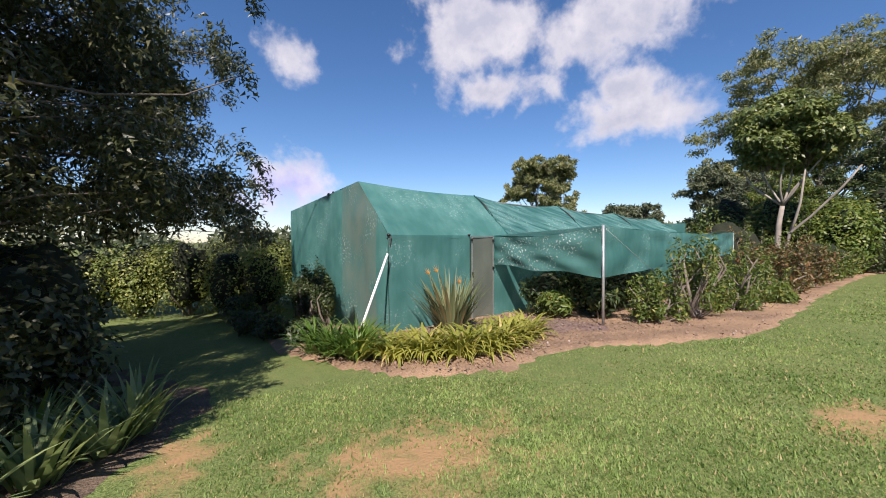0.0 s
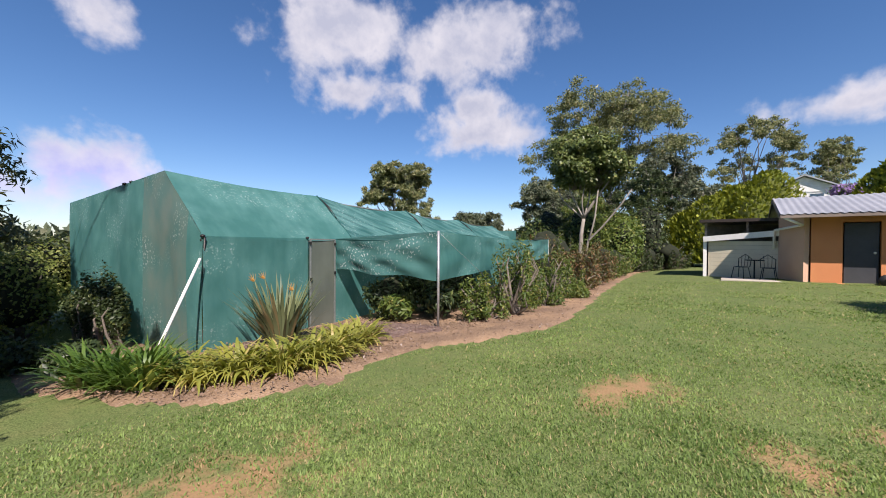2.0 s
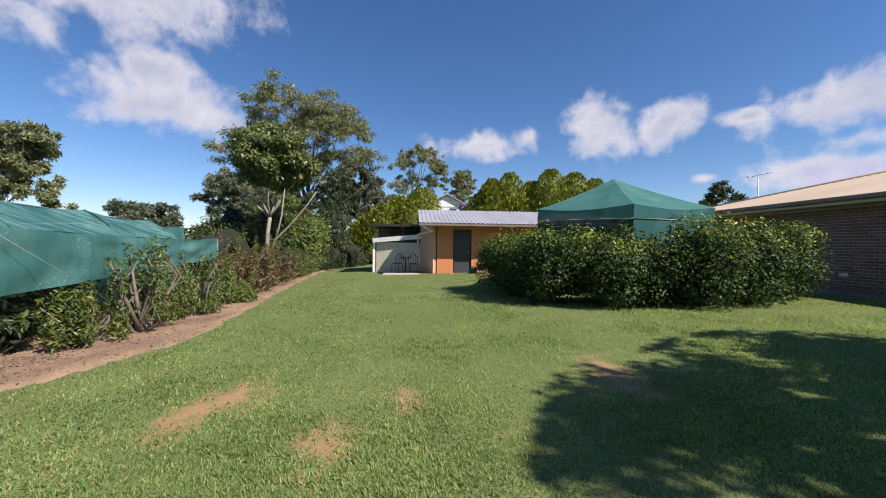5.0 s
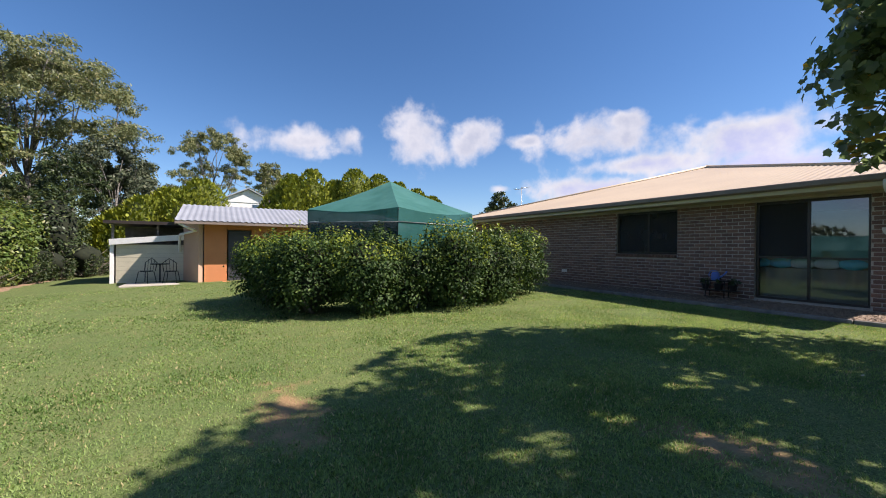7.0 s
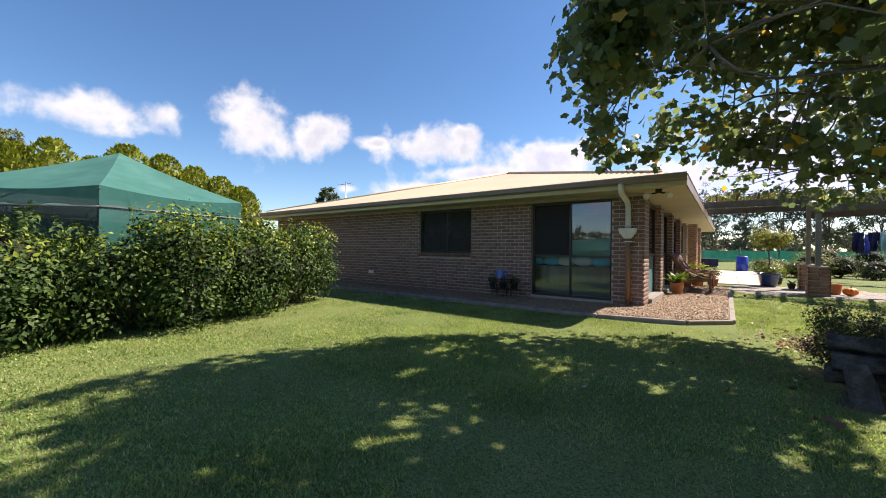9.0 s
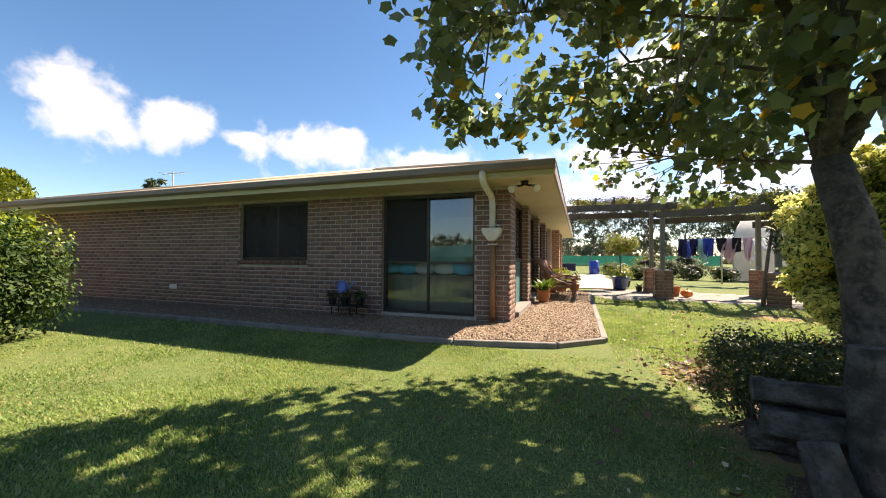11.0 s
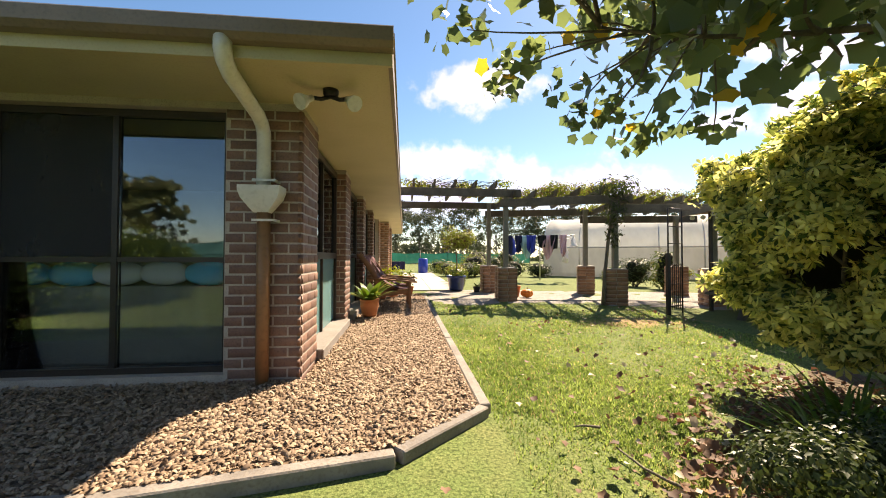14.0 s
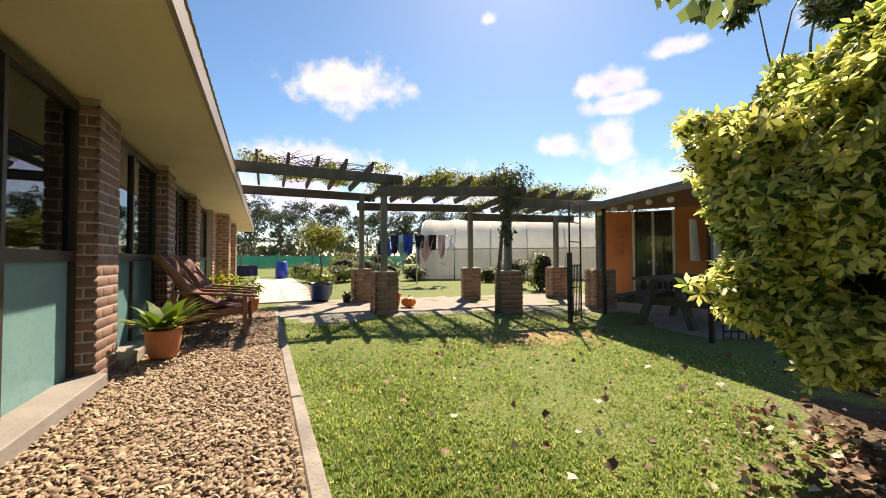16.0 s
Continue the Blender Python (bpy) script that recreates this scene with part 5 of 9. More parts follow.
def straps(rng, at, n, length, width, arch=0.8, fan=1.0, base=0.06, upright=0.0):
    """Long blades that rise from one foot and arch over."""
    V, F = [], []
    for i in range(n):
        a = rng.uniform(0, math.tau)
        el = rng.uniform(0.55, 1.35) * fan + upright
        el = min(el, 1.5)
        ln = length * rng.uniform(0.65, 1.1)
        d = np.array([math.cos(a), math.sin(a), 0])
        side = np.array([-math.sin(a), math.cos(a), 0]) * width * rng.uniform(0.7, 1.2)
        p = np.array(at, float) + d * rng.uniform(0, base) + side * 0
        k = len(V)
        seg = 5
        for j in range(seg + 1):
            t = j / seg
            wv = (0.7 + 0.6 * math.sin(math.pi * min(t * 1.1, 1))) * (1 - t ** 3)
            V += [p - side * wv * 0.5, p + side * wv * 0.5]
            e = el - arch * 1.6 * t * t
            p = p + (d * math.cos(e) + np.array([0, 0, math.sin(e)])) * ln / seg
        for j in range(seg):
            q = k + 2 * j
            F.append((q, q + 1, q + 3, q + 2))
    return raw_mesh("straps", np.array(V), np.array(F), True)


pot(-3.32, -0.27, 0.215, 0.085, 0.13, "black_pot", "black plastic pot with a small dark plant", ("leaf", 70, 0.15, "lf_dark"), seed=1)
pot(-3.02, -0.3, 0.215, 0.1, 0.15, "black_pot", "black plastic pot beside the plant stand", ("leaf", 40, 0.1, "lf_dark"), seed=2)
pot(-2.74, -0.25, 0.215, 0.085, 0.13, "black_pot", "black plastic pot with a dark leafy plant", ("leaf", 70, 0.16, "lf_dark"), seed=3)


# ---- shade house on the slope ----
U, V2 = Vector((-0.993, -0.12, 0)), Vector((0.12, -0.993, 0))      # along its front, and back into it
C0 = Vector((-0.2, -20.1, 0))
LEN, DEEP = 14.8, 6.2


def sh(k, s, z):
    p = C0 + U * k + V2 * s
    return Vector((p.x, p.y, z))


def front_z(k):
    return 1.13 - 0.004 * k


def ridge_z(k):
    return 2.33 - 0.024 * k


def back_z(k):
    return 1.99 - 0.02 * k


def gz_(k, s):
    p = sh(k, s, 0)
    return ground(p.x, p.y) - 0.02


def lerp3(a, b, t):
    return a + (b - a) * t


shade = thing("shade_house", (-6, -22, ground(-6, -22)), "long green shade-cloth growing house, worn and patched", "shade house")
RIBS = [0.0, 3.45, 7.3, 11.1, LEN]
# roof bays: steep front slope, then a slack nearly flat top
for i, (a, c) in enumerate(zip(RIBS, RIBS[1:])):
    def slope(u, v, a=a, c=c, i=i):
        k = a + (c - a) * u
        sag = -0.07 * math.sin(math.pi * u) * math.sin(math.pi * (0.3 + 0.7 * v))
        if i == 0:
            w = 0.012 * math.sin(k * 4.1 + v * 6 + 3 * noise.noise(Vector((k * 0.7, v * 2, 5))))
        else:
            # slack cloth: long folds along the bay that swing down towards its far end
            q = (v * 5.5 + u * 5.5 + 0.5 * noise.noise(Vector((k * 0.5, v * 1.5, 3.0 * i)))) % 1.0
            w = 0.085 * (q / 0.3 if q < 0.3 else (1 - q) / 0.7) * max(0.2, 0.6 + 0.9 * noise.noise(Vector((k * 0.6, v * 2, 9)))) + 0.012 * math.sin(k * 9 + v * 5)
            sag *= 1.8
        w *= math.sin(math.pi * min(v * 1.1, 1))
        return lerp3(sh(k, 0, front_z(k)), sh(k, 1.3, ridge_z(k) - (0.05 if k < 3.45 else 0.13) * math.sin(math.pi * u)), v) + Vector((0, 0, sag + w + 0.02 * noise.noise(Vector((k, v * 2, 1)))))

    def top(u, v, a=a, c=c):
        k = a + (c - a) * u
        p = lerp3(sh(k, 1.3, ridge_z(k) - (0.05 if k < 3.45 else 0.13) * math.sin(math.pi * u)), sh(k, DEEP, back_z(k)), v)
        return p + Vector((0, 0, -0.1 * math.sin(math.pi * u) * math.sin(math.pi * v)))
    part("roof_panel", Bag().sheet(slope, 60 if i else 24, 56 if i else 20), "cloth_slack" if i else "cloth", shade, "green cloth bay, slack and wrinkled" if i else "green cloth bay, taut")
    part("roof_panel", Bag().sheet(top, 16, 12), "cloth", shade)
# gable end: green cloth, a faded strip near the door side
def end_top(s):
    return front_z(0) + (ridge_z(0) - front_z(0)) * s / 1.3 if s < 1.3 else ridge_z(0) + (back_z(0) - ridge_z(0)) * (s - 1.3) / (DEEP - 1.3)
def end_sheet(s0, s1):
    def f(u, v):
        s = s0 + (s1 - s0) * u
        p = sh(-0.05 * math.sin(math.pi * v) * (0.4 + 0.6 * math.sin(s * 3)) + 0.02 * noise.noise(Vector((s * 2.5, v * 3, 8))), s, 0)
        return Vector((p.x, p.y, gz_(0, s) + (end_top(s) - gz_(0, s)) * v))
    return f
part("end_panel", Bag().sheet(end_sheet(2.15, DEEP), 30, 24), "cloth", shade, "green cloth end wall")
part("end_panel", Bag().sheet(end_sheet(0.45, 2.15), 14, 24), "cloth_brown", shade, "sun-faded brown-green strip of cloth")
part("end_panel", Bag().sheet(end_sheet(0.0, 0.45), 6, 24), "cloth", shade)
def wall_f(k0, k1, s, zt):
    def f(u, v):
        k = k0 + (k1 - k0) * u
        p = sh(k, s + 0.02 * noise.noise(Vector((k * 2, v * 3, 0))), 0)
        return Vector((p.x, p.y, gz_(k, s) + (zt(k) - gz_(k, s)) * v))
    return f
part("front_panel", Bag().sheet(wall_f(0, 2.12, 0, front_z), 30, 20), "cloth", shade, "green cloth front wall")
part("front_panel", Bag().sheet(wall_f(2.85, LEN, 0, front_z), 60, 10), "cloth", shade)
part("back_panel", Bag().sheet(wall_f(0, LEN, DEEP, back_z), 30, 6), "cloth", shade)
part("far_end_panel", Bag().sheet(lambda u, v: (lambda s, p: Vector((p.x, p.y, gz_(LEN, s) + (1.7 - gz_(LEN, s)) * v)))(DEEP * u, sh(LEN, DEEP * u, 0)), 10, 6), "cloth", shade)
d = part("door", Bag().sheet(wall_f(2.16, 2.82, -0.03, lambda k: 1.07), 10, 20), "cloth_grey", shade, "grey mesh door")
fr = Bag()
for k in (2.15, 2.83):
    fr.beam(sh(k, -0.04, gz_(k, 0)), sh(k, -0.04, 1.1), 0.03, 0.03)
fr.beam(sh(2.15, -0.04, 1.1), sh(2.83, -0.04, 1.1), 0.03, 0.03)
part("door_frame", fr, "tube", d, "thin dull tube frame")
for k, z in ((2.13, 1.02), (2.82, 1.0), (2.82, 0.35), (2.15, 0.25)):
    part("hinge", Bag().box(*(sh(k, -0.07, z) - Vector((0.02, 0.015, 0.03))), *(sh(k, -0.07, z) + Vector((0.02, 0.015, 0.03)))), "black", d)
fr = Bag()
for k in RIBS:
    pts = [sh(k, 0.02, gz_(k, 0)), sh(k, 0.02, front_z(k) - 0.02), sh(k, 1.3, ridge_z(k) - 0.04), sh(k, DEEP - 0.02, back_z(k) - 0.04), sh(k, DEEP - 0.02, gz_(k, DEEP))]
    for p, q in zip(pts, pts[1:]):
        fr.tube([p + Vector((0, 0, -0.06)) + (sh(k + (0.06 if k < 1 else 0), 0.05, 0) - sh(k, 0, 0)), q + Vector((0, 0, -0.06)) + (sh(k + (0.06 if k < 1 else 0), 0.05, 0) - sh(k, 0, 0))], 0.022, 7)
fr.tube([sh(0.08, 1.3, ridge_z(0) - 0.12), sh(LEN, 1.3, ridge_z(LEN) - 0.12)], 0.025, 6)
fr.tube([sh(0.08, 0.1, front_z(0) - 0.06), sh(LEN, 0.1, front_z(LEN) - 0.06)], 0.025, 6)
fr.tube([sh(0.12, 3.7, end_top(3.7) - 0.08), sh(0.12, 3.7, gz_(0, 3.7))], 0.025, 6)
part("frame", fr, "tube", shade, "dull tube frame")
for k in RIBS[1:4]:
    part("seam", Bag().tube([sh(k, 0.05, front_z(k) + 0.05), sh(k + 0.03, 0.7, (front_z(k) + ridge_z(k)) / 2 + 0.03), sh(k, 1.28, ridge_z(k) + 0.01)], 0.016, 5), "cloth_side", shade, "rolled cloth seam")
    # a black bar paints the shade seen through the opened seam
    part("seam", Bag().tube([sh(k + 0.06, 0.62, (front_z(k) * 0.55 + ridge_z(k) * 0.45) + 0.03), sh(k + 0.04, 0.9, front_z(k) * 0.3 + ridge_z(k) * 0.7 + 0.035), sh(k + 0.02, 1.2, front_z(k) * 0.08 + ridge_z(k) * 0.92 + 0.03)], [0.01, 0.03, 0.012], 6), "black", shade, "black bar drawn as the dark gap in the seam")
# ties: black lashings at the eaves and along the bays
for k, s, z in ((0.0, 0.0, 1.13), (0.02, 0.05, 1.06), (0.0, 2.7, end_top(2.7)), (0, 3.0, end_top(3.0)), (2.1, 0, 1.13)):
    p = sh(k, s, z)
    part("tie", Bag().ball(p, (0.05, 0.05, 0.035), 1, 0.5), "black", shade, "black lashing")
part("seam", Bag().tube([sh(0.02, -0.03, 1.1), sh(0.05, 0.1, 0.5), sh(0.0, 0.28, gz_(0, 0) + 0.02)], 0.018, 5), "black", shade, "loose black cord")

# side awning on its pole
POLE = Vector((-3.42, -17.69, 0))
awn = thing("awning", (POLE.x, POLE.y, ground(POLE.x, POLE.y)), "green cloth awning sheltering pot plants beside the door", "awning")
part("pole", Bag().tube([(POLE.x, POLE.y, ground(POLE.x, POLE.y) - 0.05), (POLE.x, POLE.y, 1.27)], 0.026, 10), "steel", awn, "pale steel pole")
A0 = sh(2.9, -0.02, 1.1)
def skirt_a(u, v):
    p = lerp3(Vector((A0.x, A0.y, 1.1)), Vector((POLE.x, POLE.y, 1.26)), u)
    sag = -0.1 * math.sin(math.pi * u) * v
    bot = 0.42 - 0.1 * u + 0.03 * math.sin(u * 11)
    return Vector((p.x + 0.06 * math.sin(math.pi * u) + 0.05 * noise.noise(Vector((u * 4 + v * 2.5, v * 3 - u * 2, 2))) + 0.02 * math.sin(u * 17 + v * 9), p.y, bot + (p.z - bot) * v + sag))
part("side_flap", Bag().sheet(skirt_a, 40, 16), "cloth_worn", awn, "green cloth flap with torn pale patches")
E1 = POLE + U * 7.7
def skirt_b(u, v):
    p = lerp3(Vector((POLE.x, POLE.y, 1.26)), Vector((E1.x, E1.y, 1.2)), u)
    sag = -0.07 * math.sin(math.pi * u * 1.0)
    bot = 0.3 + 0.25 * u
    return Vector((p.x, p.y + 0.05 * noise.noise(Vector((u * 8, v * 3, 4))), bot + (p.z + sag - bot) * v))
part("front_flap", Bag().sheet(skirt_b, 60, 12), "cloth", awn, "plain green cloth flap")
def lid(u, v):
    p = lerp3(Vector((POLE.x, POLE.y, 1.26)), Vector((E1.x, E1.y, 1.2)), u)
    q = sh(2.9 + (7.7 + 0.3) * u, 0, 1.12)
    return lerp3(p, q, v) + Vector((0, 0, -0.1 * math.sin(math.pi * u) * math.sin(math.pi * v) - 0.07 * math.sin(math.pi * u) * (1 - v)))
part("canopy", Bag().sheet(lid, 40, 10), "cloth", awn)
part("end_pole", Bag().tube([(E1.x, E1.y, ground(E1.x, E1.y)), (E1.x, E1.y, 1.19)], 0.02, 8), "tube", awn)
part("rope", Bag().tube([(POLE.x, POLE.y, 1.25), (POLE.x - 1.2, POLE.y + 0.35, 0.3), (POLE.x - 2.2, POLE.y + 0.5, ground(POLE.x - 2.2, POLE.y + 0.5))], 0.004, 5), "tube", awn)

strut = Bag().tube([(0.78, -19.3, ground(0.78, -19.3)), (-0.12, -19.98, 0.76)], 0.023, 10)
solo("prop_pole", strut, "white", "white painted pole leaning against the shade house corner", "pole")

rng = np.random.default_rng(21)


def clump(name, at, n, length, width, mt, label, category, arch=0.8, base=0.2, fan=1.0, upright=0.0, seed=0, group=""):
    o = thing(name, (*at, ground(*at)), label, category, group)
    part("leaves", straps(np.random.default_rng(seed), (*at, ground(*at) + 0.02), n, length, width, arch, fan, base, upright), mt, o)
    return o


# bird of paradise: tall blades and orange flowers
bop = clump("bird_of_paradise", (-1.16, -19.35), 150, 1.2, 0.05, "lf_bop", "tall grey-green bird of paradise clump with orange flowers", "plant", 0.22, 0.26, 0.62, 0.52, 31)
z0 = ground(-1.16, -19.35)
for i, (dx, dy, h) in enumerate(((0.42, -0.1, 1.14), (0.3, 0.0, 1.18), (-0.15, 0.1, 0.95))):
    part("flower_stalk", Bag().tube([(-1.16, -19.35, z0), (-1.16 + dx * 0.7, -19.35 + dy, z0 + h * 0.6), (-1.16 + dx, -19.35 + dy, z0 + h)], 0.009, 5), "lf_bop", bop)
    f = Bag()
    for j in range(5):
        a = -0.5 + 0.45 * j
        f.sheet(lambda u, v, a=a: (-1.16 + dx + (0.02 + 0.1 * u) * math.cos(a + 0.4), -19.35 + dy + 0.02 * (v - 0.5) * (1 - u), z0 + h + 0.15 * u * math.sin(a + 0.8) + 0.028 * (v - 0.5) * (1 - u)), 3, 1)
    part("flower", f, "flower_orange", bop, "orange crane-like flower")
# day lilies along the bed's edge
for i in range(17):
    t = i / 16
    x, y = 0.6 - 2.4 * t + 0.12 * math.sin(i * 2.3), -18.35 + 0.62 * math.sin(math.pi * min(t * 1.05, 1.0)) * (1.05 - 0.2 * t) - 0.1 * math.cos(i * 1.7) + 0.25 * t
    clump("day_lily", (x, y), 75, 0.62, 0.042, "lf_lily", "yellow-green day lily clump edging the bed", "plant", 1.45, 0.16, 1.0, 0.0, 50 + i, "day lilies along the bed")
for i, (x, y) in enumerate(((0.98, -18.5), (1.18, -18.9), (0.85, -18.85), (1.35, -19.35))):
    clump("agapanthus", (x, y), 120, 0.68, 0.036, "lf_aga", "bright green agapanthus clump at the bed corner", "plant", 0.95, 0.15, 1.05, 0.05, 80 + i, "agapanthus clumps")
for i, (x, y) in enumerate(((3.45, -17.05), (3.75, -16.75), (3.3, -17.4), (3.95, -17.3), (4.1, -16.3))):
    clump("iris", (x, y), 52, 0.62, 0.04, "lf_iris", "grey-green iris blades in the shady bed", "plant", 0.5, 0.14, 0.9, 0.15, 90 + i, "iris clumps")


# ---- shrubs ----
def shrub(name, x, y, rx, ry, h, n, size, mt, label, seed, shape=RHOMB, tips=None, foot=0.1, group="", core=True, inner=0.56, stems=5, zb=None, bumps=9, shoots=0, sprigs=0, **kw):
    """A leafy shrub: stems from the ground, an uneven crown of leaves over a dark core for the inner shade."""
    r = np.random.default_rng(seed)
    z = ground(x, y) if zb is None else zb
    o = thing(name, (x, y, z), label, "hedge" if "hedge" in name else "shrub", group)
    cl = []
    for i in range(bumps):
        a, e = r.uniform(0, math.tau), r.uniform(0.12, 0.95)
        q = math.sqrt(max(0.0, 1 - (e - 0.45) ** 2 * 1.3))
        cl.append((x + rx * 0.55 * q * math.cos(a), y + ry * 0.55 * q * math.sin(a), z + foot + (h - foot) * (0.12 + 0.68 * e), rx * r.uniform(0.4, 0.6), ry * r.uniform(0.4, 0.6), (h - foot) * r.uniform(0.18, 0.3)))
    cl.append((x, y, z + foot + (h - foot) * 0.5, rx * 0.8, ry * 0.8, (h - foot) * 0.45))
    for i in range(sprigs):
        # single sprigs that stand above the clipped top and out of its sides
        a, q = r.uniform(0, math.tau), math.sqrt(r.random()) * 0.95
        cl.append((x + rx * q * math.cos(a), y + ry * q * math.sin(a), z + h * (1.0 - 0.3 * q * q) * r.uniform(0.86, 1.06), 0.09, 0.09, 0.2))
    if shoots:
        # upright shoots of uneven height in place of a rounded crown
        cl = []
        for i in range(shoots):
            a, q = r.uniform(0, math.tau), math.sqrt(r.random())
            hh = h * r.uniform(0.45, 1.05) * (1 - 0.3 * q * q)
            px, py, w_ = x + rx * q * math.cos(a), y + ry * q * math.sin(a), 0.06 + 0.1 * r.random()
            for e in (0.3, 0.6, 0.88):
                cl.append((px + (e - 0.3) * 0.25 * rx * math.cos(a), py + (e - 0.3) * 0.25 * ry * math.sin(a), z + hh * e, w_ * (1.3 - 0.6 * e), w_ * (1.3 - 0.6 * e), hh * 0.17))
        stems = 3 * shoots
    b = Bag()
    for i in range(stems):
        c = cl[i % len(cl)]
        limb(b, (x + r.normal() * 0.06, y + r.normal() * 0.06, z - 0.03), (c[0], c[1], c[2]), 0.02 + 0.012 * h, 0.008, r, 0.1, 4, 5)
    part("stem", b, "bark", o)
    # an added dark ball blocks light through the leaves and darkens the gaps
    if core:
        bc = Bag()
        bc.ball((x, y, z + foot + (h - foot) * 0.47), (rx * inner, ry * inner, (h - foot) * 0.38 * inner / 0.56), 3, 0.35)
        part("twig_mass", bc, "core", o, "dark core in place of the inner shade")
    foliage("leaves", r, cl, n, size, mt, o, shape, keep=lambda P: P[:, 2] > ground_np(P[:, 0], P[:, 1]) + 0.02, **kw)
    if tips:
        tn, tm = tips
        up = [(c[0], c[1], c[2] + c[5] * 0.6, c[3] * 0.9, c[4] * 0.9, c[5] * 0.6) for c in cl[:bumps] if c[2] > z + h * 0.5]
        if up:
            foliage("young_leaves", r, up, tn, size * 0.95, tm, o, shape, "fresh yellow-green tips", lift=0.3, fill=0.9, hang=-1.4)
    return o


# the clipped hedge that rings the gazebo
GC = Vector((-9.24, -6.19, 0))
for i, (a, rr, hh) in enumerate(((47, 3.7, 1.68), (33, 3.7, 1.78), (17, 3.55, 1.7), (2, 3.55, 1.86), (-13, 3.35, 1.45), (-30, 3.7, 1.72), (-46, 3.85, 1.7), (-58, 3.7, 1.62), (-71, 3.45, 1.6), (-84, 3.3, 1.5))):
    x, y = GC.x + rr * math.cos(radians(a)), GC.y + rr * math.sin(radians(a))
    shrub("hedge_shrub", x, y, 0.92, 0.92, hh, 9800, 0.068, "lf_hedge", "dense dark glossy hedge bush with yellow-green new tips", 200 + i, tips=(620, "lf_tip"), foot=0.0, group="hedge round the gazebo", bumps=20, lift=0.5, inner=0.5, sprigs=22)
# pot plants and shrubs along the soil bed
for i, (x, y, rx, h, mt) in enumerate(((-4.5, -17.3, 0.5, 1.05, "lf_mid"), (-5.35, -17.15, 0.55, 1.95, "lf_mid"), (-6.3, -17.4, 0.65, 1.3, "lf_mid"), (-7.3, -17.1, 0.6, 1.8, "lf_mid"),
                                       (-8.2, -17.4, 0.55, 1.3, "lf_bright"), (-9.2, -17.3, 0.6, 1.0, "lf_mid"), (-6.8, -16.9, 0.35, 0.6, "lf_mid"), (-8.6, -16.8, 0.35, 0.5, "lf_mid"),
                                       (-10.3, -17.4, 0.8, 1.5, "lf_red"), (-11.5, -17.7, 0.9, 1.7, "lf_red"), (-12.8, -17.9, 1.0, 1.8, "lf_red"), (-14.2, -18.0, 1.0, 1.5, "lf_red"),
                                       (-15.6, -18.0, 1.0, 1.3, "lf_mid"), (-17.2, -18.3, 1.1, 1.6, "lf_mid"), (-18.9, -18.3, 1.2, 1.5, "lf_mid"), (-20.6, -18.0, 1.2, 1.7, "lf_dark"),
                                       (-22.4, -17.4, 1.2, 1.6, "lf_dark"), (-24, -16.5, 1.3, 1.8, "lf_dark"), (-12.2, -19.4, 1.1, 2.2, "lf_red"), (-15, -20, 1.4, 2.4, "lf_mid"), (-18, -21.5, 1.6, 3.0, "lf_dark"))):
    shrub("shrub", x, y, rx, rx * 0.9, h, int(1700 + 1200 * rx), 0.09 if rx < 0.7 else 0.12, mt,
          "loose %s garden shrub in the soil bed" % {"lf_dark": "dark green", "lf_mid": "mid green", "lf_bright": "fresh green", "lf_red": "reddish-green"}[mt], 300 + i, shape=LANCE, group="shrubs along the soil bed", lift=0.3, hang=-0.9, foot=0.12, core=rx > 1.0, bumps=16, shoots=int(10 + 12 * rx))
# dark plants under the awning
for i, (x, y, rx, h, mt) in enumerate(((-3.9, -19.5, 0.6, 1.1, "lf_dark"), (-4.9, -19.2, 0.7, 1.2, "lf_dark"), (-5.9, -19.0, 0.7, 1.1, "lf_dark"), (-3.6, -19.0, 0.4, 0.62, "lf_mid"), (-4.2, -18.3, 0.42, 0.8, "lf_dark"))):
    shrub("shrub", x, y, rx, rx, h, 1500, 0.14, mt, "broad-leaved pot plant in the awning's shade", 340 + i, shape=LANCE, group="plants under the awning", lift=0.4, core=rx > 0.5)
# low dark shrubs at the gable end, casting spiky shadows on the cloth
for i, (x, y, rx, h) in enumerate(((1.7, -21.4, 0.36, 0.5), (1.9, -22.4, 0.4, 0.55), (2.1, -23.4, 0.4, 0.5), (1.3, -20.5, 0.35, 0.5), (2.2, -24.9, 0.5, 0.8))):
    shrub("shrub", x, y, rx, rx, h, int(1500 + 2200 * max(0, h - 1)), 0.08, "lf_dark", "dark shrub beside the shade house end wall", 350 + i, group="shrubs by the end wall", foot=0.03)
# conifers added close to the gable to form the dark spikes on its cloth
for i, (k_, h) in enumerate(((2.1, 1.0), (2.45, 1.25), (2.8, 1.4), (3.2, 1.15), (3.55, 1.3), (3.95, 0.95), (4.4, 1.05))):
    x, y = C0.x - U.x * 0.38 + V2.x * k_, C0.y - U.y * 0.38 + V2.y * k_
    shrub("conifer", x, y, 0.19, 0.19, h * 1.2, 1500, 0.07, "lf_dark", "slim dark conifer added for the spiky shadows by the shade house", 360 + i, group="pencil conifers", foot=0.1, core=False, bumps=6, hang=-1.0)
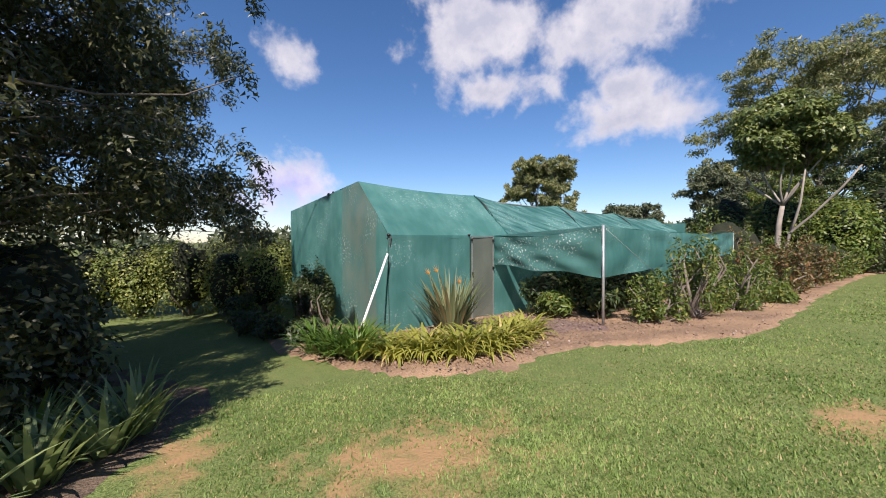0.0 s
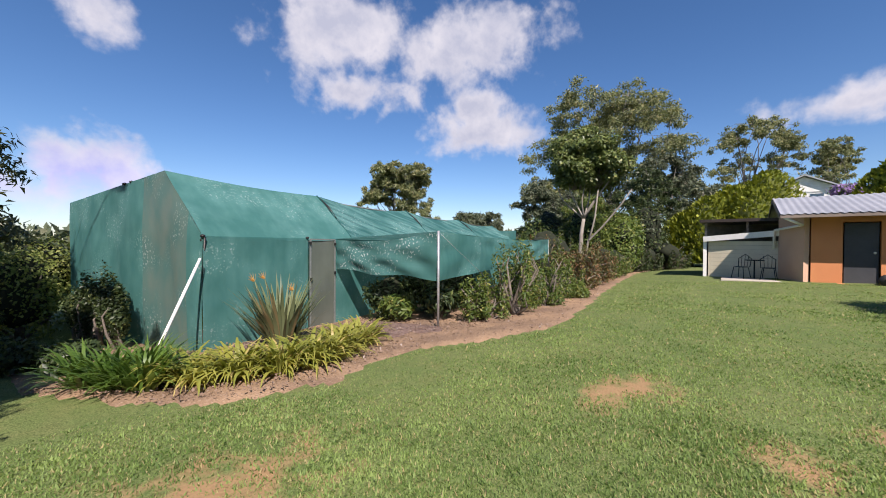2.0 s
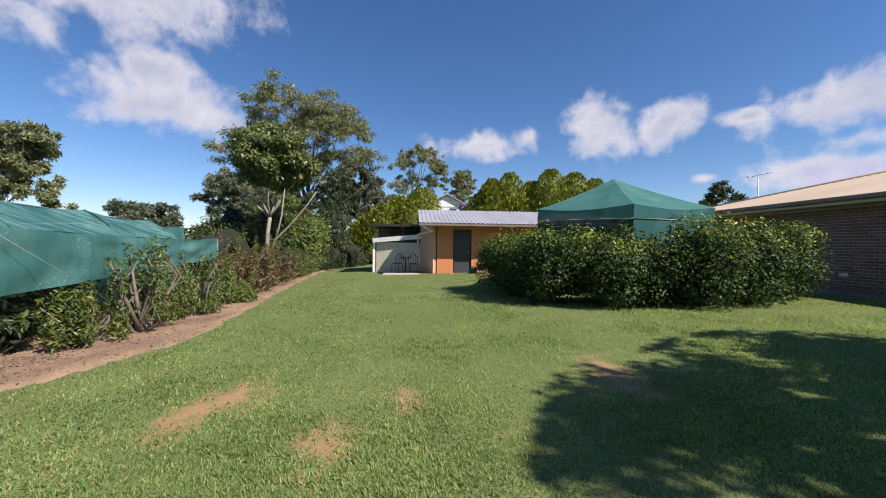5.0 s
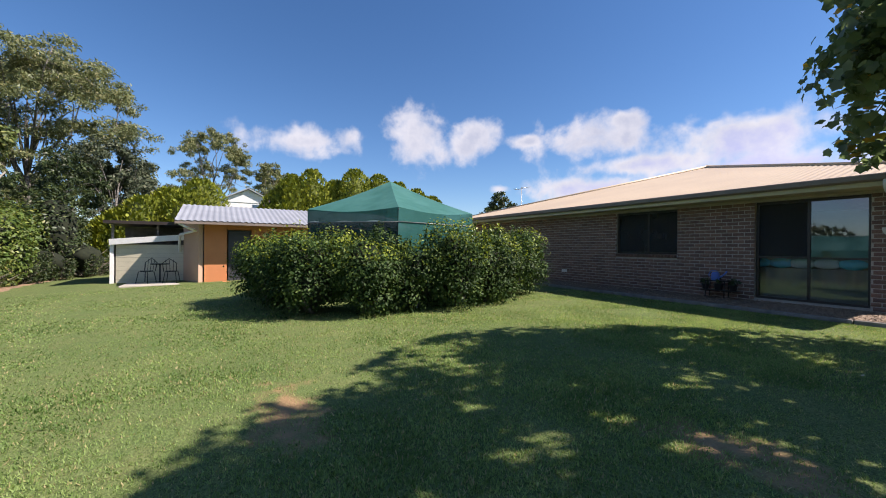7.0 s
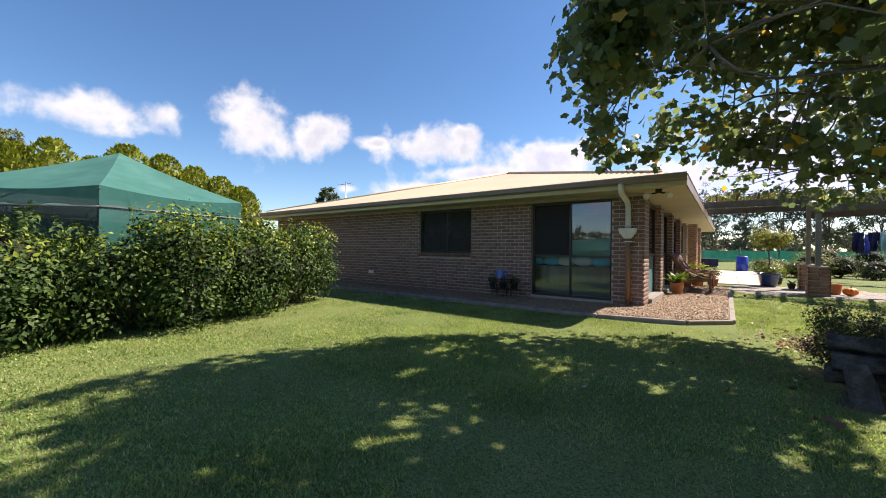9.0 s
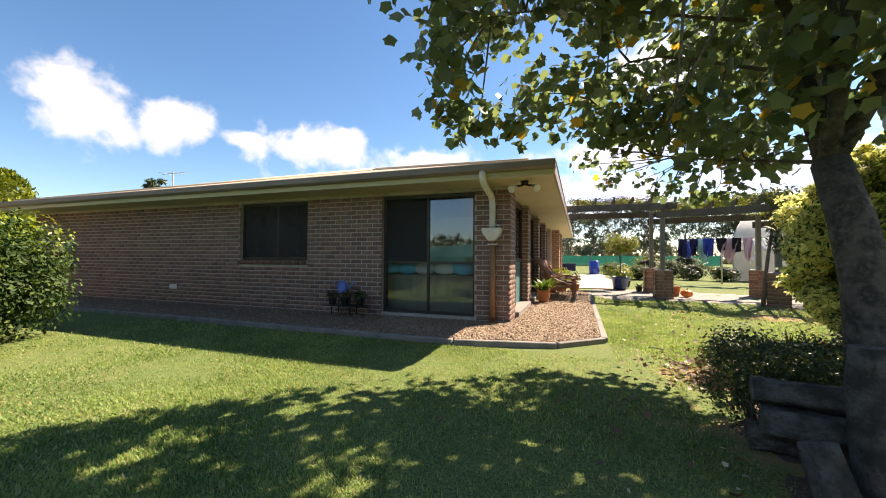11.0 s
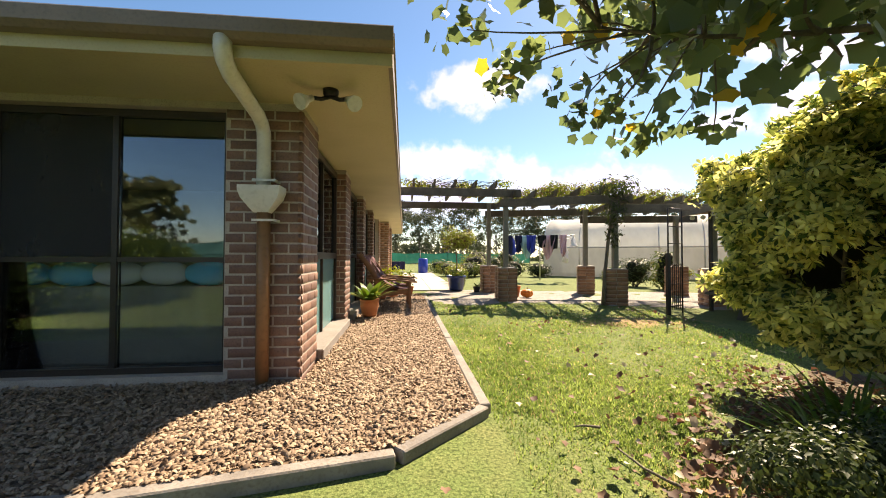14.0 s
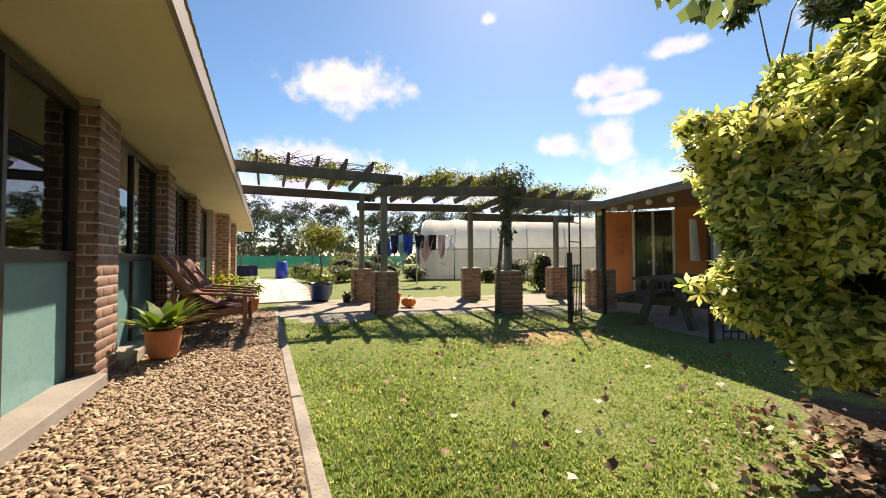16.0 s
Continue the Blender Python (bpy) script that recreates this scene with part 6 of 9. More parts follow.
# back hedge behind the shade house
for i in range(-2, 9):
    x = 2.2 + 1.15 * i
    shrub("hedge_shrub", x, -26.9 - 0.3 * max(i - 1, 0) + 0.5 * min(i, 0) + 0.2 * math.sin(i * 2.1), 1.05, 1.0, (2.3 if i > 0 else 2.65) + 0.15 * math.sin(i * 1.3), 4200, 0.085, "lf_sunny", "tall yellow-green leafy hedge closing the lawn's far side", 382 + i, group="hedge behind the lawn", foot=0.0, lift=0.5)
for x, y, h, seed in ((1.5, -25.4, 2.25, 371), (2.35, -25.75, 2.2, 372)):
    shrub("hedge_shrub", x, y, 0.8, 0.7, h, 3600, 0.08, "lf_sunny", "leafy hedge bush beside the shade house, its foot in shade", seed, group="hedge behind the lawn", foot=0.0, lift=0.5)


# ---- trees ----
def tree(name, base, trunk, clumps, n, size, mt, label, seed, bark="bark", r0=0.25, shape=RHOMB, fork=0.4, category="tree", spread=0.35, lift=0.3, hang=0.0, fill=0.5, keep=None, lean=(0, 0), sub=2):
    """A tree: tapered trunk, limbs into each clump with twigs, a crown of leaves."""
    r = np.random.default_rng(seed)
    x, y, z = base
    o = thing(name, base, label, category)
    top = (x + lean[0], y + lean[1], z + trunk)
    b = Bag()
    mid = (x + lean[0] * 0.4 + 0.1 * r.normal(), y + lean[1] * 0.4 + 0.1 * r.normal(), z + trunk * 0.5)
    b.tube([(x, y, z - 0.15), (x, y, z + 0.12), mid, top], [r0 * 1.45, r0 * 1.08, r0 * 0.85, r0 * 0.7], 12)
    part("trunk", b, bark, o)
    b = Bag()
    for c in clumps:
        t = r.uniform(fork, 1.0)
        a = [mid[i] + (top[i] - mid[i]) * max(0, 2 * t - 1) if t > 0.5 else (x, y, z)[i] + (mid[i] - (x, y, z)[i]) * 2 * t for i in range(3)]
        pts = limb(b, a, c[:3], r0 * 0.42, r0 * 0.1, r, 0.1, 5, 7)
        for _ in range(sub):
            q = pts[int(r.integers(2, 4))]
            e = np.array(c[:3]) + unit(r.normal(size=(1, 3)))[0] * np.array(c[3:6]) * 0.8
            limb(b, q, e, r0 * 0.14, r0 * 0.04, r, 0.12, 4, 5)
    part("branching", b, bark, o)
    if callable(keep) or keep is None:
        foliage("crown", r, clumps, n, size, mt, o, shape, spread=spread, lift=lift, hang=hang, fill=fill, keep=keep)
    return o


def blob_clumps(seed, centre, R, k, size=(0.3, 0.45), flat=0.75, low=-1.0):
    """Clumps spread through an ellipsoid crown."""
    r = np.random.default_rng(seed)
    out = []
    while len(out) < k:
        d = r.normal(size=3)
        d /= np.linalg.norm(d)
        if d[2] < low:
            continue
        q = r.uniform(0.35, 0.8)
        s = r.uniform(*size) * (R[0] + R[1]) / 2
        out.append((centre[0] + d[0] * R[0] * q, centre[1] + d[1] * R[1] * q, centre[2] + d[2] * R[2] * q, s, s, s * flat))
    return out


# dense dark tree over the shady bed
LT = (5.3, -18.1)


def wall_clumps(seed, at, R, z0, z1, k, size):
    """Clumps through a tall skirted crown that narrows at the top."""
    r_ = np.random.default_rng(seed)
    out = []
    for _ in range(k):
        a, q, e = r_.uniform(0, math.tau), math.sqrt(r_.uniform(0.05, 1.0)), r_.random()
        w = R * (1.0 if e < 0.75 else math.sqrt(max(0.05, 1 - ((e - 0.75) / 0.28) ** 2)))
        s = r_.uniform(*size)
        out.append((at[0] + (w - s * 0.5) * q * math.cos(a), at[1] + (w - s * 0.5) * q * math.sin(a), z0 + s * 0.7 + (z1 - z0) * e, s, s, s * 0.85))
    return out


def lets_sun_in(P):
    """True for leaves that leave the lily bed and the gable of the shade house in the sun."""
    s = (P[:, 0] - 0.2) / 0.587
    zg, yg = P[:, 2] - s, P[:, 1] - 0.764 * s
    h = P[:, 2] + 0.75
    gx, gy = P[:, 0] - 0.587 * h, P[:, 1] - 0.764 * h
    edge = np.interp(gy, [-26, -23, -20.3, -18.9, -17.8, -17.2, -16.4], [0.3, 0.6, 1.6, 1.95, 2.3, 3.0, 3.7]) + 0.12 * np.sin(gy * 7) + 0.08 * np.sin(gy * 17)
    sh_ = (P[:, 1] + 26.3) / 0.764
    hx, hz = P[:, 0] - 0.587 * sh_, P[:, 2] - sh_
    hedge = (sh_ > 0) & (hx > 0.4) & (hx < 6.5) & (hz > np.where(hx > 2.7, -1.3, 0.75 + 0.15 * np.sin(hx * 9))) & (hz < 1.9)
    on_ground = zg < -0.7
    on_gable = ~on_ground & (yg < -20.1) & (yg > -26.4)
    return ~hedge & np.where(on_ground, gx > edge, np.where(on_gable, (zg > 2.15) | (zg < -0.35 + 0.2 * np.sin(yg * 9)), yg < -26))


def shade_tree(at, R, z1, k, n, size, seed, label, front):
    o = thing("shade_tree", (*at, ground(*at)), label, "tree")
    zt = ground(*at)
    part("trunk", Bag().tube([(at[0], at[1], zt - 0.1), (at[0] + 0.05, at[1], zt + 1.2), (at[0] - 0.1, at[1] + 0.1, 2.4), (at[0], at[1], z1 - 0.3)], [0.2, 0.15, 0.12, 0.04], 10), "bark", o)
    cl = wall_clumps(seed, at, R, 0.95, z1, k, (0.32, 0.58))
    r = np.random.default_rng(seed + 1)
    # the outer skirt towards the lawn, full from the ground up
    for _ in range(k // 2):
        a, e = r.uniform(*front), r.random()
        q = R - 0.12 + 0.1 * r.normal()
        cl.append((at[0] + q * math.cos(a), at[1] + q * math.sin(a), 1.1 + (z1 - 0.6) * e, 0.3, 0.3, 0.3))
    ok = lets_sun_in(np.array([c[:3] for c in cl]))
    cl = [c for c, good in zip(cl, ok) if good]
    b = Bag()
    for c in cl[::3]:
        limb(b, (at[0], at[1], min(max(c[2] - 0.6, 0.6), z1 - 0.4)), c[:3], 0.018, 0.006, r, 0.08, 5, 5)
    part("branching", b, "bark", o)
    foliage("crown", r, cl, n, size, "lf_left", o, SLIVER, lift=0.2, hang=0.9, fill=0.2, spread=0.5, keep=lets_sun_in)


shade_tree(LT, 3.25, 4.9, 260, 150000, 0.085, 401, "dense dark evergreen tree with drooping small leaves", (0.9, 4.3))
shade_tree((6.2, -22.4), 4.45, 6.2, 300, 110000, 0.115, 405, "tall dark evergreen tree behind the shady bed", (1.6, 4.4))
for i, (x, y, rx, h) in enumerate(((4.75, -16.7, 0.55, 1.0), (5.3, -16.0, 0.8, 1.3), (4.35, -18.0, 0.62, 1.75), (6.5, -16.0, 0.9, 1.5), (4.6, -19.2, 0.8, 2.0), (5.3, -20.8, 1.0, 2.2), (6.6, -19.0, 1.2, 2.2), (6.4, -22.2, 1.2, 2.3), (7.9, -17.6, 1.2, 2.4),
                                   (8.2, -20.5, 1.4, 2.4), (5.0, -17.4, 0.7, 1.7), (5.5, -18.6, 0.9, 2.1), (4.05, -18.3, 0.48, 1.9), (4.6, -19.7, 0.6, 2.1), (4.25, -17.1, 0.4, 1.3))):
    shrub("shrub", x, y, rx, rx, h, 2000, 0.08, "lf_left", "dark low shrub in deep shade below the tree", 410 + i, group="shrubs below the dark tree", foot=0.03, bumps=12)

# broad-leaved tree by the path
PT = (3.0, -2.7)


def crown_floor(x, y):
    """Underside of the broad-leaved crown: high over the lawn, hanging low by the trunk, lifting towards the house side."""
    lo = np.clip(2.36 - 0.45 * np.maximum(x - 0.4, 0), 1.6, 2.36) + np.clip(0.28 * (x - 2.7), 0, 0.6)
    lo = np.where(y < -3.2, np.maximum(lo, 1.9), lo)
    d = np.hypot(x - 1.1, y + 1.6)
    out = y + 1.46 - 0.6 * (x - 1.185)
    lo = np.where(out > 0, np.maximum(lo, 1.15 + 0.74 * d), lo)
    lo = np.where(np.abs(x - 1.1) < 0.5, np.maximum(lo, 2.12), lo)
    side = x < 1.05 + 0.26 * (y + 2.8)
    lo = np.where(side & (y > -2.8), np.maximum(lo, 1.15 + 0.74 * np.hypot(x - 0.9, y + 2.8)), lo)
    lo = np.where((x > 2.3) & (y > -1.9), np.maximum(lo, 1.72 + 0.95 * np.maximum(x - 2.7, 0)), lo)
    return lo + 0.12 * np.sin(x * 5.1 + 1) * np.sin(y * 4.3)


def clear_of_walk(P):
    """True for leaves that keep their distance from the mown walk under the tree."""
    ok = np.ones(len(P), bool)
    for x, y, d in ((1.18, -1.46, 1.4), (1.0, -2.1, 1.5), (0.9, -2.8, 1.75), (0.84, -3.7, 1.9), (0.86, -4.7, 1.9), (1.0, -5.7, 1.9), (1.15, -6.7, 1.9)):
        ok &= np.linalg.norm(P - np.array([x, y, 1.05]), axis=1) > d
    return ok


SPREAD = [(2.2, -1.4), (1.0, -1.7), (0.0, -2.3), (-1.0, -3.25), (-2.1, -4.35), (-2.7, -5.0), (-3.2, -5.9), (-3.55, -7.2), (-3.5, -8.0), (-3.2, -8.7), (-2.65, -9.35), (-2.2, -10.2), (-1.7, -10.8), (-0.4, -11.3), (6.0, -12.5), (9.0, -6.0), (7.0, 0.0)]


def within_spread(P):
    """True for leaves whose shade falls on the ground that the crown shades."""
    h = P[:, 2] + 0.15
    return inside_poly(P[:, 0] - 0.587 * h, P[:, 1] - 0.764 * h, SPREAD)


fleck_rng = np.random.default_rng(77)
FLECKS = np.stack([fleck_rng.uniform(-1.6, 1.4, 34), fleck_rng.uniform(-9.4, -3.6, 34), 0.04 + 0.13 * fleck_rng.random(34) ** 2], 1)


def sun_flecks(P):
    """False for leaves in the gaps of the crown through which the sun reaches the lawn."""
    h = P[:, 2] + 0.2
    sx, sy = P[:, 0] - 0.587 * h, P[:, 1] - 0.764 * h
    ok = np.ones(len(P), bool)
    for fx, fy, fr_ in FLECKS:
        ok &= np.hypot(sx - fx + 0.06 * np.sin(sy * 23 + fx * 9), (sy - fy) * 0.8 + 0.06 * np.sin(sx * 19 + fy * 7)) > fr_
    return ok


plane = thing("broad_leaved_tree", (*PT, ground(*PT)), "spreading broad-leaved tree with lobed leaves starting to yellow", "tree")
zt = ground(*PT)
part("trunk", Bag().tube([(2.93, -3.1, zt - 0.1), (2.92, -3.1, zt + 0.12), (2.88, -3.08, 0.5), (2.88, -3.02, 0.95), (2.88, -2.88, 1.4), (2.88, -2.66, 1.85)], [0.24, 0.17, 0.14, 0.13, 0.125, 0.115], 16), "bark_shade", plane)
r = np.random.default_rng(422)
FORK = (2.86, -2.66, 1.82)
nodes = []
b = Bag()
for e, ra in (((2.35, -1.95, 4.3), 0.065), ((3.5, -1.15, 3.9), 0.07), ((3.2, -2.9, 5.2), 0.06), ((4.7, -1.3, 4.4), 0.07), ((4.2, -3.5, 4.6), 0.08), ((2.3, -3.7, 4.1), 0.065)):
    pts = limb(b, FORK, e, ra, 0.03, r, 0.05, 7, 9)
    nodes += pts[1:]
part("bough", b, "bark_shade", plane, "grey-brown forked boughs")
b = Bag()
for st_, e in (((2.75, -2.0, 2.9), (1.2, -1.35, 3.1)), ((3.1, -2.0, 2.0), (1.95, -1.25, 2.35)), ((2.6, -2.0, 3.4), (0.2, -2.4, 3.7)), ((2.7, -2.9, 3.0), (1.2, -4.6, 2.9)), ((3.3, -1.95, 2.6), (3.3, -0.6, 3.6)), ((2.5, -3.2, 3.5), (0.3, -3.6, 4.0))):
    nodes += limb(b, st_, e, 0.02, 0.008, r, 0.08, 7, 6)[1:]
pclumps = []
while len(pclumps) < 160:
    d = r.normal(size=3)
    d /= np.linalg.norm(d)
    q = r.uniform(0.3, 0.93)
    s = r.uniform(0.38, 0.72)
    c = (2.85 + d[0] * 3.5 * q, -2.75 + d[1] * 3.5 * q, 4.95 + d[2] * 4.2 * q)
    if c[2] > 6.4 and r.random() < 0.4:
        continue
    if c[2] > float(crown_floor(np.array(c[0]), np.array(c[1]))) + 0.1:
        pclumps.append((*c, s, s, s * 0.7))
# clumps beyond x 3.4, y -2.4 are added out of sight to shade the bed
for x, y, z, s in ((2.0, -1.25, 1.85, 0.34), (2.7, -1.4, 2.15, 0.36), (4.3, -3.0, 3.2, 0.5), (4.1, -3.4, 2.5, 0.4), (3.9, -3.9, 2.4, 0.4), (4.3, -3.7, 3.2, 0.45), (4.4, -4.0, 3.8, 0.5), (4.6, -3.4, 3.6, 0.5), (4.0, -3.6, 2.9, 0.45), (4.9, -2.6, 4.0, 0.5), (3.6, -4.0, 2.6, 0.4), (4.4, -2.4, 2.8, 0.45), (3.4, -4.6, 2.9, 0.4), (3.0, -1.1, 2.5, 0.36), (3.45, -1.25, 2.7, 0.4), (2.6, -1.1, 2.45, 0.32), (3.0, -1.65, 2.1, 0.36), (3.5, -1.9, 2.3, 0.4), (2.6, -1.8, 2.25, 0.36), (4.0, -1.5, 2.9, 0.42), (1.7, -1.5, 2.75, 0.36), (3.2, -1.5, 2.3, 0.4), (2.2, -1.3, 2.6, 0.36), (2.9, -1.7, 2.0, 0.34), (3.7, -1.4, 2.7, 0.4), (3.1, -0.6, 2.6, 0.3), (2.5, -0.75, 2.45, 0.3), (1.4, -1.7, 2.25, 0.4), (2.2, -1.6, 2.2, 0.4), (1.0, -1.9, 2.45, 0.4), (0.5, -2.0, 2.65, 0.4), (0.0, -2.2, 2.65, 0.4), (-0.25, -2.5, 2.75, 0.36),
                   (-0.05, -3.0, 3.0, 0.42), (-0.15, -2.6, 3.6, 0.42), (1.6, -5.2, 2.3, 0.42), (2.2, -5.3, 2.4, 0.45), (1.0, -4.6, 2.7, 0.45), (1.9, -2.3, 2.3, 0.4), (1.2, -2.6, 2.6, 0.45), (2.7, -4.6, 2.35, 0.45), (0.05, -2.7, 4.2, 0.5), (0.15, -3.2, 4.8, 0.5), (0.3, -2.4, 5.0, 0.5), (0.2, -3.6, 4.0, 0.5), (1.5, -1.5, 2.6, 0.4), (1.9, -1.7, 2.7, 0.4), (2.4, -1.4, 2.5, 0.4)):
    pclumps.append((x, y, z, s, s, s * 0.75))
# unseen clumps, added to make the south side taller and lengthen its shadow
for k in range(16):
    pclumps.append((2.1 + 0.55 * (k % 4) + r.uniform(-0.2, 0.2), -5.5 + 0.45 * (k // 4) + r.uniform(-0.2, 0.2), 6.0 + 0.5 * (k % 4) + r.uniform(-0.3, 0.4), 0.62, 0.62, 0.45))
nd = np.array(nodes)
for c in pclumps:
    near = nd[np.argmin(((nd - np.array(c[:3])) ** 2).sum(1))]
    limb(b, near, c[:3], 0.014, 0.005, r, 0.08, 4, 4)
part("branching", b, "bark", plane, "thin dark branches")
foliage("crown", r, pclumps, 42000, 0.106, "lf_plane", plane, LOBED, spread=0.6, lift=0.25, hang=0.8, fill=0.1, keep=lambda P: clear_of_walk(P) & within_spread(P) & sun_flecks(P) & ((P[:, 2] < 5.0) | (np.sin(P[:, 0] * 811 + P[:, 1] * 431) > -0.4)) & (P[:, 2] > crown_floor(P[:, 0], P[:, 1])) & ((P[:, 2] > 3.3) | (P[:, 1] < -2.3) | (P[:, 0] < 0.9) | (np.sin(P[:, 0] * 917 + P[:, 1] * 613) > -0.25)) & ((P[:, 0] < 2.1) | (P[:, 2] > 3.4) | (np.sin(P[:, 0] * 713 + P[:, 2] * 517) > -0.15)))
low = [(1.9, -0.95, 2.15), (1.45, -1.1, 2.12), (1.65, -1.0, 2.32), (2.45, -0.82, 1.88), (2.62, -0.98, 1.92), (2.2, -0.88, 2.05), (1.2, -1.15, 2.35), (2.75, -1.12, 1.82), (2.3, -1.0, 2.25), (1.95, -1.1, 2.45), (2.0, -0.85, 1.98)]
b = Bag()
for c in low:
    limb(b, (2.5 - 0.4 * (2.5 - c[0]), -1.3, 2.3), c, 0.008, 0.003, r, 0.08, 5, 5)
part("twig", b, "bark", plane, "thin hanging twigs")
foliage("spray", r, [(*c, 0.2, 0.2, 0.13) for c in low], 250, 0.07, "lf_plane", plane, LOBED, "low hanging spray of lobed leaves", spread=0.6, lift=0.25, hang=0.8, fill=0.1)

# near tree with white slanting stems, dense crown
WT = (-18.3, -19.4)
wz = ground(*WT)
wc = blob_clumps(431, (-18.6, -19.55, 5.45), (2.35, 2.4, 1.9), 84, (0.2, 0.3), 0.62)
pale = thing("pale_stemmed_tree", (*WT, wz), "dense dark green tree with pale slanting stems", "tree")
TF = (WT[0], WT[1] - 0.22, 2.4)
part("trunk", Bag().tube([(WT[0], WT[1] - 0.35, wz - 0.1), (WT[0] + 0.03, WT[1] - 0.36, 0.8), (WT[0], WT[1] - 0.34, 1.6), TF], [0.14, 0.11, 0.1, 0.085], 10), "bark_white", pale, "pale grey trunk")
r = np.random.default_rng(432)
b = Bag()
for e in ((-18.4, -18.6, 4.0), (-18.2, -20.4, 4.1), (-18.9, -19.5, 4.6), (-18.1, -19.3, 4.9), (-18.3, -21.0, 4.5), (-18.3, -18.0, 4.7)):
    limb(b, TF, e, 0.05, 0.02, r, 0.08, 6, 7)
part("bough", b, "bark_white", pale, "pale forking boughs")
b = Bag()
for c in wc[::3]:
    limb(b, (WT[0] - 0.1, WT[1] - 0.2 + 0.5 * (c[1] + 19.55), 4.0), c[:3], 0.035, 0.012, r, 0.08, 5, 6)
part("branching", b, "bark", pale)
for pts, rad in (([(-18.2, -19.35, wz), (-18.1, -19.4, 0.7), (-18.1, -19.3, 1.25), (-18.1, -18.6, 1.95), (-18.1, -17.75, 3.0), (-18.1, -17.25, 3.75)], [0.06, 0.06, 0.055, 0.045, 0.04, 0.025]),
                 ([(-18.1, -19.3, 1.2), (-18.15, -19.12, 1.9), (-18.1, -18.98, 2.5), (-18.15, -18.85, 3.9)], [0.06, 0.05, 0.045, 0.03])):
    part("stem", Bag().tube(pts, rad, 9), "bark_white", pale, "bare white slanting stem")
foliage("crown", r, wc, 46000, 0.165, "lf_pale_tree", pale, RHOMB, lift=0.55, fill=0.2)
part("twig_mass", Bag().ball((-18.6, -19.55, 5.5), (1.0, 1.1, 0.7), 3, 0.4), "core", pale, "dark core in place of the inner shade")

for i, (x, y, rx, h, mt) in enumerate(((-21.3, -20.6, 1.5, 4.4, "lf_mid"), (-20.6, -22.6, 1.5, 4.6, "lf_dark"), (-22.8, -18.9, 1.4, 3.9, "lf_mid"), (-18.8, -22.4, 1.3, 3.6, "lf_mid"), (-24.2, -17.6, 1.4, 4.6, "lf_dark"), (-20.4, -18.2, 1.1, 3.2, "lf_bright"))):
    shrub("tall_shrub", x, y, rx, rx, h, 5200, 0.15, mt, "tall loose green shrub in the thicket behind the pale-stemmed tree", 433 + 20 * i, group="thicket shrubs", bumps=22, lift=0.5, foot=0.05)


def gum(x, y, z, h, w, seed, k, n, size, mt, label, flat=0.85, low=0.22, pad=0.09):
    """A gum: bare forking limbs that end in flat, ragged pads of leaves, with sky between them."""
    r = np.random.default_rng(seed)
    o = thing("gum_tree", (x, y, z), label, "tree")
    top = (x + r.normal() * 0.04 * h, y + r.normal() * 0.04 * h, z + h * 0.62)
    r0 = h * 0.011
    part("trunk", Bag().tube([(x, y, z - 0.2), (x + r.normal() * 0.1, y, z + h * 0.25), top], [r0 * 1.3, r0, r0 * 0.5], 8), "bark_pale", o)
    cl = []
    b = Bag()
    for i in range(max(7, k // 3)):
        a, q, e = r.uniform(0, math.tau), math.sqrt(r.uniform(0.02, 1)), low + (1 - low) * r.random() ** 0.55
        ww = w * (0.45 + 0.55 * math.sin(math.pi * min(1.0, 0.2 + e * 0.66)))
        c = np.array((x + ww * q * math.cos(a) * 0.82, y + ww * q * math.sin(a) * 0.82, z + h * e - 0.05 * h * (0.4 + q * q)))
        t = min(0.95, max(0.15, e - 0.3))
        limb(b, (x + (top[0] - x) * t, y + (top[1] - y) * t, z + h * 0.62 * t), c, r0 * 0.4, r0 * 0.12, r, 0.09, 5, 5)
        for j in range(int(r.integers(8, 14))):
            p = c + r.normal(size=3) * np.array((0.16, 0.16, pad)) * w
            p[2] -= 0.05 * w * np.hypot(p[0] - c[0], p[1] - c[1]) / (0.13 * w)
            if j % 2 == 0:
                limb(b, c - np.array((0, 0, 0.05 * w)), p, r0 * 0.13, r0 * 0.05, r, 0.1, 3, 4)
            s = w * r.uniform(0.05, 0.1)
            cl.append((*p, s * r.uniform(0.8, 1.4), s * r.uniform(0.8, 1.4), s * flat * r.uniform(0.65, 1.0)))
    part("branching", b, "bark_pale", o)
    foliage("crown", r, cl, int(n * 1.4), size * 0.92, mt, o, SLIVER, lift=0.5, hang=0.5, fill=0.2, spread=0.8)
    return o


gum(-43.8, -24.6, -0.7, 20.5, 9.6, 441, 130, 42000, 0.36, "lf_gum", "tall spreading gum tree with airy clumps", 0.6, 0.32, 0.055)
gum(-36.0, -27.5, -0.8, 9.0, 5.0, 442, 70, 20000, 0.32, "lf_gum", "mid-height grey-green gum tree")
gum(-40.0, -18.5, -0.7, 10.5, 4.8, 443, 90, 20000, 0.34, "lf_far", "dark gum tree behind the garden")
gum(-58.0, -11.2, -0.5, 18.0, 5.6, 444, 60, 15000, 0.32, "lf_gum", "distant open gum tree", 0.7, 0.55)
gum(-57.0, -4.6, -0.5, 14.0, 4.4, 445, 40, 10000, 0.32, "lf_gum", "distant small gum tree with flat top", 0.7, 0.6)
gum(-29.8, -44.6, -1.0, 11.5, 4.3, 446, 90, 32000, 0.36, "lf_gum", "rounded gum tree behind the shade house", 0.9, 0.4, 0.14)
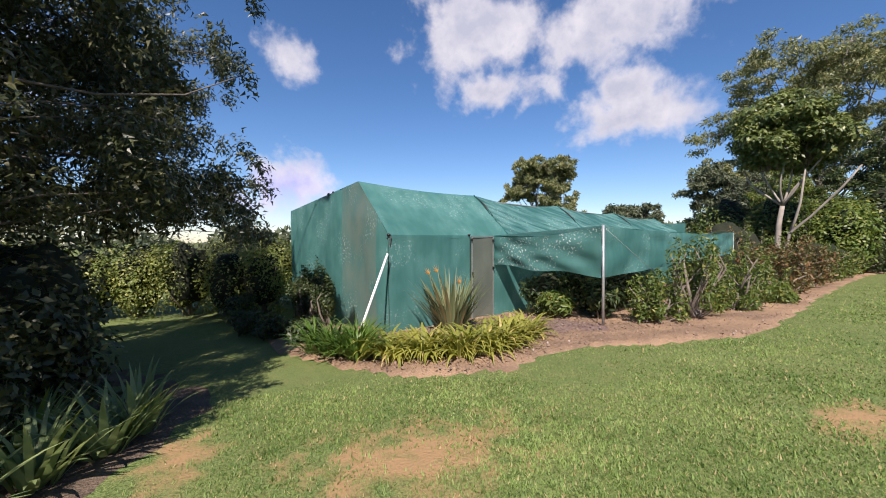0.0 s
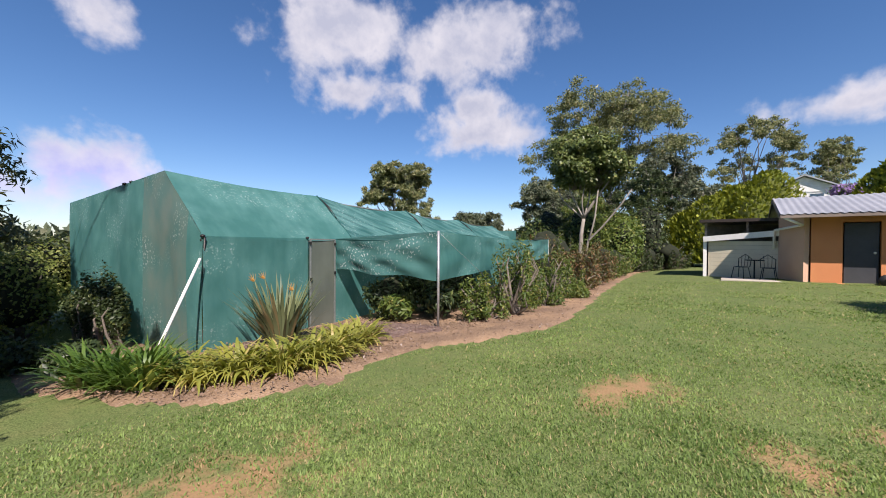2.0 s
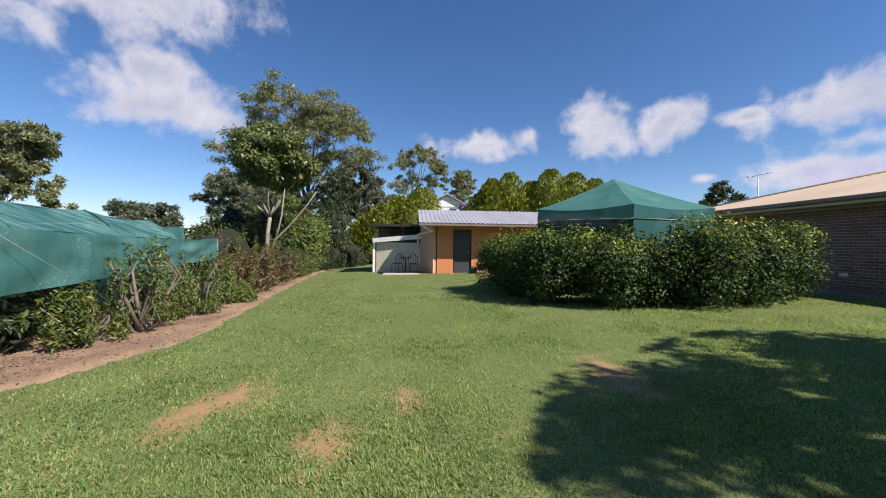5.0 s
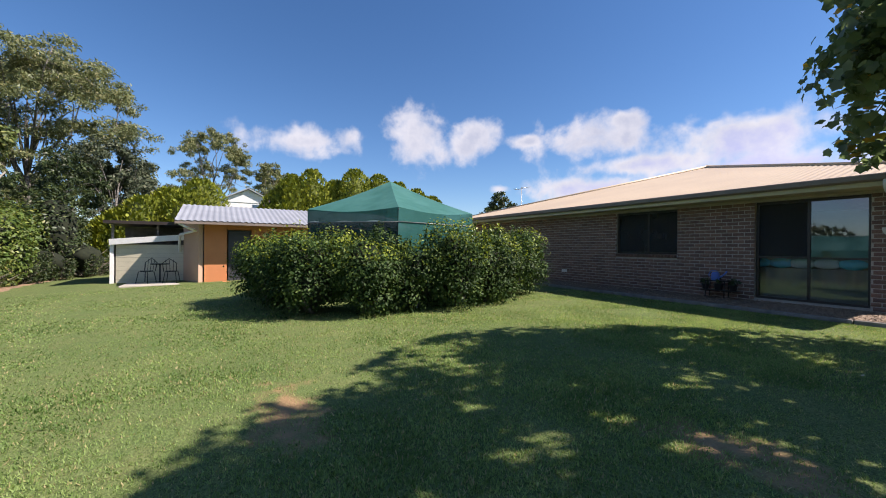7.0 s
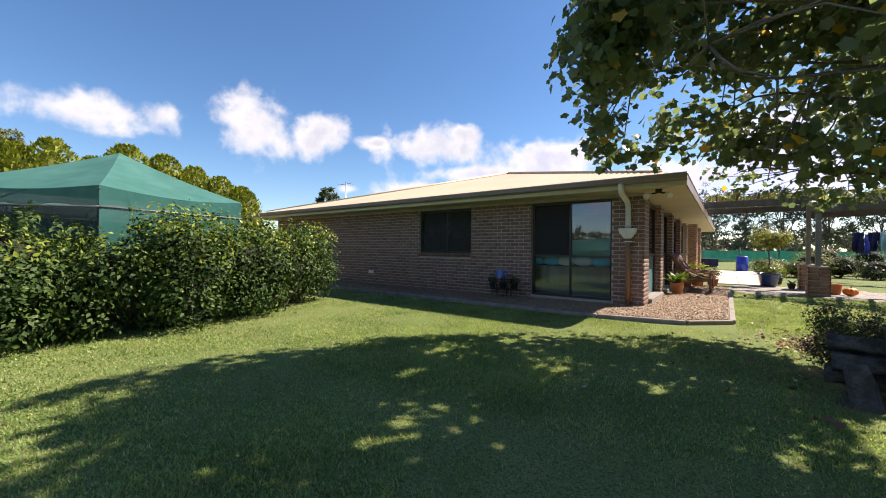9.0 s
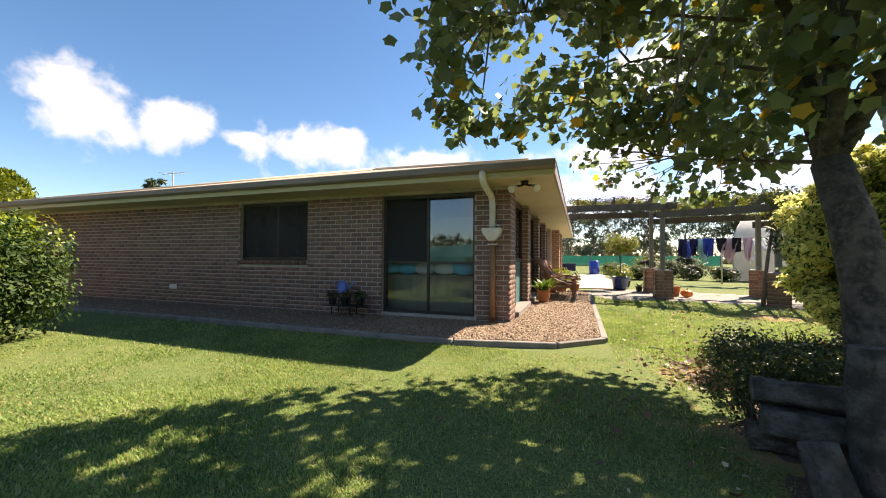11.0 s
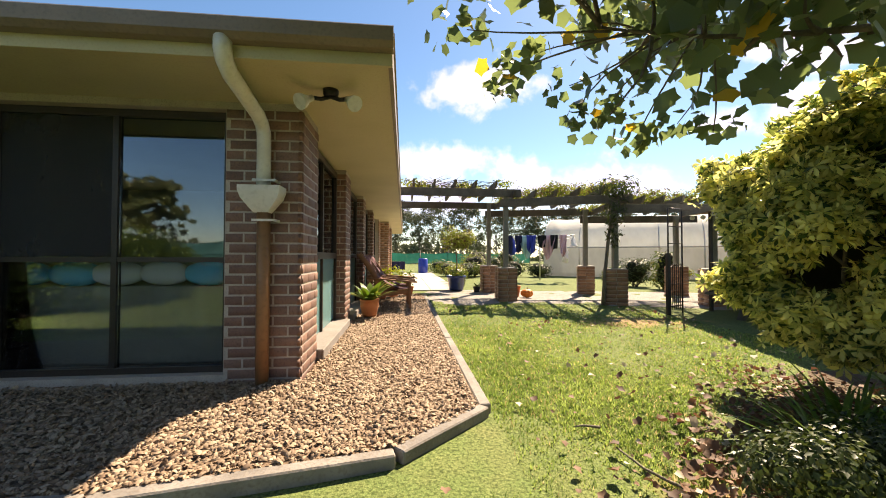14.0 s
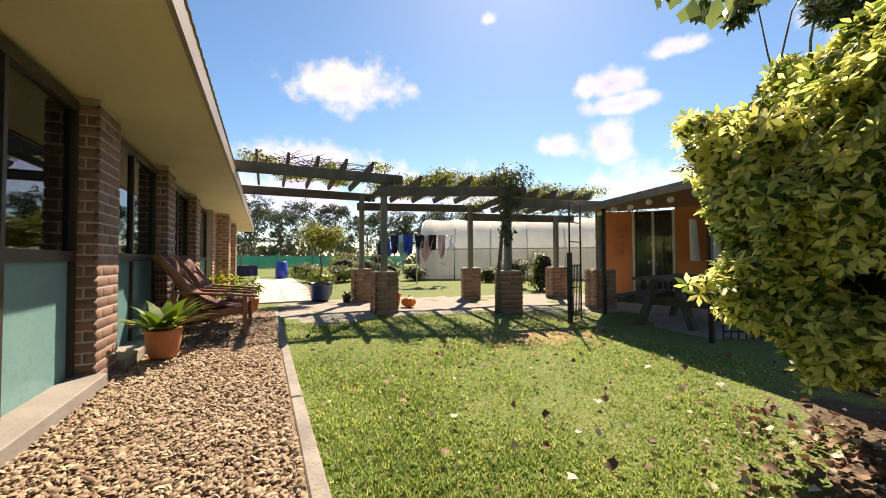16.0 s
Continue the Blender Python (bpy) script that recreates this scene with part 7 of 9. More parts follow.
gum(-34.0, -36.0, -1.0, 6.2, 3.6, 447, 50, 10000, 0.34, "lf_far", "low dark gum tree behind the shade house", 0.7, 0.3)
gum(-30.0, -26.0, -0.9, 7.0, 4.2, 448, 90, 24000, 0.28, "lf_far", "dark tree behind the pale-stemmed tree", 0.8, 0.12)
gum(-24.5, -21.5, -0.8, 5.5, 2.6, 449, 60, 12000, 0.2, "lf_mid", "light green tree in the thicket", 0.9, 0.12)
gum(-27.0, -18.6, -0.7, 7.2, 2.6, 450, 70, 16000, 0.22, "lf_dark", "dark ivy-clad tree by the shed", 0.9, 0.08)


# golden cypresses beyond the shed
def cypress(x, y, h, w, seed):
    r = np.random.default_rng(seed)
    z = -0.3
    o = thing("golden_cypress", (x, y, z), "dense golden-green cypress with a rounded pointed top", "tree", "row of golden cypresses")
    part("trunk", Bag().tube([(x, y, z - 0.1), (x, y, z + h * 0.6)], [0.16, 0.06], 7), "bark", o)
    peaks = [(x + w * 0.5 * math.cos(q), y + w * 0.5 * math.sin(q), h * k_, w * 0.78) for q, k_ in zip(r.uniform(0, math.tau, 4) * 0.3 + np.arange(4) * 1.57, (1.0, r.uniform(0.86, 0.97), r.uniform(0.78, 0.95), r.uniform(0.7, 0.9)))]
    core = Bag()
    cols = []
    n = 2700
    for px, py, ph, pw in peaks:
        core.lathe([(pw * 0.9, 0.25), (pw * 1.08, ph * 0.25), (pw * 1.08, ph * 0.5), (pw * 0.85, ph * 0.76), (0.1, ph * 0.97)], (px, py, z), 12, 0.05)
        t = r.random(n) ** 0.8
        a = r.uniform(0, math.tau, n)
        prof = np.interp(t, [0, 0.25, 0.5, 0.75, 0.9, 1.0], [0.9, 1.0, 1.0, 0.86, 0.62, 0.2]) * pw * 1.25
        lump = 1 + 0.12 * np.sin(a * 5 + t * 9 + seed) * np.sin(t * 19 + a * 3) + 0.1 * r.normal(size=n)
        d = np.stack([np.cos(a), np.sin(a), np.full(n, 0.25)], 1)
        P = np.stack([px + np.cos(a) * prof * lump, py + np.sin(a) * prof * lump, z + 0.15 + t * (ph - 0.15)], 1)
        Y = unit(np.array([[0, 0, 1.0]]) + 0.8 * d + 0.35 * r.normal(size=(n, 3)))
        X = unit(np.cross(Y, d + 0.4 * r.normal(size=(n, 3))))
        s = (0.2 * (0.7 + 0.6 * r.random(n)))[:, None]
        cols.append((P, X * s * 1.3, Y * s, np.cross(X, Y) * s))
    part("twig_mass", core, "core_gold", o)
    part("crown", scatter("crown", *RHOMB, *(np.concatenate([c[i] for c in cols]) for i in range(4))), "lf_cyp", o)


for i, (x, y, h, w) in enumerate(((-27.3, -15.5, 3.5, 1.2), (-27.0, -14.0, 4.9, 1.4), (-26.9, -12.4, 5.6, 1.5), (-26.1, -7.0, 6.3, 1.15), (-26.0, -5.7, 6.7, 1.2),
                                  (-25.6, -4.1, 6.1, 1.2), (-25.3, -2.7, 6.8, 1.35), (-25.0, -1.3, 6.6, 1.3), (-24.6, 0.1, 6.2, 1.2), (-24.2, 1.4, 5.7, 1.2), (-23.8, 2.6, 5.2, 1.1))):
    cypress(x, y, h, w, 460 + i)


# ---- gazebo ----
gaz = thing("gazebo", (GC.x, GC.y, ground(GC.x, GC.y)), "six-sided green shade-cloth gazebo with peaked roof", "gazebo")
ANG = [-18 + 60 * k for k in range(6)]
COR = [Vector((GC.x + 2.55 * math.cos(radians(a)), GC.y + 2.55 * math.sin(radians(a)), 2.13)) for a in ANG]
APEX = Vector((GC.x, GC.y, 3.16))
gg = ground(GC.x, GC.y)
for k in range(6):
    p, q = COR[k], COR[(k + 1) % 6]
    part("roof_panel", Bag().sheet(lambda u, v: lerp3(lerp3(p, q, u), APEX, v) + Vector((0, 0, -0.09 * math.sin(math.pi * u) * (1 - v) - 0.05 * math.sin(math.pi * v))), 12, 12), "cloth_tan", gaz)
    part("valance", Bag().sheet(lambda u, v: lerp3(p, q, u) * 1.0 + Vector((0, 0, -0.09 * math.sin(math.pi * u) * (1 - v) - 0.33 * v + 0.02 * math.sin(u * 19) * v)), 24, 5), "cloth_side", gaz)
    # bay 5 stands open: its dark sheet is the inner shade, put in as colour
    part("side_panel", Bag().sheet(lambda u, v: (lambda m: Vector((m.x, m.y, gg + (1.78 - gg) * v)))(lerp3(p, q, u) * 0.995 + Vector((GC.x, GC.y, 0)) * 0.005), 8, 8), "open_side" if k == 5 else "cloth_side", gaz)
    part("post", Bag().tube([(GC.x + (p.x - GC.x) * 0.98, GC.y + (p.y - GC.y) * 0.98, gg), (GC.x + (p.x - GC.x) * 0.98, GC.y + (p.y - GC.y) * 0.98, 2.08)], 0.025, 8), "tube", gaz)
    part("rafter", Bag().tube([p - Vector((0, 0, 0.06)), APEX - Vector((0, 0, 0.1))], 0.02, 7), "tube", gaz)
    part("rail", Bag().tube([(p.x, p.y, 1.78), (q.x, q.y, 1.78)], 0.014, 6), "tube", gaz)

# ---- orange shed with its lean-to ----
SX = -15.5
shed = thing("shed", (-18, -8, -0.2), "low orange-painted block shed with grey corrugated roof", "shed")
zs = -0.4
w = part("wall", Bag().box(SX - 0.18, -11.15, zs, SX, -10.4, 2.1).box(SX - 0.18, -10.4, 1.8, SX, -9.55, 2.1).box(SX - 0.18, -9.55, zs, SX, -3.2, 2.1), "orange", shed, "orange painted front wall")
part("wall", Bag().beam((SX - 0.02, -11.26, (zs + 2.1) / 2), (-16.86, -11.82, (zs + 2.1) / 2), 0.16, 2.1 - zs), "peach", shed, "pale peach splayed side wall")
part("wall", Bag().box(-21.2, -11.15, zs, SX - 0.18, -10.97, 2.1).box(-21.2, -3.38, zs, SX - 0.18, -3.2, 2.1).box(-21.2, -10.97, zs, -21.0, -3.38, 2.1), "peach", shed, "pale peach side wall")
gb = Bag()
for y in (-11.14, -3.22):
    gb.poly([(SX - 0.02, y, 2.1), (-21.18, y, 2.1), (-18.3, y, 2.85)])
part("gable", gb.thick(0.06), "old_wood", shed, "dark timber gable")
dr = part("door", Bag().box(SX - 0.12, -10.36, -0.2, SX - 0.07, -9.59, 1.77), "door_dark", shed, "charcoal painted door", bevel=0.005)
part("handle", Bag().ball((SX - 0.03, -9.68, 0.8), 0.035, 2), "pvc", dr)
part("doorstep", Bag().box(SX - 0.1, -10.55, -0.42, SX + 0.35, -9.4, -0.2), "orange", shed, bevel=0.01)


def corrugated(bag, a, b, c, d, pitch=0.12, amp=0.012):
    """A ribbed sheet between the eave a-b and the ridge d-c."""
    a, b, c, d = (Vector(q) for q in (a, b, c, d))
    n = int((b - a).length / pitch * 4)
    return bag.sheet(lambda u, v: lerp3(lerp3(a, b, u), lerp3(d, c, u), v) + Vector((0, 0, amp * math.cos(u * n / 4 * math.tau))), n, 1)


part("roof", corrugated(Bag(), (-14.6, -12.0, 2.06), (-14.6, -2.8, 2.06), (-18.3, -2.8, 2.95), (-18.3, -12.0, 2.95), 0.2, 0.018), "roof_grey", shed, "grey corrugated steel slope")
part("roof", corrugated(Bag(), (-21.9, -12.0, 2.06), (-21.9, -2.8, 2.06), (-18.3, -2.8, 2.95), (-18.3, -12.0, 2.95), 0.2, 0.018), "roof_grey", shed)
part("barge_board", Bag().beam((-14.72, -12.0, 1.98), (-18.3, -12.0, 2.88), 0.04, 0.16).beam((-18.3, -12.0, 2.88), (-21.9, -12.0, 1.98), 0.04, 0.16), "old_wood", shed, "dark timber barge board")
part("gutter", Bag().box(-14.72, -12.0, 1.94, -14.62, -2.8, 2.05), "gutter", shed)
part("downpipe", Bag().tube([(-14.7, -11.9, 1.96), (-14.75, -11.7, 1.84), (-15.2, -11.4, 1.72), (-16.7, -12.0, 1.6), (-16.8, -12.02, 1.5), (-16.8, -12.02, 0.9)], 0.045, 8), "white", shed, "white downpipe")
lean = thing("lean_to", (-17.4, -12.7, -0.3), "cream weatherboard lean-to with flat dark roof", "lean-to")
for i in range(9):
    z = -0.34 + i * 0.17
    part("board", Bag().beam((-17.55, -14.1, z + 0.085), (-16.93, -11.85, z + 0.085), 0.03 + 0.004 * (i % 2), 0.165), "board", lean)
part("capping", Bag().beam((-17.5, -14.25, 1.28), (-16.9, -11.8, 1.5), 0.26, 0.22), "white", lean, "white painted capping")
part("post", Bag().box(-17.62, -14.28, -0.45, -17.5, -14.16, 1.3), "white", lean)
part("roof", Bag().box(-20.5, -14.4, 1.98, -17.1, -11.2, 2.1), "dark_frame", lean, "flat dark roof")
part("back_wall", Bag().box(-20.5, -14.3, -0.5, -20.35, -11.2, 1.97).box(-20.34, -14.3, -0.5, -17.7, -14.22, 1.2), "old_wood", lean)
for y in (-14.2, -12.8):
    part("stud", Bag().box(-17.6, y - 0.04, 1.38, -17.52, y + 0.04, 1.98), "old_wood", lean)
solo("plank", Bag().beam((-15.75, -11.35, -0.28), (-16.1, -11.25, 0.75), 0.15, 0.03), "old_wood", "old grey plank leaning on the shed wall", "plank")
solo("paving_slab", Bag().box(-16.6, -13.6, -0.36, -15.2, -11.3, -0.24), "concrete", "pale concrete slab before the lean-to", "slab", bevel=0.01)


def garden_chair(at, turn, seed=0):
    o = thing("garden_chair", (0, 0, 0), "black wrought metal garden chair on the slab", "chair", "chairs by the shed")
    part("seat", Bag().lathe([(0.2, 0.42), (0.21, 0.44), (0.2, 0.45)], (0, 0, 0), 14), "black", o)
    for sx in (-1, 1):
        for sy in (-1, 1):
            part("leg", Bag().tube([(0.16 * sx, 0.16 * sy, 0.43), (0.22 * sx, 0.22 * sy, 0)], 0.014, 6), "black", o)
    bk = Bag().tube([(-0.2, 0.18, 0.43), (-0.22, 0.24, 0.75), (0, 0.27, 0.92), (0.22, 0.24, 0.75), (0.2, 0.18, 0.43)], 0.015, 6)
    for q in (-0.1, 0, 0.1):
        bk.tube([(q, 0.19, 0.43), (q * 1.2, 0.26, 0.88)], 0.009, 5)
    part("backrest", bk, "black", o)
    o.matrix_basis = pose(*at, 0, 0, turn)
    return o


c1 = garden_chair((-16.3, -13.0, -0.24), 60)
copy_thing(c1, pose(-16.0, -12.2, -0.24, 0, 0, -100))
gt = thing("garden_table", (-16.4, -12.6, -0.24), "small round black metal garden table", "table")
part("tabletop", Bag().lathe([(0.3, 0.68), (0.31, 0.7), (0.3, 0.715)], (-16.4, -12.6, -0.24), 18), "black", gt)
part("pedestal", Bag().tube([(-16.4, -12.6, -0.24), (-16.4, -12.6, 0.45)], 0.025, 8), "black", gt)
wb = thing("wheelbarrow", (-15.0, -9.0, -0.2), "dark green wheelbarrow parked by the shed door", "wheelbarrow")
tray = Bag().box(-15.25, -9.4, -0.02, -14.65, -8.6, 0.28)
for v in tray.bm.verts:
    if v.co.z < 0.1:
        v.co.x, v.co.y = -14.95 + (v.co.x + 14.95) * 0.6, -9.1 + (v.co.y + 9.0) * 0.55
part("tray", tray, "black_pot", wb, bevel=0.02)
part("wheel", Bag().lathe([(0.02, -0.04), (0.17, -0.04), (0.18, 0), (0.17, 0.04), (0.02, 0.04)], (0, 0, 0), 16), "black_pot", wb)
wb.children[1].matrix_basis = pose(-14.9, -9.55, -0.02, 0, 90, 0)
part("frame", Bag().tube([(-15.1, -8.3, 0.25), (-15.1, -8.8, 0.02), (-14.9, -9.55, -0.02)], 0.016, 6).tube([(-14.7, -8.3, 0.25), (-14.7, -8.8, 0.02), (-14.9, -9.55, -0.02)], 0.016, 6)
     .tube([(-15.1, -8.7, 0.05), (-15.1, -8.65, -0.2)], 0.016, 6).tube([(-14.7, -8.7, 0.05), (-14.7, -8.65, -0.2)], 0.016, 6), "steel", wb)

# white house far behind, with a purple-flowering tree
fh = thing("far_house", (-54, -8, 0), "distant white weatherboard house with grey gable roof", "house")
part("wall", Bag().box(-58, -11.0, -0.5, -52, -4.4, 6.6), "white", fh)
part("gable", Bag().poly([(-51.98, -11.0, 6.6), (-51.98, -4.4, 6.6), (-51.98, -7.7, 8.2)]).thick(0.05), "white", fh)
part("roof", Bag().beam((-55, -11.5, 6.45), (-55, -7.7, 8.35), 7.0, 0.12).beam((-55, -7.7, 8.35), (-55, -3.9, 6.45), 7.0, 0.12), "roof_grey", fh)
part("window", Bag().box(-51.99, -7.2, 5.4, -51.95, -6.2, 6.4), "glass", fh)
tree("flowering_tree", (-46, -5.6, -0.4), 3.0, blob_clumps(471, (-46, -5.6, 5.4), (1.6, 1.6, 1.2), 10), 3000, 0.25, "lf_purple", "small tree covered in purple blossom", 472, r0=0.1)
# behind the house end: a bushy tree, a palm and an aerial
gum(-24.0, 11.0, 0, 6.0, 2.6, 474, 18, 5000, 0.26, "lf_dark", "rounded dark tree past the house end", 0.9, 0.4)
ae = thing("aerial", (-17.5, 6.5, 0), "thin television aerial mast beyond the roof", "aerial")
part("mast", Bag().tube([(-17.5, 6.5, 0), (-17.5, 6.5, 5.2)], 0.025, 6), "steel", ae)
part("array", Bag().tube([(-18.1, 6.4, 5.1), (-16.8, 6.6, 5.15)], 0.015, 5).tube([(-17.9, 6.1, 5.12), (-17.9, 6.75, 5.12)], 0.01, 4).tube([(-17.2, 6.2, 5.14), (-17.2, 6.85, 5.14)], 0.01, 4), "steel", ae)


# ---- pergola ----
perg = thing("pergola", (5, 6, 0), "weathered timber pergola on brick piers, vine on top", "pergola")
FRONT = [Vector((0.85, 5.6, 0)), Vector((3.28, 5.62, 0)), Vector((5.5, 4.68, 0)), Vector((7.5, 4.26, 0))]
BACK = [Vector((0.85, 7.75, 0)), Vector((3.35, 7.75, 0)), Vector((5.97, 7.0, 0)), Vector((8.35, 6.5, 0))]
LEVEL = [2.66, 2.42, 2.2]      # beam tops, stepping down bay by bay


def pier(at, turn):
    n = 9
    w = part("pier", Bag().box(-0.205, -0.205, -0.08, 0.205, 0.205, 0.79, Matrix.Translation(at) @ Matrix.Rotation(turn, 4, "Z")), "mortar", perg, "square brick pier")
    V, F = [], []
    q = []
    for side in range(4):
        a = turn + side * math.pi / 2
        al, inn = Vector((math.cos(a), math.sin(a), 0)), Vector((-math.sin(a), math.cos(a), 0))
        o = Vector(at) - al * 0.22 - inn * 0.22
        for k in range(n):
            z = -0.02 + 0.09 * k
            cuts = ((0.0, 0.23), (0.24, 0.44)) if k % 2 else ((0.0, 0.2), (0.21, 0.44))
            for s, e in cuts:
                q.append((o + al * s + Vector((0, 0, z)), al * (e - s), inn * 0.03))
    me = scatter("brick_run", BV, BF, np.array([p[0] for p in q]), np.array([p[1] for p in q]), np.array([p[2] for p in q]), np.tile([[0, 0, 0.079]], (len(q), 1)))
    part("brick_run", me, "brick_pale", w, "tan bricks", kind="stuff")
    part("cap", Bag().box(-0.2, -0.2, 0.79, 0.2, 0.2, 0.8, Matrix.Translation(at) @ Matrix.Rotation(turn, 4, "Z")), "mortar", w)


for row in (FRONT, BACK):
    for i in range(1, 4):
        p = row[i]
        pier(p, 0.0 if i == 1 else -0.35 if i == 2 else -0.25)
        top = LEVEL[min(i, 3) - 1] - 0.02
        part("post", Bag().box(-0.055, -0.055, 0.79, 0.055, 0.055, top, Matrix.Translation((p.x, p.y, 0))), "post_wood", perg, bevel=0.006)
for row, off in ((FRONT, -0.075), (BACK, 0.075)):
    for i in range(3):
        a, c = row[i], row[i + 1]
        d = (c - a).normalized()
        nrm = Vector((-d.y, d.x, 0)) * off
        z = LEVEL[i] - 0.09
        e = 0.35 if i < 2 else 0.6
        part("beam", Bag().beam(Vector((a.x, a.y, z)) + nrm - d * (0.38 if i == 0 else 0.12), Vector((c.x, c.y, z)) + nrm + d * e, 0.05, 0.19), "beam_wood", perg, bevel=0.006)
for i in range(3):
    n = 5 if i == 0 else 5
    for k in range(n):
        t = (k + 0.15) / n if i == 0 else (k + 0.35) / n
        a, c = FRONT[i].lerp(FRONT[i + 1], t + (0.06 if i == 0 else 0)), BACK[i].lerp(BACK[i + 1], t + (0.06 if i == 0 else 0))
        d = (c - a).normalized()
        z = LEVEL[i] + 0.085
        a2, c2 = a - d * 0.27, c + d * 0.27
        rb = Bag().beam((a2.x, a2.y, z), (c2.x, c2.y, z), 0.045, 0.17)
        # the ends are cut away underneath
        for v in rb.bm.verts:
            for endp, s in ((a2, 1), (c2, -1)):
                if (Vector((v.co.x, v.co.y, 0)) - Vector((endp.x, endp.y, 0))).length < 0.05 and v.co.z < z:
                    v.co += d * s * 0.16
                    v.co.z += 0.03
        part("rafter", rb, "beam_wood", perg)
vrng = np.random.default_rng(500)
vine = thing("vine", (5.4, 5.0, 0), "straggling leafy vine climbing over the pergola roof", "vine")
b = Bag()
b.tube([(5.15, 4.55, 0), (5.22, 4.6, 0.7), (5.3, 4.6, 1.4), (5.42, 4.66, 2.0), (5.45, 4.9, 2.5)], [0.05, 0.04, 0.035, 0.03, 0.025], 7)
part("stem", b, "bark", vine)
b = Bag()
for i in range(3):
    for k in range(70 if i == 0 else 34):
        t, s = vrng.random(), vrng.random()
        p = FRONT[i].lerp(FRONT[i + 1], t).lerp(BACK[i].lerp(BACK[i + 1], t), s)
        q = FRONT[i].lerp(FRONT[i + 1], min(1, t + vrng.uniform(-0.5, 0.5))).lerp(BACK[i].lerp(BACK[i + 1], vrng.random()), vrng.random())
        z = LEVEL[i] + 0.2
        limb(b, (p.x, p.y, z), (q.x, q.y, z + vrng.uniform(-0.02, 0.12)), 0.009, 0.004, vrng, 0.05, 5, 4)
part("runner", b, "bark", vine, "bare twining runners", kind="stuff")
cl = []
for i in range(3):
    for k in range((22, 34, 30)[i]):
        t, s = vrng.random(), vrng.random()
        p = FRONT[i].lerp(FRONT[i + 1], t).lerp(BACK[i].lerp(BACK[i + 1], t), s)
        cl.append((p.x, p.y, LEVEL[i] + (0.2 if i == 0 else 0.26), 0.36, 0.36, 0.08 if i == 0 else 0.15))
foliage("leaves", vrng, cl, 17000, 0.06, "lf_vine", vine, RHOMB, "small fresh vine leaves", fill=0.2, lift=0.6)
foliage("hanging_leaves", vrng, [(5.45, 4.6, 2.1, 0.25, 0.25, 0.45), (5.4, 4.55, 1.6, 0.15, 0.15, 0.4), (5.5, 4.6, 2.6, 0.5, 0.5, 0.25)], 900, 0.1, "lf_dark", vine, LANCE, "dark leaves hanging at the post", fill=0.2, hang=1.0)

# ---- paved walk past the pergola ----
path = thing("paved_path", (1.8, 12, 0), "pale pinkish concrete path along the house", "path", kind="structure")
for i in range(11):
    for j in range(2):
        x0, y0 = 0.75 + 0.93 * j, 8.35 + 1.12 * i
        part("slab", Bag().box(x0, y0, -0.06, x0 + 0.92, y0 + 1.11, 0.035 + 0.003 * ((i + j) % 2)), "paving", path, bevel=0.006)

# ---- chairs, pots beside the wall ----
def lounge_chair(at, turn):
    o = thing("garden_lounge_chair", (0, 0, 0), "low reddish wooden lounge chair with maroon canvas sling", "chair", "lounge chairs on the pebbles")
    for sy in (-0.3, 0.3):
        part("arm", Bag().sheet(lambda u, v: (-0.38 + 0.98 * u, sy + (v - 0.5) * (0.08 + 0.05 * math.sin(math.pi * u)), 0.61 - 0.09 * u), 12, 1).thick(0.028), "red_wood", o)
        part("leg", Bag().beam((0.46, sy, 0.0), (0.45, sy, 0.52), 0.05, 0.075), "red_wood", o, bevel=0.006)
        part("leg", Bag().beam((-0.44, sy, 0.0), (-0.3, sy, 0.6), 0.05, 0.06), "red_wood", o, bevel=0.006)
        part("side_rail", Bag().beam((0.46, sy * 0.93, 0.34), (-0.42, sy * 0.93, 0.22), 0.035, 0.09), "red_wood", o, bevel=0.006)
        # broad curved side boards of the back
        part("back_post", Bag().sheet(lambda u, v: (-0.12 - 0.42 * u + 0.1 * math.sin(math.pi * u) - (v - 0.5) * 0.1, sy * 0.9, 0.24 + 0.82 * u - (v - 0.5) * 0.07 * (1 - 0.6 * u)), 14, 2).thick(0.035), "red_wood", o, "broad curved side board")
    part("head_rail", Bag().tube([(-0.5, -0.27, 1.02), (-0.52, 0, 1.03), (-0.5, 0.27, 1.02)], 0.022, 8), "red_wood", o)
    part("front_rail", Bag().beam((0.44, -0.3, 0.34), (0.44, 0.3, 0.34), 0.04, 0.09), "red_wood", o, bevel=0.006)
    for k in range(4):
        part("slat", Bag().beam((0.05 + 0.11 * k, -0.27, 0.28 + 0.014 * k), (0.05 + 0.11 * k, 0.27, 0.28 + 0.014 * k), 0.075, 0.018), "red_wood", o)
    part("sling", Bag().sheet(lambda u, v: (-0.5 + 0.93 * u, (v - 0.5) * 0.5, 1.01 - 1.12 * u + 0.47 * u * u - 0.05 * math.sin(math.pi * u) + 0.02 * math.sin(math.pi * v)), 20, 6).thick(0.008), "sling", o, "sagging maroon canvas")
    part("head_cushion", Bag().sheet(lambda u, v: (-0.46 + 0.16 * u + 0.05 * math.sin(math.pi * u) * math.sin(math.pi * v), (v - 0.5) * 0.46, 1.04 - 0.24 * u + 0.05 * math.sin(math.pi * u) * math.sin(math.pi * v)), 10, 10).thick(0.04), "sling", o, "padded maroon head cushion")
    o.matrix_basis = pose(*at, 0, 0, turn)
    return o


lc = lounge_chair((0.5, 4.5, 0.04), 2)
copy_thing(lc, pose(0.5, 5.55, 0.04, 0, 0, -5))


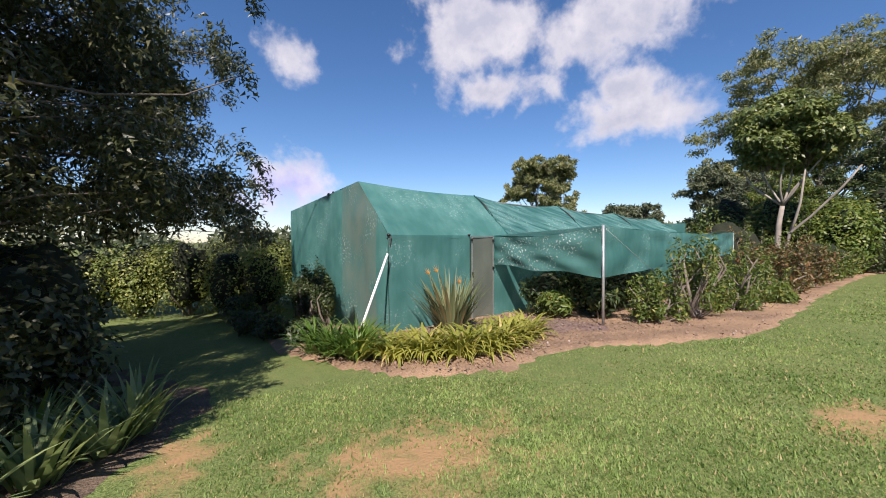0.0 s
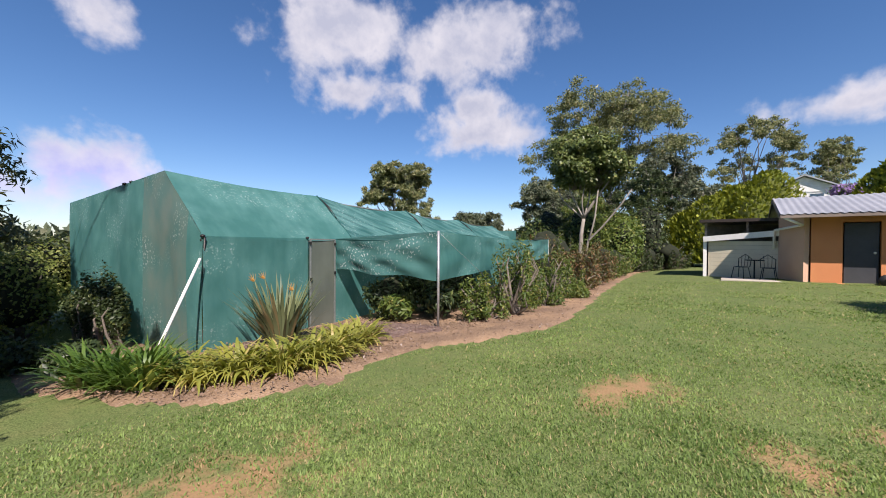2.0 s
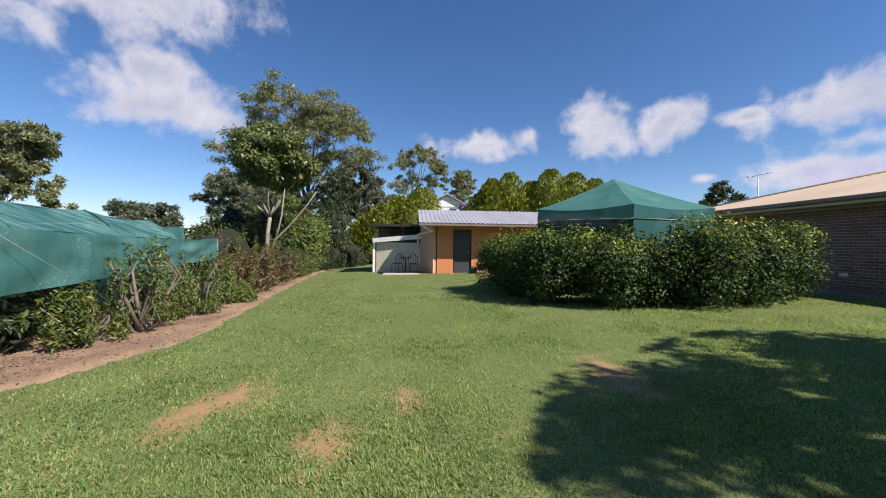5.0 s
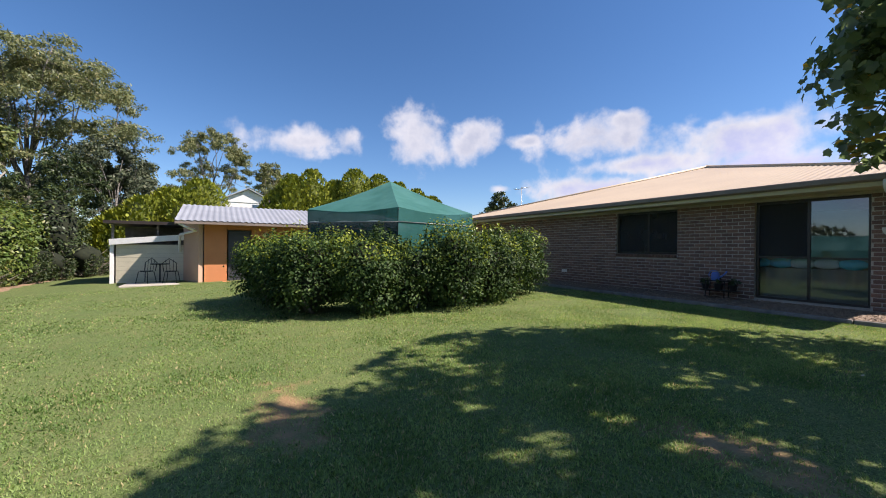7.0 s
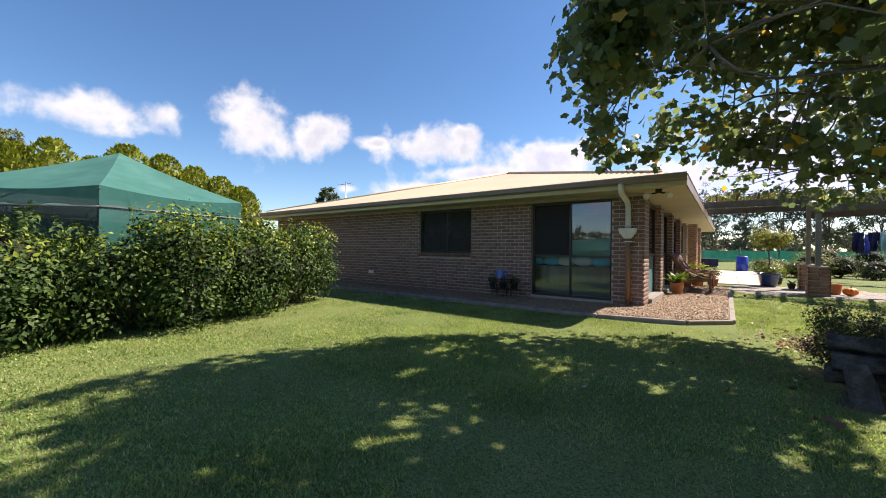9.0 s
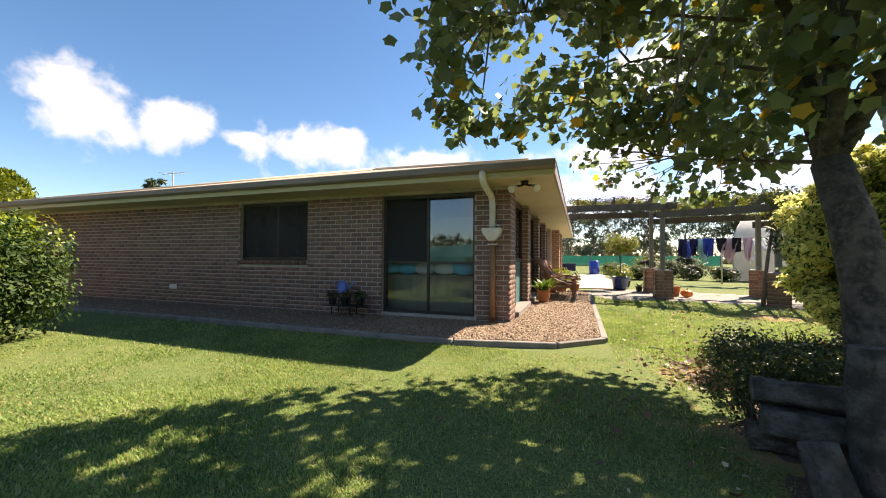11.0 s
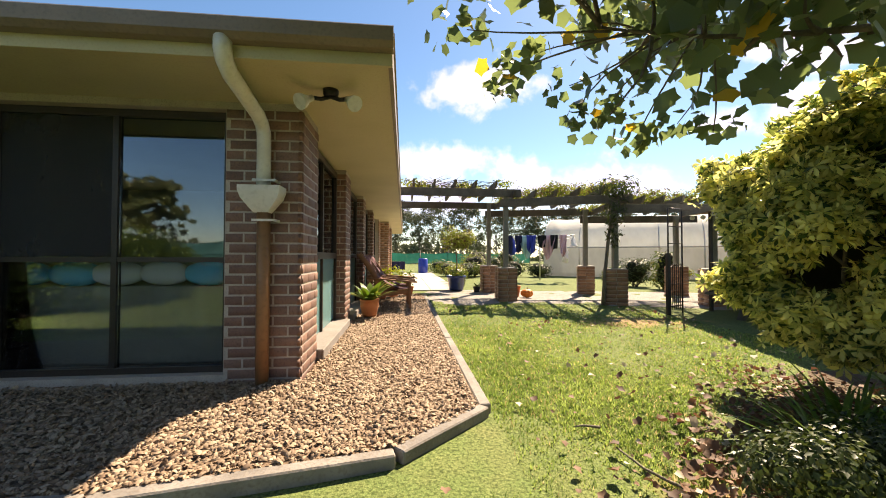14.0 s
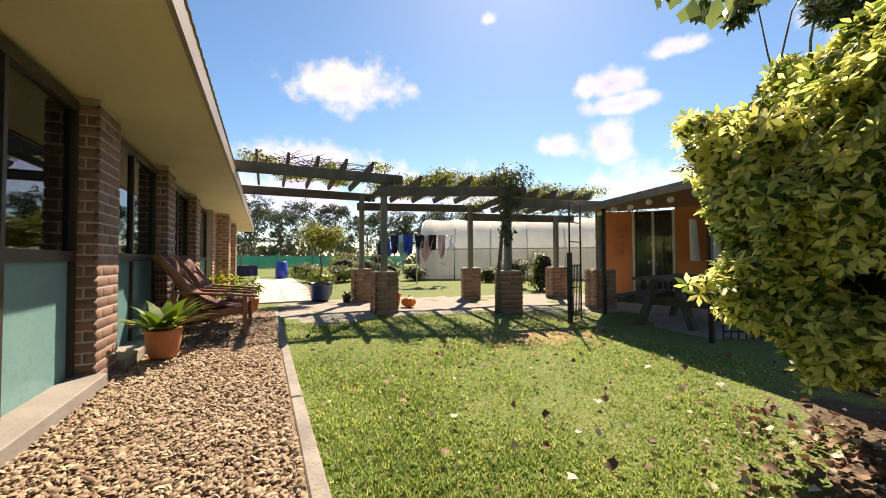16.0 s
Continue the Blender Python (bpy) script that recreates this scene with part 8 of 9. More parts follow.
def agave(x, y, z, r, h, seed):
    o = thing("potted_agave", (x, y, z), "variegated agave in a round terracotta pot", "plant pot")
    part("pot", Bag().lathe([(r * 0.66, 0), (r * 0.78, h * 0.12), (r * 1.0, h * 0.6), (r * 0.98, h * 0.85), (r * 1.05, h * 0.88), (r * 1.05, h), (r * 0.9, h), (r * 0.85, h * 0.92), (0.01, h * 0.9)], (x, y, z), 24), "terra", o)
    rr = np.random.default_rng(seed)
    part("leaves", straps(rr, (x, y, z + h * 0.85), 22, 0.5, 0.12, 0.62, 0.75, 0.05, 0.05), "lf_aga", o, "broad arching leaves")
    part("pale_leaves", straps(rr, (x, y, z + h * 0.87), 14, 0.49, 0.06, 0.62, 0.75, 0.05, 0.05), "lf_lily", o, "cream-edged leaves")
    return o


agave(0.27, 3.25, 0.04, 0.155, 0.29, 510)
pot(0.55, 6.5, 0.04, 0.2, 0.26, "terra", "terracotta pot with a yellow-green leafy plant", ("leaf", 320, 0.55, "lf_tip"), seed=11)
pot(0.95, 6.9, 0.04, 0.17, 0.22, "terra", "terracotta pot with a leafy plant by the path", ("leaf", 240, 0.42, "lf_mid"), seed=12)
pot(0.3, 6.0, 0.04, 0.16, 0.22, "terra", "terracotta pot close to the brick wall", ("leaf", 220, 0.45, "lf_mid"), seed=13)
pot(2.95, 7.55, 0.03, 0.11, 0.16, "black_pot", "small black pot with spiky green leaves", ("straps", 14, 0.3, "lf_aga"), seed=14)
for i, y in enumerate((9.3, 10.2, 11.2, 12.4)):
    pot(2.72 + 0.04 * i, y, 0.03, 0.2, 0.26, "blue_glaze" if i % 2 else "black_pot", "dark pot with pale pink flowering plant by the path", ("leaf", 260, 0.5, "lf_vine"), seed=15 + i)
bt = pot(2.45, 8.25, 0.03, 0.3, 0.44, "blue_glaze", "large blue glazed pot with a small standard tree", None, seed=30)
part("stem", Bag().tube([(2.45, 8.25, 0.4), (2.47, 8.25, 0.85), (2.44, 8.26, 1.25)], [0.028, 0.022, 0.018], 7), "bark", bt)
foliage("crown", np.random.default_rng(31), blob_clumps(32, (2.44, 8.26, 1.6), (0.56, 0.56, 0.38), 14, (0.4, 0.55)), 2600, 0.09, "lf_vine", bt, LANCE, "yellow-green rounded crown", lift=0.4)
foliage("underplanting", np.random.default_rng(33), [(2.45, 8.25, 0.55, 0.26, 0.26, 0.12)], 220, 0.08, "lf_mid", bt)
pump = thing("pumpkin", (3.98, 6.15, 0.02), "ribbed orange pumpkin lying on the gravel", "pumpkin")
part("fruit", Bag().sheet(lambda u, v: (lambda a, e: (3.98 + (0.15 + 0.012 * math.cos(a * 9)) * math.cos(a) * math.cos(e), 6.15 + (0.15 + 0.012 * math.cos(a * 9)) * math.sin(a) * math.cos(e), 0.12 + 0.11 * math.sin(e)))(math.tau * u, math.pi * (v - 0.5)), 45, 12), "pumpkin", pump)
part("stalk", Bag().tube([(3.98, 6.15, 0.22), (4.0, 6.15, 0.27)], 0.015, 6), "bark", pump)
pot(3.72, 6.35, 0.02, 0.15, 0.28, "terra", "plain terracotta pot beside the brick pier", None, seed=34)

# ---- steel arch with its low gate ----
arch = thing("garden_arch", (5.85, 3.25, 0), "black steel garden arch with a picket gate", "arch")
a0, a1 = Vector((5.66, 3.2, 0)), Vector((6.06, 3.36, 0))
for p in (a0, a1):
    part("post", Bag().tube([(p.x, p.y, -0.05), (p.x, p.y, 1.95)], 0.014, 7), "black", arch)
for z in (0.55, 1.3, 1.62, 1.95):
    part("crossbar", Bag().tube([(a0.x, a0.y, z), (a1.x, a1.y, z)], 0.009, 6), "black", arch)
part("gate_post", Bag().box(5.62, 3.16, -0.05, 5.68, 3.22, 1.12), "black", arch)
gt2 = part("gate", Bag().tube([(5.68, 3.2, 0.9), (6.04, 3.36, 0.9)], 0.012, 6), "black", arch, "low black picket gate")
part("lower_rail", Bag().tube([(5.68, 3.2, 0.15), (6.04, 3.36, 0.15)], 0.012, 6), "black", gt2)
for k in range(6):
    t = (k + 0.5) / 6
    part("picket", Bag().tube([(5.68 + 0.36 * t, 3.2 + 0.16 * t, 0.08), (5.68 + 0.36 * t, 3.2 + 0.16 * t, 0.93)], 0.008, 5), "black", gt2)
fence2 = thing("picket_fence", (7.0, 1.2, 0), "low black metal picket fence beside the bush", "fence")
for z in (0.08, 0.42):
    part("rail", Bag().tube([(6.5, 1.4, z), (7.1, 1.1, z)], 0.012, 6), "black", fence2)
for k in range(8):
    t = k / 7
    part("picket", Bag().tube([(6.5 + 0.6 * t, 1.4 - 0.3 * t, -0.04), (6.5 + 0.6 * t, 1.4 - 0.3 * t, 0.48)], 0.008, 5), "black", fence2)

# ---- picnic table ----
pic = thing("picnic_table", (7.2, 2.38, 0), "dark weathered timber picnic table with fixed benches", "table")
pm = Matrix.Translation((7.2, 2.38, 0)) @ Matrix.Rotation(radians(15), 4, "Z")
for k in range(5):
    part("plank", Bag().box(-0.95, -0.36 + 0.145 * k, 0.7, 0.95, -0.225 + 0.145 * k, 0.74, pm), "beam_wood", pic)
for sy in (-1, 1):
    for k in range(2):
        part("bench_plank", Bag().box(-0.95, sy * 0.62 - 0.14 + 0.145 * k, 0.4, 0.95, sy * 0.62 - 0.005 + 0.145 * k, 0.44, pm), "beam_wood", pic)
for sx in (-0.65, 0.65):
    for sy in (-1, 1):
        part("leg", Bag().beam(pm @ Vector((sx, sy * 0.14, 0.7)), pm @ Vector((sx, sy * 0.36, -0.03)), 0.09, 0.09), "beam_wood", pic)
    part("brace", Bag().beam(pm @ Vector((sx + 0.07, -0.75, 0.37)), pm @ Vector((sx + 0.07, 0.75, 0.37)), 0.04, 0.12), "beam_wood", pic)

# ---- garden hut with a deep eave ----
hut = thing("garden_hut", (11, 4.6, 0), "orange garden hut with low verandah roof and hanging globes", "hut")
HO, HA, HN = Vector((9.5, 5.85, 0)), Vector((0.6, -0.8, 0)), Vector((0.8, 0.6, 0))


def hp(a, n, z):
    p = HO + HA * a + HN * n
    return Vector((p.x, p.y, z))


def hbox(a0_, n0, z0_, a1_, n1, z1_):
    m = Matrix((HA, HN, Vector((0, 0, 1)))).transposed().to_4x4()
    m.translation = HO
    return Bag().box(a0_, n0, z0_, a1_, n1, z1_, m)


part("wall", hbox(0, 0, -0.1, 0.62, 0.15, 2.25), "orange", hut, "orange rendered wall")
part("wall", hbox(1.6, 0, -0.1, 5.0, 0.15, 2.3), "orange", hut)
part("wall", hbox(0, 0.16, -0.1, 0.15, 3.4, 2.3), "orange", hut)
part("wall", hbox(0, 3.41, -0.1, 5.0, 3.55, 2.6), "orange", hut)
part("wall", hbox(4.85, 0.16, -0.1, 5.0, 3.4, 2.3), "orange", hut)
part("window", hbox(0.65, 0.03, 0.0, 1.58, 0.07, 2.24), "glass", hut, "sliding glass doors")
dfr = Bag()
for a in (0.63, 1.08, 1.53):
    q = hbox(a, 0.01, 0.0, a + 0.06, 0.1, 2.24).bm
    me = bpy.data.meshes.new("tmp")
    q.to_mesh(me)
    dfr.bm.from_mesh(me)
    q.free()
    bpy.data.meshes.remove(me)
part("door_frame", dfr, "pvc", hut, "pale aluminium door frame")
part("curtain", Bag().sheet(lambda u, v: hp(0.66 + 0.9 * u, 0.3 + 0.03 * math.sin(u * 70), 0.05 + 2.1 * v), 120, 2), "pillow_white", hut, "pale curtain behind the glass")
part("floor", hbox(-0.2, -1.3, -0.12, 5.2, 3.5, 0.02), "concrete", hut)
EA, EB, EC, ED = Vector((6.5, 3.95, 1.95)), Vector((5.72, 0.8, 1.95)), Vector((15.9, 3.4, 2.78)), Vector((12.2, 8.6, 2.78))
part("roof", corrugated(Bag(), EA, EB, EC, ED, 0.16, 0.015), "white", hut, "pale steel skillion roof")
down = Vector((0, 0, -0.06))
part("eaves_lining", Bag().poly([EA + down, EB + down, EC + down, ED + down]).thick(0.012), "red_wood", hut, "reddish timber eaves lining")
part("fascia", Bag().beam(EA + Vector((-0.02, 0, -0.03)), EB + Vector((-0.02, 0, -0.03)), 0.03, 0.11), "old_wood", hut)
for a, n_ in ((0.12, 0.35), (0.8, 0.3)):
    p = EA.lerp(EB, a) + Vector((n_, -0.25 * n_, 0))
    part("post", Bag().beam((p.x, p.y, -0.05), (p.x, p.y, 1.93), 0.05, 0.05), "black", hut)
for k in range(7):
    part("globe", Bag().ball(EA.lerp(EB, 0.1 + 0.12 * k) + Vector((0.08, 0, -0.13 - 0.025 * (k % 2))), 0.045, 2), "pvc", hut, "white festoon globe")
for k in range(3):
    part("board", Bag().beam(hp(2.0 + 0.44 * k, -0.12, 0.95), hp(2.0 + 0.44 * k, -0.03, 1.95), 0.4, 0.03), "white", hut, "white board leaning on the wall")
bench = thing("outdoor_bench", hp(3.4, -0.4, 0.02), "dark bench against the hut wall", "bench")
part("seat", hbox(2.6, -0.7, 0.42, 4.4, -0.2, 0.47), "old_wood", bench)
for a in (2.7, 4.25):
    part("leg", hbox(a, -0.68, 0.02, a + 0.08, -0.22, 0.42), "old_wood", bench)
for z, a in ((1.55, 0.26), (1.1, 0.18)):
    solo("wall_plaque", hbox(a, -0.03, z, a + 0.26, -0.003, z + 0.34), "terra", "dark terracotta plaque on the orange wall", "plaque")

# ---- polytunnel behind the drying green ----
tun = thing("polytunnel", (11.5, 15.8, 0), "long white plastic polytunnel greenhouse with mesh sides", "greenhouse")
TO, TA = Vector((8.6, 17.1, 0)), Vector((0.83, -0.55, 0)).normalized()
TN = Vector((-TA.y, TA.x, 0))


def tunnel(u, v, lo, hi):
    a = lo + (hi - lo) * v
    p = TO + TA * (13.0 * u) + TN * (2.6 - 2.6 * math.cos(a))
    return Vector((p.x, p.y, 1.55 + 1.75 * math.sin(a) + 0.03 * math.sin(u * 60) * math.sin(a)))


part("cover", Bag().sheet(lambda u, v: tunnel(u, v, 0.0, math.pi), 60, 24), "plastic_film", tun, "milky plastic cover")
for n_, nm in ((0.0, "side_wall"), (5.2, "side_wall")):
    part(nm, Bag().sheet(lambda u, v: (lambda p: Vector((p.x, p.y, -0.05 + 1.6 * v)))(TO + TA * (13.0 * u) + TN * n_), 20, 4), "film_grey", tun, "grey mesh side wall")
part("end_wall", Bag().sheet(lambda u, v: (lambda a: Vector(((TO + TN * (2.6 - 2.6 * math.cos(a))).x, (TO + TN * (2.6 - 2.6 * math.cos(a))).y, (1.55 + 1.75 * math.sin(a)) * v)))(math.pi * u), 24, 6), "film_grey", tun)
hoops = Bag()
for k in range(8):
    pts = [tunnel(k / 7, j / 12, 0, math.pi) + Vector((0, 0, 0.02)) for j in range(13)]
    hoops.tube([Vector((pts[0].x, pts[0].y, 0))] + pts, 0.025, 5)
part("hoop", hoops, "steel", tun, "steel hoops", kind="stuff")
part("rail", Bag().tube([(TO + TA * 0 + Vector((0, 0, 1.55)) - TN * 0.02), (TO + TA * 13 + Vector((0, 0, 1.55)) - TN * 0.02)], 0.03, 6), "steel", tun)

# ---- rotary clothes line with washing ----
line = thing("clothes_line", (7.0, 13.4, 0), "rotary clothes line hung with washing", "clothes line")
CL = Vector((7.0, 13.4, 0))
part("mast", Bag().tube([(CL.x, CL.y, 0), (CL.x, CL.y, 2.0)], 0.03, 8), "steel", line)
ARMS = [Vector((math.cos(radians(a)), math.sin(radians(a)), 0)) * 2.1 for a in (20, 110, 200, 290)]
for d_ in ARMS:
    part("arm", Bag().tube([(CL.x, CL.y, 1.75), (CL.x + d_.x, CL.y + d_.y, 1.95)], 0.016, 6), "steel", line)
wires = Bag()
for f_ in (0.35, 0.55, 0.75, 0.98):
    for k in range(4):
        p, q = CL + ARMS[k] * f_, CL + ARMS[(k + 1) % 4] * f_
        wires.tube([(p.x, p.y, 1.75 + 0.2 * f_), (q.x, q.y, 1.75 + 0.2 * f_)], 0.004, 4)
part("wire", wires, "steel", line, "plastic-coated wires", kind="stuff")


def washing(k, f_, s, w, h, m, label, cut=0.0):
    """A piece of laundry over one wire: k the side, f_ the wire, s the place along it."""
    p, q = CL + ARMS[k] * f_, CL + ARMS[(k + 1) % 4] * f_
    d_ = (q - p).normalized()
    n_ = Vector((-d_.y, d_.x, 0))
    o = p.lerp(q, s) + Vector((0, 0, 1.75 + 0.2 * f_))
    sh_ = Bag().sheet(lambda u, v: o + d_ * (w * (u - 0.5) * (1 - 0.2 * v)) + n_ * ((0.09 * math.sin(u * 9 + v * 4 + s * 20) + 0.04 * math.sin(u * 23)) * (0.3 + v)) + Vector((0, 0, -1.3 * h * v * (1 - cut * (2 * u - 1) ** 2) + 0.02 * math.sin(u * 12) * v + 0.01)), 20, 12)
    return solo("laundry", sh_.thick(0.006), m, label, "laundry", "washing on the line")


for k, f_, s, w, h, m, lb, cut in ((2, 0.98, 0.1, 0.34, 0.62, "wash_navy", "navy trousers hanging from the line", 0.1), (2, 0.98, 0.24, 0.3, 0.55, "wash_navy", "dark blue trousers hanging from the line", 0.1),
                                   (2, 0.92, 0.36, 0.7, 0.75, "wash_aqua", "pale aqua towel sagging from the line", 0.55), (2, 0.98, 0.42, 0.4, 0.6, "wash_royal", "royal blue shirt hanging from the line", 0.2),
                                   (2, 0.98, 0.57, 0.36, 0.4, "wash_black", "black top hanging from the line", 0.1), (2, 0.92, 0.66, 0.62, 0.78, "wash_pink", "pale pink towel sagging from the line", 0.6),
                                   (2, 0.98, 0.74, 0.32, 0.45, "wash_black", "black shirt hanging from the line", 0.1), (2, 0.98, 0.86, 0.3, 0.7, "wash_pink", "faded pink shirt hanging from the line", 0.3),
                                   (3, 0.98, 0.25, 1.5, 0.4, "wash_pale", "white sheet hanging from the line", 0.15), (3, 0.75, 0.2, 0.7, 0.85, "wash_pale", "pale sheet hanging from the line", 0.4),
                                   (1, 0.98, 0.6, 0.4, 0.6, "wash_navy", "navy shirt hanging from the line", 0.2), (1, 0.75, 0.8, 0.4, 0.6, "wash_royal", "blue top hanging from the line", 0.2)):
    washing(k, f_, s, w, h, m, lb, cut)

# ---- green cloth fence, bins and shrubs at the far side ----
cf = thing("cloth_fence", (2.5, 24, 0), "low green shade-cloth fence on posts", "fence")
part("cloth", Bag().sheet(lambda u, v: (-6 + 16 * u, 23.5 + 0.05 * math.sin(u * 40), 0.62 + 0.7 * v - 0.06 * math.sin(math.pi * (u * 8 % 1))), 80, 6), "fence_cloth", cf)
for k in range(9):
    part("post", Bag().tube([(-6 + 2 * k, 23.55, -0.05), (-6 + 2 * k, 23.55, 1.5)], 0.03, 6), "old_wood", cf)
bin_ = thing("bin", (2.05, 20.6, 0.02), "royal blue plastic drum beside the path", "bin")
part("body", Bag().lathe([(0.27, 0), (0.3, 0.05), (0.3, 0.4), (0.31, 0.42), (0.3, 0.44), (0.29, 0.88), (0.25, 0.92)], (2.05, 20.6, 0.02), 18), "blue_plastic", bin_)
ot = thing("outdoor_table", (0.2, 19.5, 0.03), "table draped with dark blue cloth by the path", "table")
part("tabletop", Bag().box(-0.6, 19.0, 0.72, 0.9, 20.0, 0.76), "old_wood", ot)
part("cloth", Bag().sheet(lambda u, v: (-0.62 + 1.54 * u, 18.98 + 0.03 * math.sin(u * 30) * v, 0.77 - 0.5 * v), 40, 4), "wash_navy", ot)
for x in (-0.5, 0.8):
    for y in (19.1, 19.9):
        part("leg", Bag().box(x - 0.03, y - 0.03, 0.03, x + 0.03, y + 0.03, 0.72), "steel", ot)
for i, (x, y, rx, h, mt) in enumerate(((4.0, 15.5, 0.7, 0.9, "lf_mid"), (4.6, 16.6, 0.9, 1.3, "lf_vine"), (5.6, 17.0, 0.9, 1.1, "lf_dark"), (6.6, 16.2, 0.8, 0.9, "lf_dark"), (7.8, 15.6, 0.7, 0.8, "lf_dark"), (3.2, 16.8, 0.8, 0.8, "lf_mid"),
                                       (3.2, 21.5, 1.0, 0.9, "lf_mid"), (5.5, 20.5, 1.1, 1.6, "lf_vine"), (7.0, 19.6, 1.0, 1.4, "lf_mid"), (0.0, 22.5, 0.9, 0.8, "lf_mid"), (9.3, 8.2, 0.5, 1.3, "lf_mid"), (9.0, 9.4, 0.6, 1.1, "lf_dark"), (10.0, 12.5, 0.5, 0.7, "lf_mid"), (12.0, 11.2, 0.6, 0.8, "lf_vine"))):
    shrub("shrub", x, y, rx, rx, h, 1500, 0.11, mt, "garden shrub beside the drying green", 520 + i, shape=LANCE, group="shrubs by the drying green", lift=0.6, foot=0.03)

# ---- variegated bush, planter bowl and ground cover by the tree ----
BX, BY = 4.55, -0.75
vb = thing("umbrella_bush", (BX, BY, ground(BX, BY)), "large umbrella bush with yellow variegated whorled leaves", "shrub")
vr = np.random.default_rng(540)
vcl = []
for k in range(105):
    # the sunlit dome
    a_, q_ = vr.uniform(0, math.tau), math.sqrt(vr.random())
    s_ = vr.uniform(0.13, 0.23)
    vcl.append((BX + 0.92 * q_ * math.cos(a_), BY + 1.0 * q_ * math.sin(a_), 1.2 + 1.12 * math.sqrt(1 - 0.9 * q_ * q_) - 0.1 + 0.12 * vr.normal(), s_, s_, s_ * 0.75))
for k in range(125):
    # the shaded face under it, hanging clear of the ground
    a_, z_ = vr.uniform(1.6, 6.0), vr.uniform(0.38, 1.7)
    q_ = 0.72 + 0.28 * min(1.0, (z_ - 0.4) / 0.8) + 0.06 * vr.normal()
    s_ = vr.uniform(0.14, 0.24)
    vcl.append((BX + 0.9 * q_ * math.cos(a_), BY + 0.98 * q_ * math.sin(a_), z_, s_, s_, s_ * 0.8))
vcl += [(3.68, 0.0, 1.66, 0.15, 0.18, 0.13), (3.8, 0.05, 1.85, 0.16, 0.18, 0.13), (3.72, -0.3, 1.75, 0.16, 0.18, 0.13), (3.62, -0.7, 1.5, 0.18, 0.2, 0.16), (3.6, -1.0, 1.25, 0.18, 0.2, 0.16), (3.66, -0.5, 1.2, 0.18, 0.2, 0.16), (3.66, -0.12, 0.84, 0.1, 0.12, 0.1), (3.76, -0.24, 0.74, 0.12, 0.12, 0.1), (3.75, -0.1, 1.35, 0.16, 0.18, 0.15)]

for k in range(70):
    # single sprigs that stick out all round
    a_, e_ = vr.uniform(1.2, 6.2), vr.uniform(0.1, 1.45)
    q_ = math.cos(e_) * vr.uniform(1.05, 1.25)
    vcl.append((BX + 0.92 * q_ * math.cos(a_), BY + 1.0 * q_ * math.sin(a_), 1.15 + 1.2 * math.sin(e_) * vr.uniform(0.95, 1.1), 0.1, 0.1, 0.09))


def under_sun(P):
    """True for leaves of the bush whose shade stays off the sunlit litter."""
    x, y, z = P[:, 0], P[:, 1], P[:, 2]
    sx, sy = x - 0.587 * z, y - 0.764 * z
    edge = np.interp(sx, [2.4, 3.0, 3.9, 4.8, 6], [-1.2, -1.05, -0.7, -0.5, -0.35]) + 0.1 * np.sin(sx * 9 + z * 3)
    return (z > 0.3 + 0.12 * np.sin(y * 7)) & ((sy < edge) | (np.hypot(x - 3.66, y + 0.14) < 0.28) & (np.abs(z - 0.82) < 0.2))


b = Bag()
for c in vcl[::12]:
    limb(b, (BX + 0.75 + 0.12 * vr.normal(), BY - 0.2 + 0.12 * vr.normal(), -0.08), c[:3], 0.022, 0.01, vr, 0.06, 5, 6)
part("stem", b, "bark", vb, "grey stems", kind="stuff")
part("inner_twig_mass", Bag().ball((BX + 0.04, BY + 0.02, 1.22), (0.6, 0.62, 0.66), 3, 0.3), "core", vb, "dark core in place of the inner shade")
foliage("leaves", vr, vcl, 24000, 0.07, "lf_var", vb, WHORL, "yellow and green whorls", lift=0.7, fill=0.35, spread=0.9, keep=under_sun)
def old_log(a, e, r0, r1, seed, label, name="garden_log"):
    """A weathered log with cracked, uneven flanks."""
    n_ = 8
    lg = Bag().tube([Vector(a).lerp(Vector(e), k / n_) for k in range(n_ + 1)], [r0 + (r1 - r0) * k / n_ for k in range(n_ + 1)], 18)
    ax = (Vector(e) - Vector(a)).normalized()
    for v in lg.bm.verts:
        t = (v.co - Vector(a)).dot(ax)
        out = v.co - Vector(a) - ax * t
        if out.length > 1e-4:
            g = math.atan2(out.dot(ax.orthogonal().normalized()), out.dot(ax.cross(ax.orthogonal()).normalized()))
            v.co += out * (0.13 * math.sin(5 * g + seed) + 0.3 * noise.noise(Vector((math.cos(g) * 2, math.sin(g) * 2, t * 4 + seed))))
    solo(name, lg, "log_wood", label, "log", "logs edging the bed")


old_log((2.1, -3.42, 0.3), (2.62, -3.5, 0.3), 0.075, 0.07, 1.0, "weathered grey log lying along the raised bed")
old_log((2.12, -3.5, 0.14), (2.62, -3.58, 0.14), 0.085, 0.08, 2.0, "weathered grey log lying along the raised bed")
old_log((2.1, -3.34, -0.02), (2.6, -3.44, 0.0), 0.09, 0.085, 3.0, "dark lower log of the raised bed")
old_log((2.26, -4.02, -0.16), (2.2, -3.9, 0.2), 0.095, 0.08, 4.0, "gnarled fluted stump standing in front of the raised bed", "old_stump")
old_log((2.5, -3.75, -0.14), (2.51, -3.72, 0.66), 0.09, 0.085, 5.0, "upright pale flaking log at the tree foot", "log_post")
